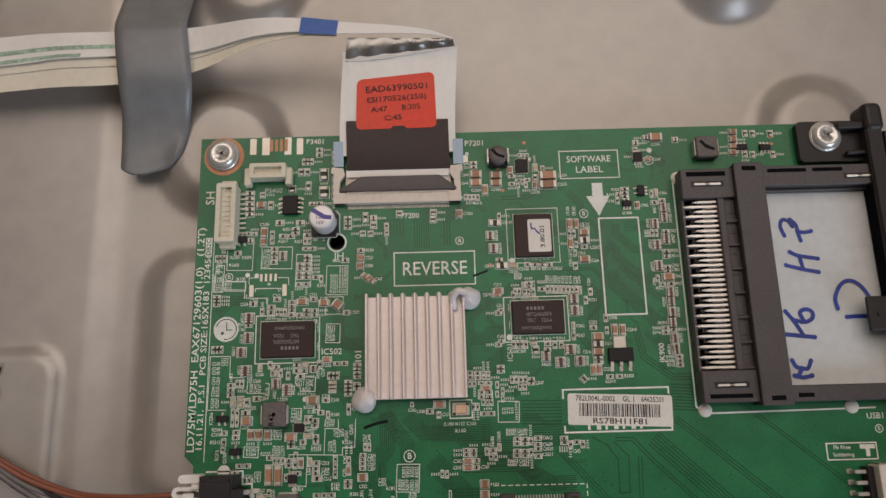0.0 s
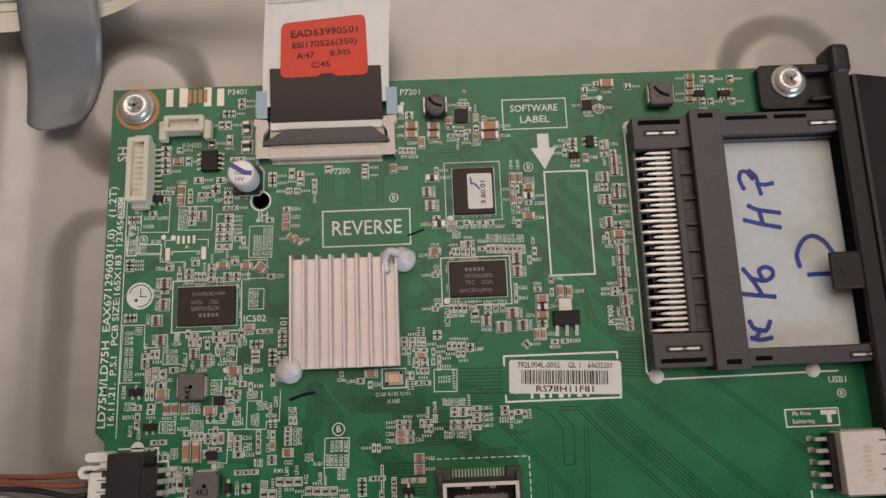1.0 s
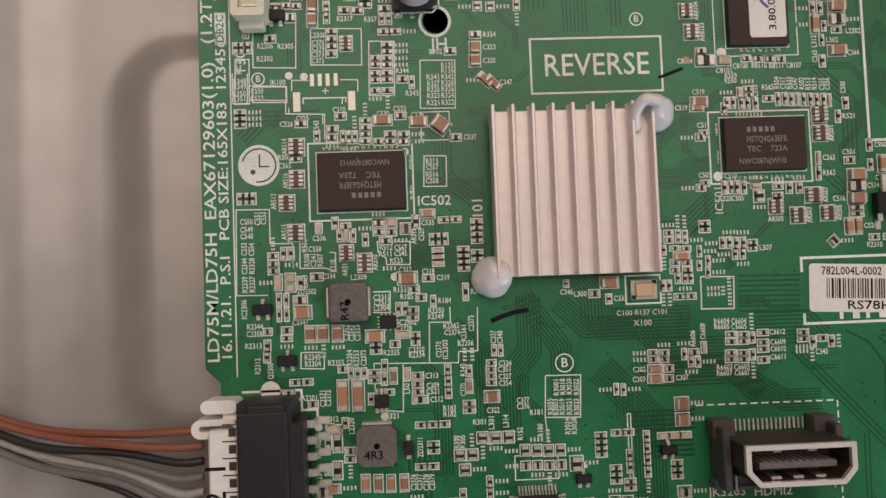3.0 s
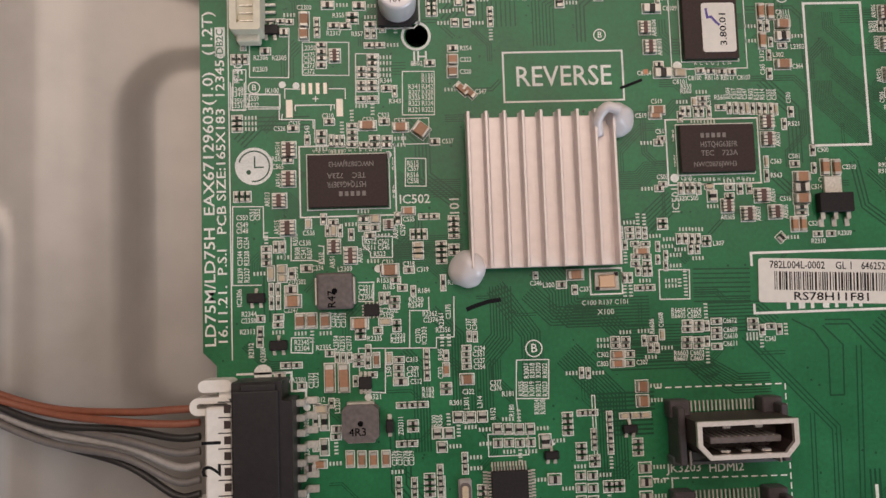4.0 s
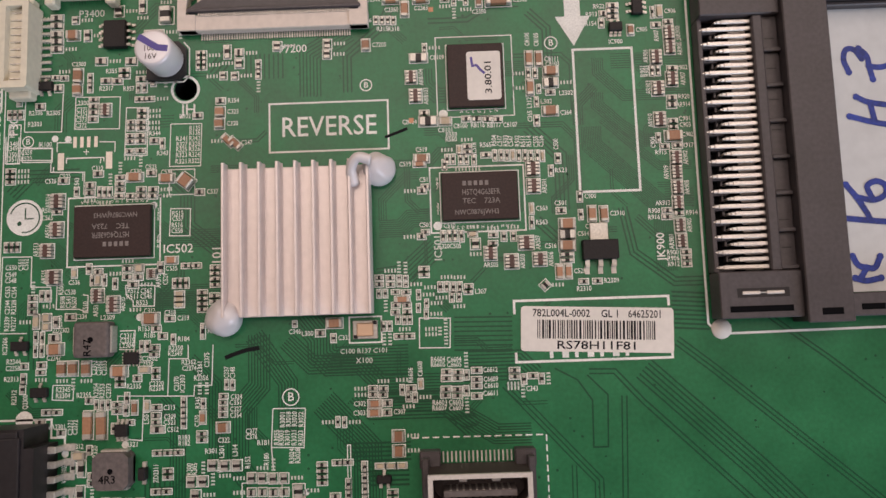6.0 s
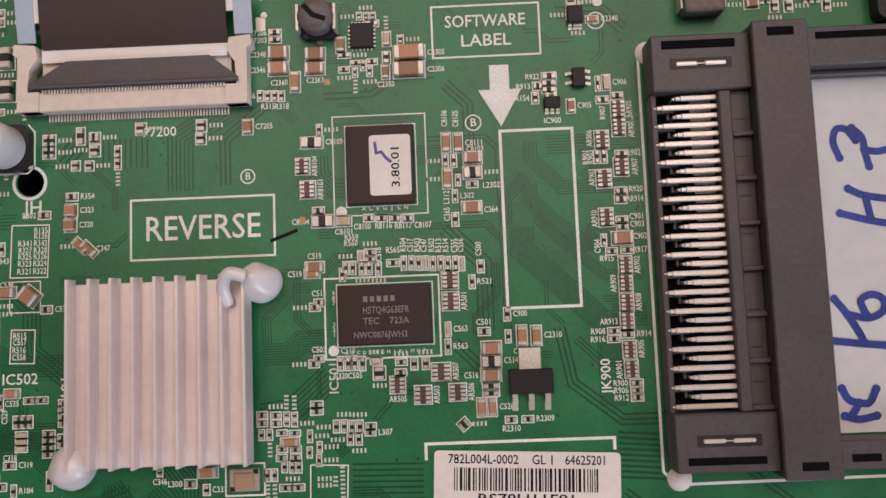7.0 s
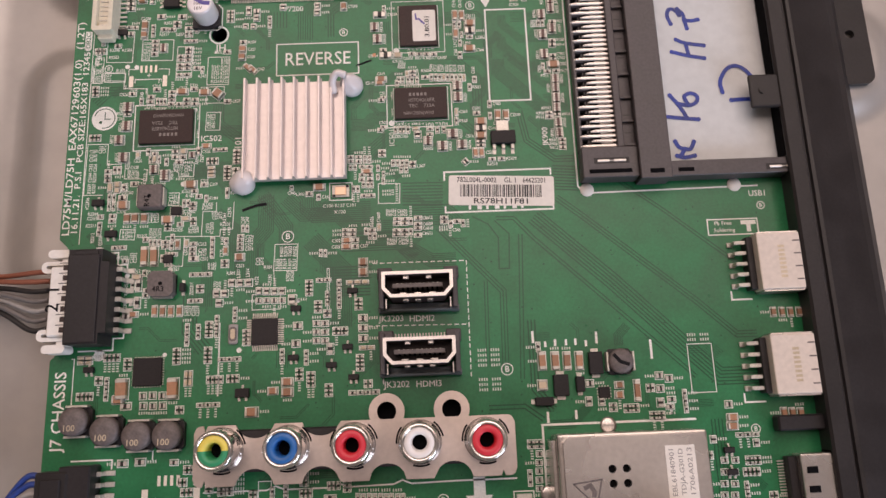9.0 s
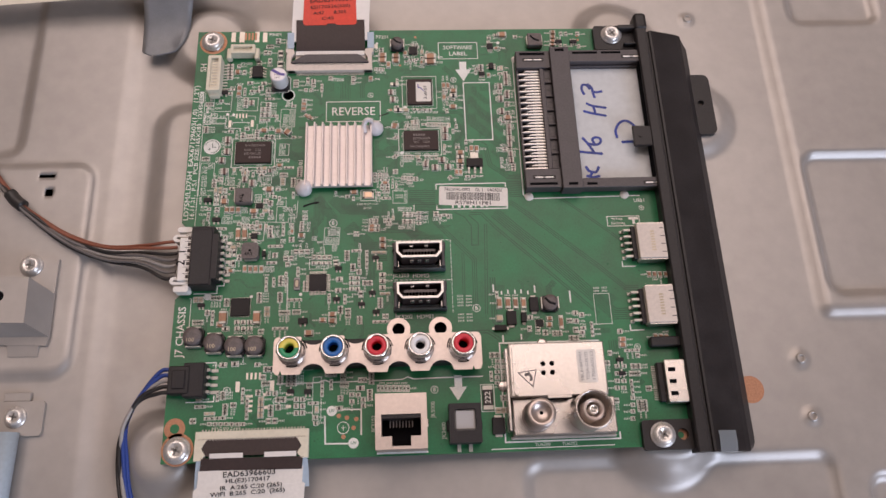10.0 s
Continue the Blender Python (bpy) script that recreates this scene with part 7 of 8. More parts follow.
chip("resistor", 28.6, 124.9, 1.75, 0.95)
chip("resistor", 31.0, 126.6, 1.65, 1.15, ref="R344")
chip("resistor", 32.4, 126.1, 0.80, 1.95, ref="R343")
chip("capacitor", 42.4, 131.3, 1.80, 1.95, ref="C323")
chip("capacitor", 42.3, 129.2, 1.80, 1.95, ref="C320")
chip("resistor", 42.5, 133.3, 1.75, 1.15, ref="R354")
chip("resistor", 38.5, 130.8, 1.80, 1.15, ref="R302")
chip("capacitor", 43.8, 126.2, 1.30, 2.75, turn=45)
chip("capacitor", 45.0, 125.7, 1.30, 2.75, ref="C347", turn=45)
chip("resistor", 21.3, 121.1, 1.80, 1.15, ref="C310")
chip("resistor", 15.3, 120.1, 1.90, 1.15, ref="C526")
chip("capacitor", 27.7, 120.3, 2.95, 1.65, ref="C530")
chip("resistor", 30.5, 120.9, 1.75, 1.15, ref="C523")
chip("capacitor", 33.2, 119.9, 2.75, 1.65, ref="C534")
chip("resistor", 38.9, 117.3, 1.70, 1.15, ref="C537")
chip("capacitor", 36.6, 119.3, 2.75, 2.45, ref="C552", turn=-38)
chip("resistor", 20.0, 119.1, 1.75, 1.25)
chip("resistor", 19.9, 117.8, 1.75, 1.15)
chip("resistor", 21.6, 117.9, 0.75, 2.00)
chip("resistor", 22.5, 117.8, 0.80, 2.00)
chip("resistor", 23.4, 117.8, 0.75, 2.00)
chip("resistor", 25.1, 120.3, 1.75, 0.95)
chip("resistor", 25.1, 119.2, 1.75, 0.95)
chip("resistor", 25.1, 118.2, 1.75, 0.95)
chip("resistor", 25.0, 117.1, 1.75, 0.95)
chip("resistor", 27.0, 117.0, 1.55, 1.05)
chip("resistor", 28.8, 118.1, 1.75, 1.05)
chip("resistor", 28.8, 117.0, 1.75, 1.05)
chip("resistor", 30.9, 118.0, 1.70, 1.05)
chip("resistor", 30.8, 116.9, 1.70, 1.05)
chip("resistor", 17.6, 118.1, 0.90, 1.65, ref="C543")
chip("array", 14.5, 116.5, 2.40, 2.75, ref="AR514")
chip("array", 14.4, 111.6, 2.30, 2.75, ref="AR516")
chip("array", 12.8, 108.0, 2.40, 2.50, ref="AR513")
chip("array", 14.1, 103.4, 2.55, 2.65, ref="AR515")
chip("resistor", 14.3, 114.7, 1.80, 0.95, ref="R505")
chip("capacitor", 34.1, 105.7, 2.30, 1.35, ref="C535")
chip("resistor", 32.3, 104.5, 1.15, 2.00, ref="C529")
chip("array", 30.8, 103.5, 1.85, 1.75, ref="AR512")
chip("resistor", 20.0, 104.7, 1.00, 1.80)
chip("resistor", 21.6, 104.1, 1.55, 1.10)
chip("resistor", 20.6, 102.7, 0.75, 1.80)
chip("pale", 21.6, 102.8, 1.00, 2.00)
chip("resistor", 22.7, 102.7, 0.70, 2.05)
chip("array", 21.6, 100.1, 2.20, 2.45, ref="AR511")
chip("resistor", 24.5, 102.0, 0.90, 1.95)
chip("resistor", 26.6, 104.5, 1.80, 1.15)
chip("pale", 28.6, 104.5, 1.60, 1.45)
chip("resistor", 26.6, 103.1, 1.80, 1.10)
chip("resistor", 28.5, 103.0, 1.60, 1.10)
chip("resistor", 27.6, 101.7, 1.90, 1.15)
chip("array", 24.3, 98.5, 2.25, 2.90, ref="AR510")
chip("pale", 17.5, 104.0, 1.00, 1.60, ref="C536")
chip("resistor", 10.5, 100.0, 1.65, 1.05)
chip("resistor", 10.5, 98.8, 1.65, 1.05)
chip("resistor", 10.5, 97.7, 1.65, 1.05)
chip("resistor", 12.1, 100.3, 0.90, 1.95)
chip("resistor", 13.2, 100.3, 0.90, 1.95)
chip("pale", 11.2, 96.0, 1.15, 2.50)
chip("pale", 13.0, 96.6, 1.60, 1.45)
chip("pale", 13.0, 95.1, 1.60, 1.30)
chip("resistor", 14.6, 95.8, 1.10, 1.95, ref="L303")
chip("resistor", 17.0, 96.6, 1.90, 1.20, ref="C534")
chip("resistor", 11.2, 93.4, 0.75, 1.95)
chip("resistor", 11.2, 91.1, 0.70, 2.10)
chip("resistor", 12.3, 93.3, 0.75, 1.95)
chip("resistor", 12.3, 91.1, 0.70, 2.10)
chip("pads", 14.4, 93.2, 2.15, 1.30, ref="ZD2302")
chip("capacitor", 14.7, 91.3, 2.80, 2.10, ref="C2347")
chip("capacitor", 30.7, 95.9, 3.05, 2.05, ref="C312")
chip("resistor", 33.9, 95.8, 1.80, 1.05, ref="C319")
chip("resistor", 31.6, 94.2, 1.70, 1.10, ref="R153")
chip("resistor", 32.7, 92.9, 1.60, 1.10, ref="R185")
chip("resistor", 34.5, 92.3, 0.80, 1.75, ref="R184")
chip("resistor", 29.2, 91.3, 0.80, 1.95)
chip("resistor", 30.2, 91.3, 0.80, 1.95)
chip("resistor", 31.4, 91.0, 1.70, 1.10, ref="R2350")
chip("resistor", 31.3, 89.9, 1.70, 1.00, ref="R2349")
chip("capacitor", 15.8, 88.0, 1.65, 2.55)
chip("capacitor", 17.7, 88.0, 1.65, 2.55)
chip("capacitor", 19.9, 87.9, 1.65, 2.55)
chip("capacitor", 25.5, 87.3, 2.90, 1.95)
chip("pale", 29.7, 87.4, 2.15, 1.15)
chip("resistor", 31.6, 87.2, 1.35, 1.00, ref="C2328")
chip("resistor", 31.6, 86.2, 1.35, 1.00, ref="R2334")
chip("resistor", 28.5, 86.0, 1.50, 1.10, ref="R2335")
chip("resistor", 25.6, 86.1, 1.70, 1.00)
chip("resistor", 25.6, 85.1, 1.70, 1.00)
chip("resistor", 12.3, 88.7, 1.70, 1.10)
chip("resistor", 12.2, 87.5, 1.70, 0.95)
chip("resistor", 9.4, 88.6, 1.30, 1.10)
chip("resistor", 9.3, 86.5, 1.00, 1.75, ref="R2313")
chip("resistor", 9.2, 84.8, 1.00, 1.65, ref="R2312")
chip("resistor", 20.5, 82.6, 1.45, 1.15, ref="R2355")
chip("resistor", 21.7, 81.9, 0.70, 1.65)
chip("resistor", 22.7, 81.8, 0.75, 1.65)
chip("resistor", 23.7, 81.8, 0.75, 1.65)
chip("resistor", 25.2, 81.8, 1.85, 1.00)
chip("resistor", 25.2, 80.7, 1.85, 1.00)
chip("resistor", 26.8, 82.8, 0.90, 1.90)
chip("resistor", 26.7, 80.8, 0.90, 1.85)
chip("capacitor", 28.1, 81.2, 1.10, 2.45)
chip("resistor", 27.4, 78.8, 1.50, 0.90)
chip("pale", 30.2, 81.4, 0.95, 1.90, ref="L501")
chip("resistor", 31.8, 81.1, 1.70, 1.00, ref="C313")
chip("resistor", 31.7, 79.8, 1.70, 1.00, ref="C309")
chip("resistor", 31.7, 78.7, 1.70, 1.00, ref="C521")
chip("pads", 32.0, 77.5, 2.45, 1.20, ref="C512")
chip("capacitor", 20.4, 78.6, 1.75, 4.70, ref="C2371")
chip("capacitor", 22.7, 78.5, 1.85, 4.70, ref="C2372")
chip("resistor", 24.6, 77.9, 0.80, 1.75)
chip("resistor", 15.9, 77.5, 1.50, 1.10, ref="VA2301")
chip("pale", 18.9, 73.6, 2.45, 1.35, ref="C2312")
chip("resistor", 20.6, 74.5, 0.90, 1.55, ref="L2320")
chip("resistor", 18.0, 71.7, 0.95, 1.90)
chip("resistor", 19.4, 71.6, 1.45, 2.95)
chip("pads", 21.3, 70.3, 1.70, 1.10)
chip("resistor", 21.2, 69.1, 1.70, 1.10)
chip("resistor", 17.9, 67.7, 0.95, 1.70)
chip("resistor", 19.3, 67.5, 1.45, 2.75)
chip("capacitor", 23.4, 65.4, 1.35, 2.65, ref="C2376")
chip("capacitor", 25.3, 65.3, 1.35, 2.65, ref="C2377")
chip("capacitor", 27.2, 65.2, 1.35, 2.65, ref="C2378")
chip("capacitor", 29.2, 65.2, 1.35, 2.65, ref="C2379")
chip("capacitor", 18.5, 64.8, 2.35, 1.35)
chip("resistor", 39.4, 76.6, 1.85, 0.95, ref="R183")
chip("resistor", 39.4, 75.6, 1.85, 0.95, ref="R182")
chip("resistor", 39.6, 81.5, 0.80, 1.75, ref="R345")
chip("capacitor", 39.5, 79.2, 1.10, 2.20, ref="C370")
chip("resistor", 43.0, 82.6, 1.50, 0.90, ref="C324")
chip("resistor", 42.9, 81.6, 1.50, 0.90, ref="C351")
chip("resistor", 42.9, 80.6, 1.50, 0.90, ref="C327")
chip("resistor", 42.9, 79.6, 1.50, 0.90, ref="C354")
chip("capacitor", 42.9, 77.5, 2.35, 1.80, ref="C322")
chip("resistor", 43.5, 84.5, 0.70, 1.75, ref="C337")
chip("resistor", 44.5, 84.4, 0.70, 1.75, ref="C348")
chip("resistor", 39.5, 93.5, 0.85, 2.65, ref="R302")
chip("capacitor", 61.7, 94.1, 2.90, 1.75, ref="C305")
chip("resistor", 59.3, 92.5, 1.70, 1.20, ref="L300")
chip("resistor", 61.5, 91.6, 0.95, 1.50, ref="C333")
chip("resistor", 55.0, 94.2, 0.80, 1.15, ref="C346")
chip("resistor", 67.9, 83.1, 1.50, 0.90)
chip("resistor", 67.9, 82.1, 1.50, 0.95)
chip("resistor", 69.7, 83.0, 1.50, 0.95)
chip("resistor", 69.6, 82.0, 1.50, 0.95)
chip("capacitor", 68.2, 80.6, 2.35, 1.30, ref="C302")
chip("resistor", 70.3, 80.6, 1.50, 1.10, ref="C308")
chip("capacitor", 68.1, 79.1, 2.35, 1.30, ref="C303")
chip("resistor", 70.2, 79.1, 1.50, 1.10, ref="C307")
chip("resistor", 62.0, 77.8, 0.70, 1.75)
chip("resistor", 63.1, 77.7, 0.70, 1.75)
chip("resistor", 72.8, 82.7, 0.75, 1.75)
chip("resistor", 74.3, 82.9, 1.65, 1.10, ref="R6606")
chip("resistor", 73.8, 81.5, 0.85, 1.60)
chip("resistor", 74.9, 81.4, 0.80, 1.60)
chip("pale", 75.9, 83.6, 0.85, 1.75, ref="C6608")
chip("resistor", 80.3, 85.4, 1.70, 0.95)
chip("resistor", 80.2, 84.3, 1.70, 0.95)
chip("resistor", 80.1, 82.6, 1.70, 0.95)
chip("resistor", 80.0, 81.6, 1.70, 0.95)
chip("resistor", 82.2, 85.3, 1.70, 0.95)
chip("resistor", 82.1, 84.3, 1.70, 0.95)
chip("resistor", 82.0, 82.5, 1.70, 0.95)
chip("resistor", 82.0, 81.5, 1.70, 0.95)
del refs[-8:]
state = random.getstate()
for x, y, w, h in ((83.6, 84.8, 0.85, 1.7), (83.5, 82.2, 0.85, 1.7), (85.3, 85.5, 1.8, 1.0), (85.25, 84.0, 1.8, 0.95), (85.2, 82.95, 1.8, 0.95), (85.15, 81.3, 1.8, 1.0),
                   (91.6, 85.3, 1.8, 0.95), (91.6, 84.3, 1.8, 0.95), (93.1, 83.8, 0.95, 1.75), (94.6, 84.3, 1.7, 1.0), (96.05, 83.8, 0.95, 1.75)):
    chip("resistor", x, y, w, h)
    refs.pop()
random.setstate(state)
chip("capacitor", 76.8, 120.9, 2.25, 1.25, ref="C519")
chip("resistor", 81.1, 120.6, 0.85, 1.85)
chip("resistor", 77.1, 116.2, 1.55, 1.15)
chip("resistor", 76.8, 108.3, 1.50, 1.10)
chip("resistor", 31.5, 161.0, 1.65, 1.20)
chip("resistor", 31.5, 159.6, 1.65, 1.20)
chip("resistor", 26.8, 154.9, 1.50, 2.05)
chip("resistor", 28.4, 154.9, 1.20, 2.05)
chip("resistor", 24.5, 150.3, 1.75, 2.05)
chip("resistor", 32.8, 154.1, 2.30, 3.35)
chip("resistor", 32.9, 149.2, 2.65, 3.20)
chip("resistor", 28.7, 151.0, 1.35, 2.60)
chip("resistor", 13.5, 149.4, 2.30, 1.35)
chip("resistor", 13.5, 148.0, 2.30, 1.35)
chip("resistor", 13.5, 146.4, 2.25, 1.35)
chip("resistor", 13.6, 145.1, 2.25, 1.35)
chip("resistor", 13.6, 143.7, 2.25, 1.35)
chip("capacitor", 16.5, 146.1, 2.40, 1.90)
chip("resistor", 19.0, 146.0, 1.35, 2.15)
chip("resistor", 16.8, 148.9, 1.35, 1.45)
chip("resistor", 21.5, 141.2, 2.15, 1.45)
chip("resistor", 26.8, 141.0, 2.15, 1.45)
chip("resistor", 14.1, 136.6, 1.60, 1.45)
chip("resistor", 43.7, 142.1, 1.30, 2.55)
chip("resistor", 45.8, 141.8, 1.60, 1.60)
chip("resistor", 45.8, 139.9, 1.60, 1.75)
chip("resistor", 43.0, 137.8, 1.30, 1.45)
chip("resistor", 45.0, 137.7, 1.30, 1.45)
chip("capacitor", 68.0, 142.4, 1.55, 2.30, ref="C7205")
chip("resistor", 61.3, 142.9, 1.55, 1.75)
chip("resistor", 61.2, 141.0, 1.55, 1.75)
chip("resistor", 52.5, 142.8, 1.60, 1.75)
chip("capacitor", 120.8, 162.1, 3.60, 2.35, ref="C2345")
chip("resistor", 115.5, 160.7, 1.55, 1.55)
chip("resistor", 118.3, 162.1, 1.55, 1.55)
chip("resistor", 115.2, 158.7, 1.30, 1.50)
chip("resistor", 115.1, 156.9, 1.30, 1.50)
chip("resistor", 126.1, 161.3, 1.55, 1.55)
chip("capacitor", 141.6, 163.0, 2.10, 1.85)
chip("capacitor", 141.4, 160.9, 2.10, 1.85)
chip("capacitor", 141.2, 159.0, 2.10, 1.55)
chip("capacitor", 141.0, 157.2, 2.10, 1.55)
chip("resistor", 144.9, 162.6, 1.25, 1.80)
chip("resistor", 146.9, 162.5, 1.25, 1.85)
chip("resistor", 144.2, 156.7, 1.25, 1.80)
chip("resistor", 146.2, 156.6, 1.25, 1.80)
chip("resistor", 151.6, 162.4, 1.50, 1.85)
chip("resistor", 151.6, 156.5, 1.20, 1.80)
chip("capacitor", 17.0, 47.8, 2.85, 4.75)
chip("capacitor", 28.5, 47.5, 2.60, 4.75)
chip("capacitor", 16.2, 45.5, 2.80, 2.00)
chip("resistor", 21.7, 46.1, 1.65, 1.65)
chip("resistor", 21.9, 43.9, 1.65, 1.65)
chip("resistor", 23.9, 46.1, 1.65, 1.65)
chip("resistor", 24.1, 43.8, 1.65, 1.65)
chip("resistor", 26.1, 46.0, 1.65, 1.65)
chip("resistor", 26.3, 43.8, 1.65, 1.65)
chip("resistor", 18.0, 44.0, 2.45, 1.65)
chip("resistor", 17.0, 64.3, 2.05, 1.75)
chip("capacitor", 54.4, 48.0, 2.75, 1.85)
chip("capacitor", 54.4, 45.7, 2.75, 2.00)
chip("capacitor", 51.1, 46.1, 2.40, 1.70)
chip("capacitor", 46.4, 41.6, 3.05, 2.15)
chip("resistor", 47.6, 69.2, 1.50, 1.75)
chip("resistor", 47.6, 66.9, 1.50, 1.40)
chip("resistor", 49.4, 69.1, 1.50, 1.75)
chip("resistor", 49.4, 66.9, 1.50, 1.40)
chip("resistor", 51.2, 69.0, 1.50, 1.75)
chip("resistor", 51.2, 66.8, 1.50, 1.40)
chip("resistor", 53.0, 69.0, 1.50, 1.75)
chip("resistor", 53.0, 66.8, 1.50, 1.40)
chip("resistor", 41.2, 71.4, 1.70, 1.75)
chip("resistor", 43.2, 71.3, 1.70, 1.75)
chip("resistor", 45.2, 71.3, 1.70, 1.80)
chip("resistor", 37.7, 68.9, 1.70, 1.75)
chip("resistor", 39.6, 68.9, 1.70, 1.75)
chip("resistor", 38.4, 66.7, 1.70, 1.75)
chip("capacitor", 72.0, 75.2, 2.15, 2.00)
chip("capacitor", 72.0, 72.8, 2.15, 2.00)
chip("resistor", 71.8, 61.9, 2.10, 1.75)
chip("resistor", 71.8, 59.6, 2.10, 1.75)
chip("resistor", 71.8, 57.2, 2.10, 1.75)
chip("resistor", 61.0, 61.1, 1.65, 1.40)
chip("resistor", 61.0, 59.1, 1.65, 1.40)
chip("resistor", 61.0, 57.1, 1.60, 1.40)
chip("resistor", 63.0, 61.0, 1.65, 1.40)
chip("resistor", 63.0, 59.0, 1.65, 1.40)
chip("resistor", 63.0, 57.0, 1.65, 1.40)
chip("resistor", 64.2, 55.1, 1.60, 2.55)
chip("resistor", 56.7, 60.7, 2.15, 1.75)
chip("resistor", 56.3, 56.6, 1.95, 1.70)
chip("resistor", 55.4, 66.9, 2.00, 2.30)
chip("capacitor", 112.7, 50.5, 1.85, 4.20)
chip("capacitor", 115.7, 50.4, 1.85, 4.20)
chip("capacitor", 118.4, 50.3, 1.80, 4.20)
chip("capacitor", 121.2, 50.2, 1.80, 4.20)
chip("pale", 112.4, 45.0, 2.25, 2.35)
chip("capacitor", 133.9, 43.0, 1.50, 4.90)
chip("capacitor", 129.9, 44.4, 2.15, 1.55)
chip("capacitor", 129.7, 42.2, 2.10, 1.70)
chip("resistor", 125.6, 40.9, 1.45, 2.00)
chip("resistor", 122.7, 41.0, 1.45, 2.00)
chip("resistor", 123.2, 45.0, 1.95, 1.70)
chip("resistor", 139.2, 46.1, 1.80, 1.70)
chip("resistor", 141.4, 45.4, 1.80, 1.70)
chip("resistor", 139.2, 43.2, 1.80, 1.70)
chip("resistor", 138.9, 40.1, 1.75, 2.00)
chip("resistor", 141.5, 40.7, 1.95, 1.35)
chip("resistor", 141.0, 39.1, 1.95, 1.35)
chip("resistor", 112.0, 53.7, 1.00, 2.20)
chip("capacitor", 167.4, 59.7, 1.35, 2.25)
chip("capacitor", 169.4, 59.6, 1.35, 2.25)
chip("capacitor", 171.4, 59.5, 1.35, 2.25)
chip("capacitor", 173.4, 59.5, 1.35, 2.25)
chip("capacitor", 166.6, 36.8, 1.45, 2.30)
chip("capacitor", 168.5, 36.7, 1.45, 2.30)
chip("capacitor", 170.4, 36.6, 1.45, 2.30)
chip("capacitor", 154.8, 36.2, 2.55, 1.70)
chip("capacitor", 154.6, 34.3, 2.55, 1.70)
chip("resistor", 154.3, 39.1, 1.75, 1.65)
chip("resistor", 57.0, 15.8, 2.30, 1.55)
chip("resistor", 61.2, 20.2, 1.55, 1.40)
chip("resistor", 63.3, 20.1, 1.55, 1.40)
chip("resistor", 61.2, 17.9, 1.55, 1.55)
chip("resistor", 65.0, 18.5, 1.55, 1.55)
chip("resistor", 65.0, 16.5, 1.55, 1.55)
chip("pads", 64.0, 22.3, 2.65, 1.60)
chip("resistor", 14.7, 12.2, 1.40, 1.05)
chip("resistor", 16.6, 12.1, 1.40, 1.05)
chip("resistor", 18.4, 12.0, 1.40, 1.05)
chip("resistor", 20.2, 12.0, 1.40, 1.05)
chip("resistor", 22.0, 11.9, 1.40, 1.10)
chip("resistor", 23.8, 11.8, 1.40, 1.05)
chip("resistor", 25.6, 11.8, 1.40, 1.05)
chip("resistor", 70.1, 22.1, 0.90, 2.15)
chip("resistor", 71.3, 22.0, 0.90, 2.15)
chip("resistor", 72.6, 22.0, 0.90, 2.15)
chip("resistor", 73.8, 21.9, 0.90, 2.15)
chip("resistor", 75.1, 21.9, 0.90, 2.15)
chip("resistor", 76.3, 21.8, 0.90, 2.15)
chip("resistor", 77.5, 21.8, 0.90, 2.15)
chip("resistor", 78.8, 21.7, 0.90, 2.15)
chip("resistor", 80.0, 21.7, 0.90, 2.15)
chip("resistor", 33.5, 21.6, 1.60, 1.55)
chip("resistor", 33.9, 12.5, 1.60, 1.80)
chip("resistor", 35.7, 21.5, 1.60, 1.55)
chip("resistor", 36.0, 12.5, 1.60, 1.80)
chip("resistor", 29.4, 31.3, 1.90, 1.30)
chip("resistor", 21.9, 31.7, 2.40, 1.60)
chip("resistor", 18.0, 31.5, 2.40, 1.60)
chip("resistor", 42.8, 19.3, 1.55, 1.55)
chip("resistor", 44.9, 19.2, 1.55, 1.55)
chip("resistor", 42.8, 17.1, 1.55, 1.55)
chip("resistor", 45.0, 17.0, 1.55, 1.55)
chip("resistor", 42.9, 14.8, 1.55, 1.55)
chip("resistor", 45.0, 14.8, 1.55, 1.55)
chip("pale", 49.6, 15.7, 1.25, 2.25)
chip("resistor", 49.3, 13.2, 1.55, 1.40)
chip("resistor", 49.4, 11.3, 1.55, 1.40)
chip("resistor", 110.7, 30.0, 1.50, 1.30)
chip("resistor", 113.0, 29.9, 1.50, 1.30)
chip("resistor", 110.5, 28.1, 1.50, 1.30)
chip("resistor", 112.9, 28.0, 1.50, 1.30)
chip("resistor", 110.4, 26.3, 1.50, 1.30)
chip("resistor", 112.8, 26.2, 1.50, 1.30)
chip("resistor", 110.3, 24.4, 1.50, 1.30)
chip("resistor", 112.7, 24.3, 1.50, 1.30)
chip("resistor", 110.2, 22.6, 1.50, 1.25)
chip("resistor", 112.5, 22.5, 1.50, 1.30)
chip("resistor", 151.9, 27.0, 1.60, 1.30)
chip("resistor", 154.3, 26.9, 1.60, 1.30)
chip("resistor", 151.6, 24.5, 1.60, 1.30)
chip("resistor", 153.9, 24.4, 1.60, 1.30)
chip("resistor", 151.3, 22.0, 1.60, 1.30)
chip("resistor", 153.6, 21.9, 1.60, 1.30)
chip("resistor", 151.0, 19.6, 1.60, 1.30)
chip("resistor", 153.3, 19.5, 1.60, 1.30)
chip("resistor", 156.0, 16.1, 1.40, 1.25)
chip("resistor", 155.7, 13.8, 1.40, 1.25)
chip("resistor", 155.4, 11.6, 1.40, 1.25)
chip("resistor", 155.1, 9.3, 1.40, 1.25)
chip("resistor", 149.9, 31.6, 1.40, 1.65)
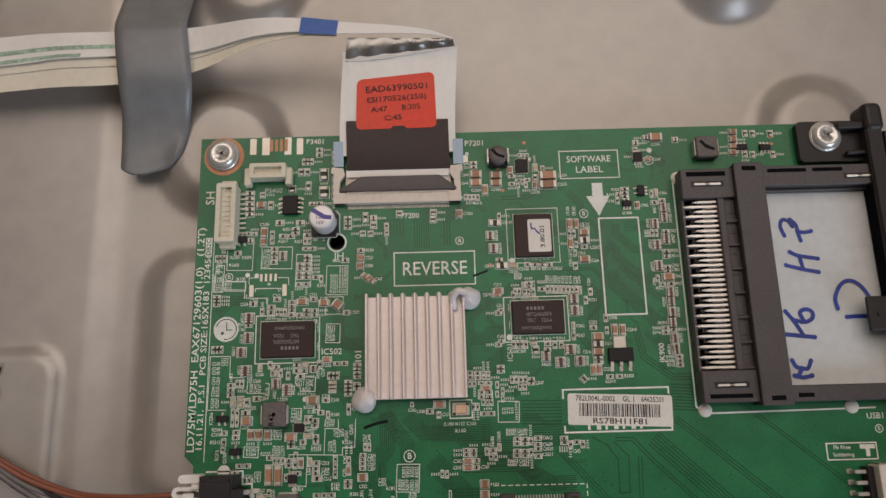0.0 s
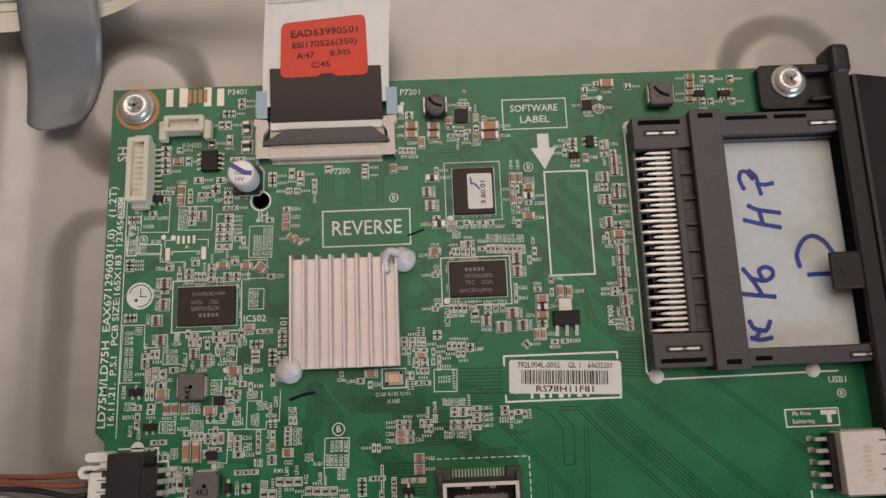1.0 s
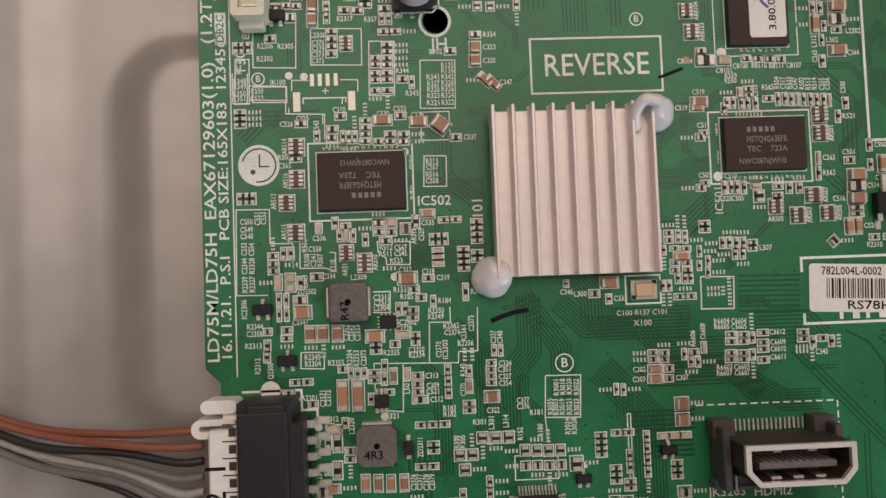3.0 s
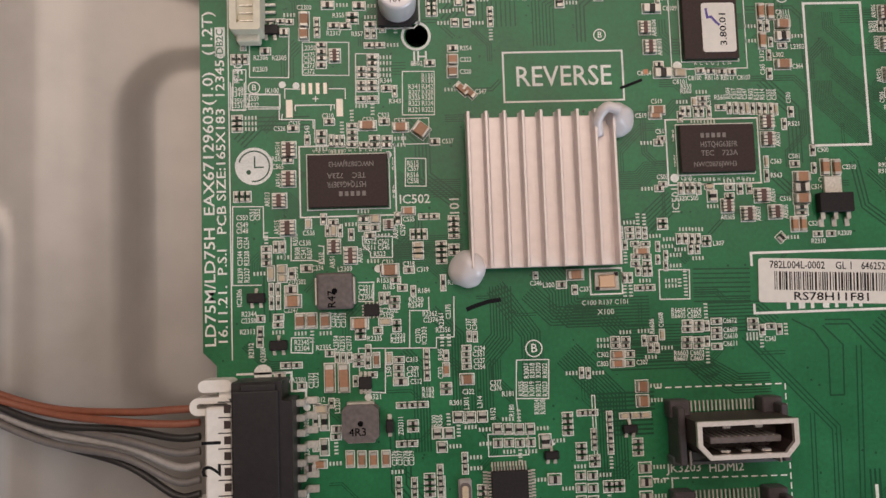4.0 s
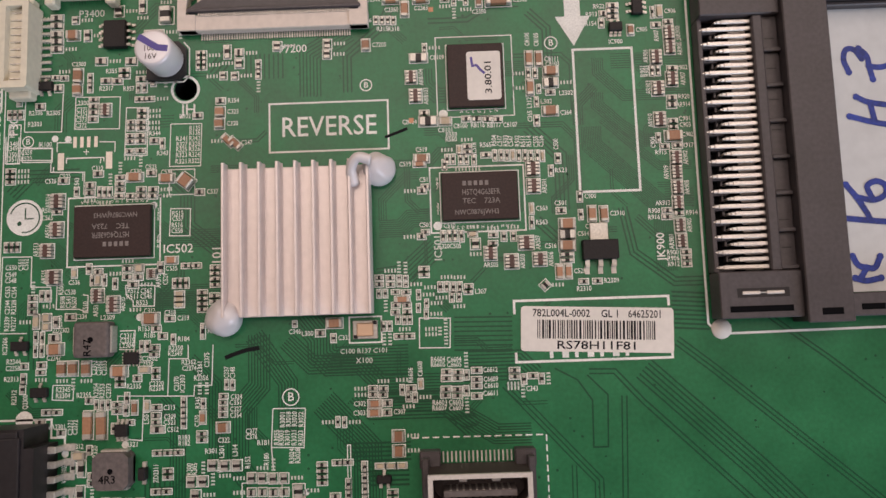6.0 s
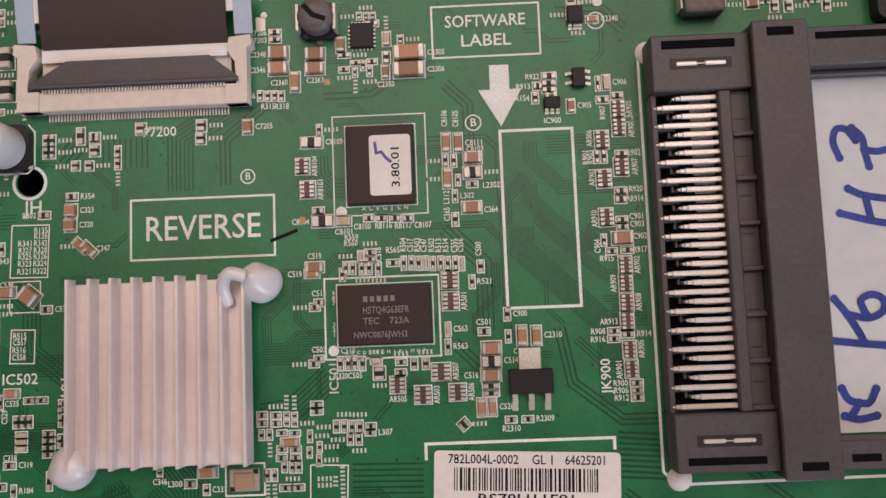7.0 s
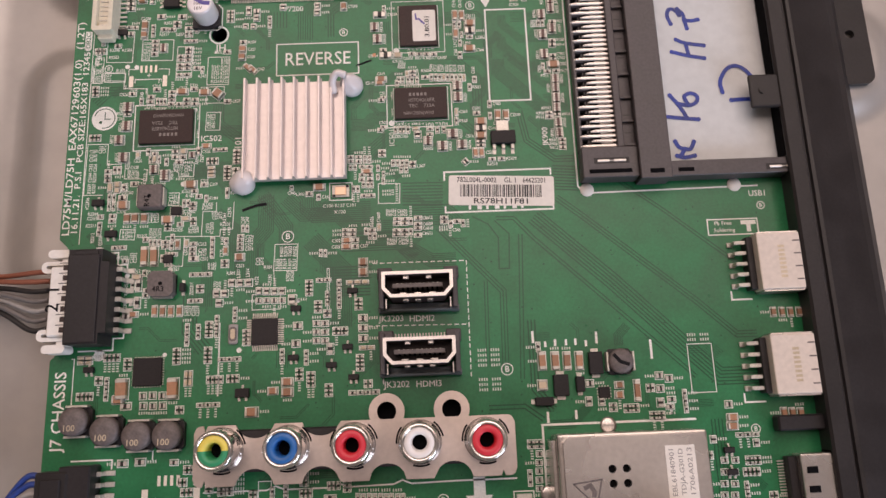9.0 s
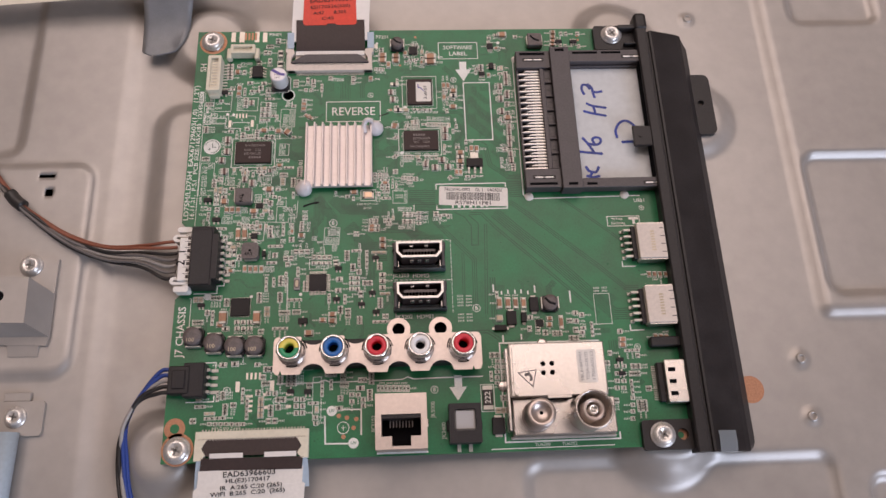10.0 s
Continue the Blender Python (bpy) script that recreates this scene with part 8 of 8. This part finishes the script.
chip("resistor", 159.5, 30.5, 1.40, 1.65)
# reference marks that can be read, and the frames round their tables
placed = set()


def mark(text, x, y, turn):
    long = len(text) * 0.48
    hx, hy = (long / 2, 0.42) if not turn else (0.42, long / 2)
    taken.append((x - hx, y - hy, x + hx, y + hy))
    placed.add(text)
    lettering(text, x, y, 0.84, board, SILK, turn=turn, width=long, name="reference_text")


for text, x, y, turn in (("R6604", 78.9, 87.5, 0), ("C6604", 81.6, 87.4, 0), ("R6605", 78.9, 86.65, 0), ("C6605", 81.6, 86.55, 0), ("R6603", 79.0, 80.4, 0), ("C6603", 81.7, 80.35, 0), ("R6607", 78.9, 79.5, 0), ("C6607", 81.7, 79.45, 0),
                         ("C6612", 87.6, 85.5, 0), ("C6609", 87.6, 83.95, 0), ("C6610", 87.6, 82.9, 0), ("C6611", 87.5, 81.65, 0), ("C343", 94.4, 82.2, 0)):
    mark(text, x, y, turn)
mark("R348", 6.1, 126.9, 0)
mark("R349", 6.1, 126.1, 0)
mark("R350", 6.0, 125.0, 0)
mark("R351", 6.0, 124.2, 0)
mark("C559", 8.7, 125.3, 0)
mark("R522", 8.7, 124.2, 0)
mark("JK100", 11.9, 126.6, 0)
mark("C525", 15.5, 120.9, 0)
mark("C310", 21.1, 122.1, 0)
mark("C530", 27.8, 121.3, 0)
mark("C523", 30.4, 122.0, 0)
mark("C534", 33.1, 121.0, 0)
mark("R505", 12.6, 115.0, 0)
mark("C565", 12.6, 113.7, 0)
mark("R515", 35.1, 113.7, 0)
mark("C557", 35.1, 112.8, 0)
mark("R516", 35.0, 111.7, 0)
mark("C558", 35.0, 110.7, 0)
mark("C550", 6.6, 105.3, 0)
mark("C549", 6.6, 104.1, 0)
mark("C548", 6.6, 103.1, 0)
mark("C538", 16.8, 100.8, 0)
mark("R512", 27.6, 100.7, 0)
mark("C567", 29.8, 100.6, 0)
mark("R511", 27.5, 99.7, 0)
mark("C545", 29.8, 99.7, 0)
mark("R523", 29.1, 98.6, 0)
mark("C334", 18.8, 96.6, 0)
mark("L2309", 23.3, 96.3, 0)
mark("ZD2302", 15.4, 94.4, 0)
mark("C2347", 14.3, 89.8, 0)
mark("R2344", 7.5, 89.4, 0)
mark("C2358", 7.4, 88.3, 0)
mark("C2311", 26.7, 93.1, 0)
mark("C2315", 26.7, 92.3, 0)
mark("L2304", 26.6, 91.5, 0)
mark("R153", 29.5, 94.2, 0)
mark("R185", 30.5, 93.1, 0)
mark("C312", 30.4, 97.2, 0)
mark("C318", 33.9, 96.8, 0)
mark("R2350", 34.9, 90.8, 0)
mark("R2349", 34.8, 89.9, 0)
mark("IC2302", 30.4, 89.2, 0)
mark("C2328", 29.9, 88.3, 0)
mark("C2320", 31.7, 85.0, 0)
mark("R2334", 31.7, 84.2, 0)
mark("R2335", 27.9, 84.7, 0)
mark("VA2301", 15.1, 78.4, 0)
mark("R2355", 19.5, 83.5, 0)
mark("C2312", 18.4, 75.1, 0)
mark("L2321", 27.5, 75.2, 0)
mark("R2345", 16.0, 84.5, 0)
mark("R2304", 16.0, 83.5, 0)
mark("C313", 33.9, 81.0, 0)
mark("C309", 34.0, 79.5, 0)
mark("C521", 34.0, 78.6, 0)
mark("C512", 34.5, 77.4, 0)
mark("R2362", 37.1, 88.4, 0)
mark("C2374", 37.2, 87.4, 0)
mark("R2356", 39.2, 85.7, 0)
mark("C324", 45.1, 82.4, 0)
mark("C351", 45.0, 81.5, 0)
mark("C327", 45.0, 80.4, 0)
mark("C354", 45.0, 79.4, 0)
mark("R183", 36.4, 76.0, 0)
mark("R182", 36.4, 75.1, 0)
mark("C377", 47.6, 76.7, 0)
mark("C376", 47.6, 75.8, 0)
mark("R181", 49.6, 74.8, 0)
mark("R301", 40.9, 73.7, 0)
mark("C322", 43.0, 75.4, 0)
mark("C543", 17.6, 119.6, 90)
mark("AR514", 12.7, 116.7, 90)
mark("AR516", 12.7, 111.4, 90)
mark("AR513", 10.8, 108.3, 90)
mark("C551", 8.3, 105.8, 90)
mark("C552", 9.2, 105.8, 90)
mark("C553", 6.2, 101.2, 90)
mark("C554", 7.3, 101.1, 90)
mark("C2344", 6.2, 98.6, 90)
mark("R2328", 7.3, 98.6, 90)
mark("R2339", 6.2, 95.8, 90)
mark("R2327", 7.3, 95.8, 90)
mark("AR515", 12.3, 103.6, 90)
mark("R506", 15.3, 101.4, 90)
mark("R508", 15.6, 99.2, 90)
mark("C541", 16.6, 99.2, 90)
mark("R507", 17.6, 99.1, 90)
mark("R510", 19.5, 98.2, 90)
mark("AR510", 25.9, 98.5, 90)
mark("AR511", 21.3, 97.8, 90)
mark("AR512", 31.9, 102.3, 90)
mark("C529", 33.1, 102.5, 90)
mark("L303", 15.2, 96.0, 90)
mark("IC2306", 6.0, 92.1, 90)
mark("C2352", 21.2, 88.0, 90)
mark("C2342", 22.0, 87.9, 90)
mark("C2333", 22.9, 87.9, 90)
mark("C2371", 17.4, 78.3, 90)
mark("C2372", 18.2, 78.3, 90)
mark("R2354", 21.6, 84.2, 90)
mark("R2353", 22.6, 84.1, 90)
mark("C2373", 23.7, 84.1, 90)
mark("L2320", 21.6, 74.0, 90)
mark("VA2302", 16.5, 70.7, 90)
mark("VA2300", 16.5, 66.6, 90)
mark("ZD2311", 31.8, 70.4, 90)
mark("C2376", 30.6, 65.2, 90)
mark("C2377", 31.5, 65.2, 90)
mark("C2378", 32.5, 65.1, 90)
mark("C2379", 33.4, 65.1, 90)
mark("Q2300", 9.7, 82.7, 90)
mark("R2312", 7.8, 83.5, 90)
mark("L501", 30.1, 79.5, 90)
mark("R2361", 39.0, 87.3, 90)
mark("C2375", 40.2, 88.7, 90)
mark("C2370", 35.1, 84.9, 90)
mark("IC2303", 36.1, 84.9, 90)
mark("R3001", 52.8, 78.5, 90)
mark("R3018", 53.8, 78.5, 90)
mark("R3020", 54.8, 78.5, 90)
mark("R3022", 55.9, 78.4, 90)
mark("R3055", 51.8, 75.6, 90)
mark("R3003", 52.6, 75.5, 90)
mark("R3019", 53.6, 75.5, 90)
mark("R3021", 54.7, 75.5, 90)
mark("R3023", 55.8, 75.4, 90)
mark("R3024", 54.3, 72.5, 90)
mark("R3028", 55.3, 72.5, 90)
mark("C337", 43.5, 86.5, 90)
mark("C348", 44.5, 86.4, 90)
mark("R345", 38.7, 81.7, 90)
mark("C370", 38.6, 78.7, 90)
mark("R152", 47.0, 71.7, 90)
mark("R180", 50.1, 72.1, 90)
mark("L301", 42.7, 73.6, 90)
mark("L314", 44.9, 73.7, 90)
mark("R300", 37.3, 70.9, 90)
mark("R305", 38.2, 70.9, 90)
mark("R106", 42.4, 71.2, 90)
mark("R902", 122.9, 136.3, 0)
mark("R920", 122.9, 131.1, 0)
mark("AR914", 122.7, 129.7, 0)
mark("C901", 122.8, 127.2, 0)
mark("C903", 122.8, 126.1, 0)
mark("C902", 123.1, 124.4, 0)
mark("R917", 123.0, 122.5, 0)
mark("R915", 118.3, 121.4, 0)
mark("C8111", 100.4, 138.7, 0)
mark("C8103", 100.5, 137.8, 0)
mark("L2302", 102.6, 132.5, 0)
mark("C364", 102.4, 129.0, 0)
mark("C8100", 84.1, 127.3, 0)
mark("R8116", 87.1, 127.3, 0)
mark("R8117", 89.9, 127.2, 0)
mark("C8107", 92.7, 127.2, 0)
mark("R565", 88.3, 123.8, 0)
mark("R559", 82.5, 125.8, 0)
mark("R560", 82.4, 125.0, 0)
mark("IC900", 111.7, 141.4, 0)
mark("AR906", 116.8, 138.6, 90)
mark("AR904", 122.8, 139.7, 90)
mark("AR907", 123.0, 134.3, 90)
mark("R901", 116.1, 135.9, 90)
mark("R903", 116.8, 135.9, 90)
mark("AR903", 116.9, 133.0, 90)
mark("AR910", 116.9, 127.1, 90)
mark("C904", 117.1, 123.2, 90)
mark("C8106", 96.3, 142.4, 90)
mark("C8105", 97.9, 142.3, 90)
mark("L312", 96.2, 131.0, 90)
mark("C365", 96.2, 128.6, 90)
mark("C500", 100.4, 123.5, 90)
mark("C518", 86.3, 123.3, 90)
mark("R504", 89.8, 124.5, 90)
mark("C517", 90.8, 124.4, 90)
mark("R503", 91.8, 124.4, 90)
mark("C547", 92.7, 124.3, 90)
mark("R502", 93.8, 124.3, 90)
mark("R513", 94.8, 124.2, 90)
mark("R514", 95.8, 124.2, 90)
mark("C555", 97.0, 124.1, 90)
mark("C556", 97.9, 124.1, 90)
strip(silk, ((9.6, 94.1), (4.9, 94.2), (5.1, 107.2), (10.1, 107.1), (10.1, 101.9), (13.5, 101.8), (13.4, 98.1)), 0.17, 0.03)
strip(silk, ((5.0, 128.2), (5.0, 123.5), (7.2, 123.5), (7.3, 128.1)), 0.17, 0.03)
strip(silk, ((7.5, 126.2), (13.1, 126.0), (13.1, 123.8), (7.5, 124.0), (7.5, 126.2)), 0.17, 0.03)
strip(silk, ((13.0, 123.7), (13.0, 121.7), (18.6, 121.5), (18.6, 120.0)), 0.17, 0.03)
strip(silk, ((15.7, 123.1), (15.7, 124.0), (21.7, 124.0), (21.6, 123.0)), 0.17, 0.03)
strip(silk, ((37.3, 114.5), (33.9, 114.6), (33.7, 109.9), (37.2, 109.8), (37.3, 114.5)), 0.17, 0.03)
strip(silk, ((26.3, 101.7), (31.3, 101.5), (31.2, 98.0), (27.6, 98.1), (27.6, 99.0), (26.4, 100.0), (26.3, 101.7)), 0.17, 0.03)
strip(silk, ((14.6, 102.8), (14.5, 98.0), (18.4, 97.9), (19.9, 97.3), (19.9, 100.2), (19.0, 100.3)), 0.17, 0.03)
strip(silk, ((25.4, 94.0), (28.0, 94.0), (27.9, 90.8), (25.3, 90.9)), 0.17, 0.03)
strip(silk, ((14.3, 85.3), (17.8, 85.2), (17.7, 82.7), (14.2, 82.9), (14.3, 85.3)), 0.17, 0.03)
strip(silk, ((37.0, 91.3), (37.0, 89.0), (33.8, 89.1), (33.6, 82.9)), 0.17, 0.03)
strip(silk, ((25.1, 83.2), (38.0, 82.8), (38.1, 84.5), (41.0, 84.5), (41.2, 91.2)), 0.17, 0.03)
strip(silk, ((51.2, 80.3), (56.6, 80.2), (56.3, 73.8), (50.9, 74.0), (51.2, 80.3)), 0.17, 0.03)
strip(silk, ((50.9, 74.0), (51.2, 70.5)), 0.17, 0.03)
strip(silk, ((76.0, 94.5), (81.2, 94.3), (81.0, 89.4), (75.9, 89.5), (76.0, 94.5)), 0.19, 0.03)
taken.append((75.8, 89.3, 81.3, 94.6))
strip(silk, ((25.2, 83.2), (25.3, 76.2), (29.4, 75.8), (29.6, 83.1)), 0.17, 0.03)


# tables of reference marks beside the four-pad footprint
for pts in (((8.3, 137.4), (8.2, 129.0), (14.7, 128.8), (14.9, 137.2)), ((17.1, 134.9), (24.9, 134.7), (24.8, 129.0), (17.0, 129.2), (17.1, 134.9)), ((26.0, 132.7), (29.9, 132.6), (29.7, 124.1), (25.8, 124.2), (26.0, 132.7)),
            ((33.8, 129.5), (39.2, 129.4), (39.0, 121.9), (33.6, 122.0), (33.8, 129.5)), ((5.5, 130.4), (7.6, 130.3), (7.5, 123.4), (5.3, 123.4), (5.5, 130.4)), ((8.1, 126.0), (13.2, 125.9), (13.2, 123.5), (8.0, 123.6), (8.1, 126.0)),
            ((14.0, 125.2), (14.0, 126.9), (16.6, 126.8)), ((21.4, 126.8), (24.1, 126.7), (24.1, 124.9)), ((15.6, 123.4), (15.7, 124.1), (22.2, 124.0), (22.2, 123.3)), ((13.5, 122.6), (13.4, 121.7), (18.9, 121.5), (18.8, 117.6)),
            ((18.6, 125.1), (19.6, 125.1)), ((19.1, 124.6), (19.1, 125.6))):
    strip(silk, pts, 0.17, 0.0305)
for area in ((8.2, 128.8, 14.9, 137.2), (17.0, 129.0, 24.9, 134.9), (25.8, 124.1, 29.9, 132.7), (33.6, 121.9, 39.2, 129.5), (5.3, 123.4, 7.6, 130.4), (8.0, 123.4, 13.3, 126.0), (13.4, 121.5, 24.2, 128.2)):
    taken.append(area)
for k, (a, b) in enumerate((("", "R135"), ("", "R136"), ("R341", "R342"), ("R327", "R328"), ("R325", "R326"), ("R323", "R324"), ("R321", "R322"))):
    y = (128.6, 127.8, 126.8, 125.8, 124.9, 123.9, 122.8)[k]
    for text, x in ((a, 35.8), (b, 38.0)):
        if text:
            mark(text, x - 0.08 * k * 0.3, y, 0)
for text, x, y, turn in (("R2306", 10.1, 132.3, 0), ("R2305", 13.2, 132.2, 0), ("R2303", 10.0, 130.3, 0), ("L2300", 18.2, 133.8, 0), ("C375", 18.2, 132.6, 0), ("C374", 18.2, 131.7, 0), ("C373", 18.1, 130.8, 0), ("C372", 18.1, 129.8, 0), ("R347", 6.1, 129.0, 90)):
    mark(text, x, y, turn)


# the many further chip parts, in little blocks with shared frames, and the printed lines
bars = bmesh.new()


def free(x0, y0, x1, y1):
    return 3 < x0 and x1 < 172 and 2 < y0 and y1 < 164 and not any(a < x1 and x0 < c and b < y1 and y0 < d for a, b, c, d in taken)


def bar_word(x, y, turn, n=4):
    """One printed reference mark, a bar for each character."""
    for k in range(n):
        o = (k - (n - 1) / 2) * 0.56
        w, h = (0.14, 0.32) if not turn else (0.32, 0.14)
        cx, cy = (x + o, y) if not turn else (x, y + o)
        quad(bars, cx - w, cy - h, cx + w, cy + h, 0.03)


def fill(x0, y0, x1, y1, tries):
    for _ in range(tries):
        flat = random.random() < 0.6
        cols, rows = random.choice(((1, 3), (2, 2), (2, 4), (1, 2), (3, 1), (2, 1), (1, 4), (4, 1)))
        w, h = (1.75, 0.95) if flat else (0.95, 1.75)
        bw, bh = cols * w, rows * h
        x, y = random.uniform(x0, x1 - bw), random.uniform(y0, y1 - bh)
        if not free(x - 0.1, y - 0.1, x + bw + 0.1, y + bh + 0.1):
            continue
        kind = "resistor" if random.random() < 0.88 else "pale"
        for i in range(cols):
            for j in range(rows):
                count["resistor"] = 1000
                chip(kind, x + w * (i + 0.5), y + h * (j + 0.5), w, h)
                refs.pop()
        beside = random.choice((0, 1))
        for i in range(cols if not beside else 1):
            for j in range(rows if beside else 1):
                px, py = (x + bw + 1.35, y + h * (j + 0.5)) if beside else (x + w * (i + 0.5), y - 1.35)
                turn = 0 if beside else 90
                hx, hy = (1.15, 0.38) if beside else (0.38, 1.15)
                if free(px - hx, py - hy, px + hx, py + hy):
                    bar_word(px, py, turn)
                    taken.append((px - hx, py - hy, px + hx, py + hy))


for a in ((29, 66, 44, 80), (35, 48, 46, 66), (52, 43.5, 76, 57), (58, 56, 74, 72), (29, 12, 51, 31), (6, 43, 19, 56), (26, 43, 45, 57), (147, 10, 163, 34), (107, 12, 113, 34), (29, 80, 43, 94), (5, 118, 16, 134), (13, 130, 34, 142), (27, 145, 36, 161),
          (5, 98, 16, 112), (8, 85, 20, 100), (69, 90, 78, 104), (126, 36, 146, 46), (50, 16, 69, 29), (9, 75, 37, 83), (17, 40, 33, 47), (8, 11, 28, 24), (18, 96, 44, 106), (38, 136, 50, 143), (6, 134, 12, 137), (30, 56, 36, 68)):
    fill(*a, 90)
more = thing("small_chip_parts", "countless tiny black chip resistors soldered on the board", "chip parts", kind="stuff")
part("bodies", extra_body, RESIST, more)
part("ends", extra_end, TIN, more)


for ref, x, y, w, h in refs:
    if ref in placed:
        continue
    n = len(ref) or 4
    size = 0.82
    long = n * size * 0.60
    first = ((x + w / 2 + 0.7, y, 90), (x - w / 2 - 0.7, y, 90)) if ref.startswith("AR") else ()
    for px, py, turn in first + ((x + w / 2 + long / 2 + 0.35, y, 0), (x - w / 2 - long / 2 - 0.35, y, 0), (x, y - h / 2 - 0.75, 0), (x, y + h / 2 + 0.75, 0), (x, y - h / 2 - long / 2 - 0.35, 90), (x, y + h / 2 + long / 2 + 0.35, 90)):
        hx, hy = (long / 2, size / 2) if not turn else (size / 2, long / 2)
        if free(px - hx, py - hy, px + hx, py + hy):
            taken.append((px - hx, py - hy, px + hx, py + hy))
            if ref:
                lettering(ref, px, py, size, board, SILK, turn=turn, width=long, name="reference_text")
            else:
                bar_word(px, py, turn, n)
            break
for x, y, turn, n in ((83.6, 87.3, 90, 5), (83.5, 79.8, 90, 5), (91.3, 83.1, 0, 4), (91.3, 82.4, 0, 4), (92.9, 81.8, 90, 4), (97.2, 83.8, 90, 4), (77.9, 92.6, 0, 4), (77.9, 91.7, 0, 4), (79.4, 92.2, 90, 3), (80.4, 93.2, 90, 4), (80.4, 90.9, 90, 4)):
    bar_word(x, y, turn, n)
# tables of reference marks too small to read
for x0, y0, cols, rows, turn in ((6.0, 121, 1, 5, 0), (9.5, 122, 3, 2, 90), (46.4, 65.2, 3, 2, 0), (60, 66, 3, 2, 90), (98, 50, 2, 4, 0), (98, 44.5, 2, 3, 0),
                                (69.5, 118.0, 0, 0, 0), (78.0, 100.0, 4, 1, 90), (70.2, 99.4, 3, 3, 0), (39, 83, 2, 2, 90), (64, 19, 3, 2, 90), (40, 27, 2, 4, 0), (146.6, 54, 2, 2, 0), (156, 12, 1, 5, 0), (30, 63, 1, 5, 0), (21, 100, 2, 2, 90), (24, 97.5, 3, 2, 0), (70, 22.5, 8, 1, 90)):
    for c in range(cols):
        for r in range(rows):
            cx, cy = (x0 + c * 3.0 + 1, y0 + r * 1.15) if not turn else (x0 + c * 1.15, y0 + r * 3.0 + 1)
            hx, hy = (1.1, 0.36) if not turn else (0.36, 1.1)
            if free(cx - hx, cy - hy, cx + hx, cy + hy):
                bar_word(cx, cy, turn)
tagged(part("fine_print", bars, FAINT, board, "white print too small to read"), kind="stuff")
part("printed_outline", silk, SILK, board, "white printed outlines")
part("trace", traces, TRACE, board, "darker green conductor lines")
part("via", vias, TRACE, board, "tiny plated holes")
set_lettering()
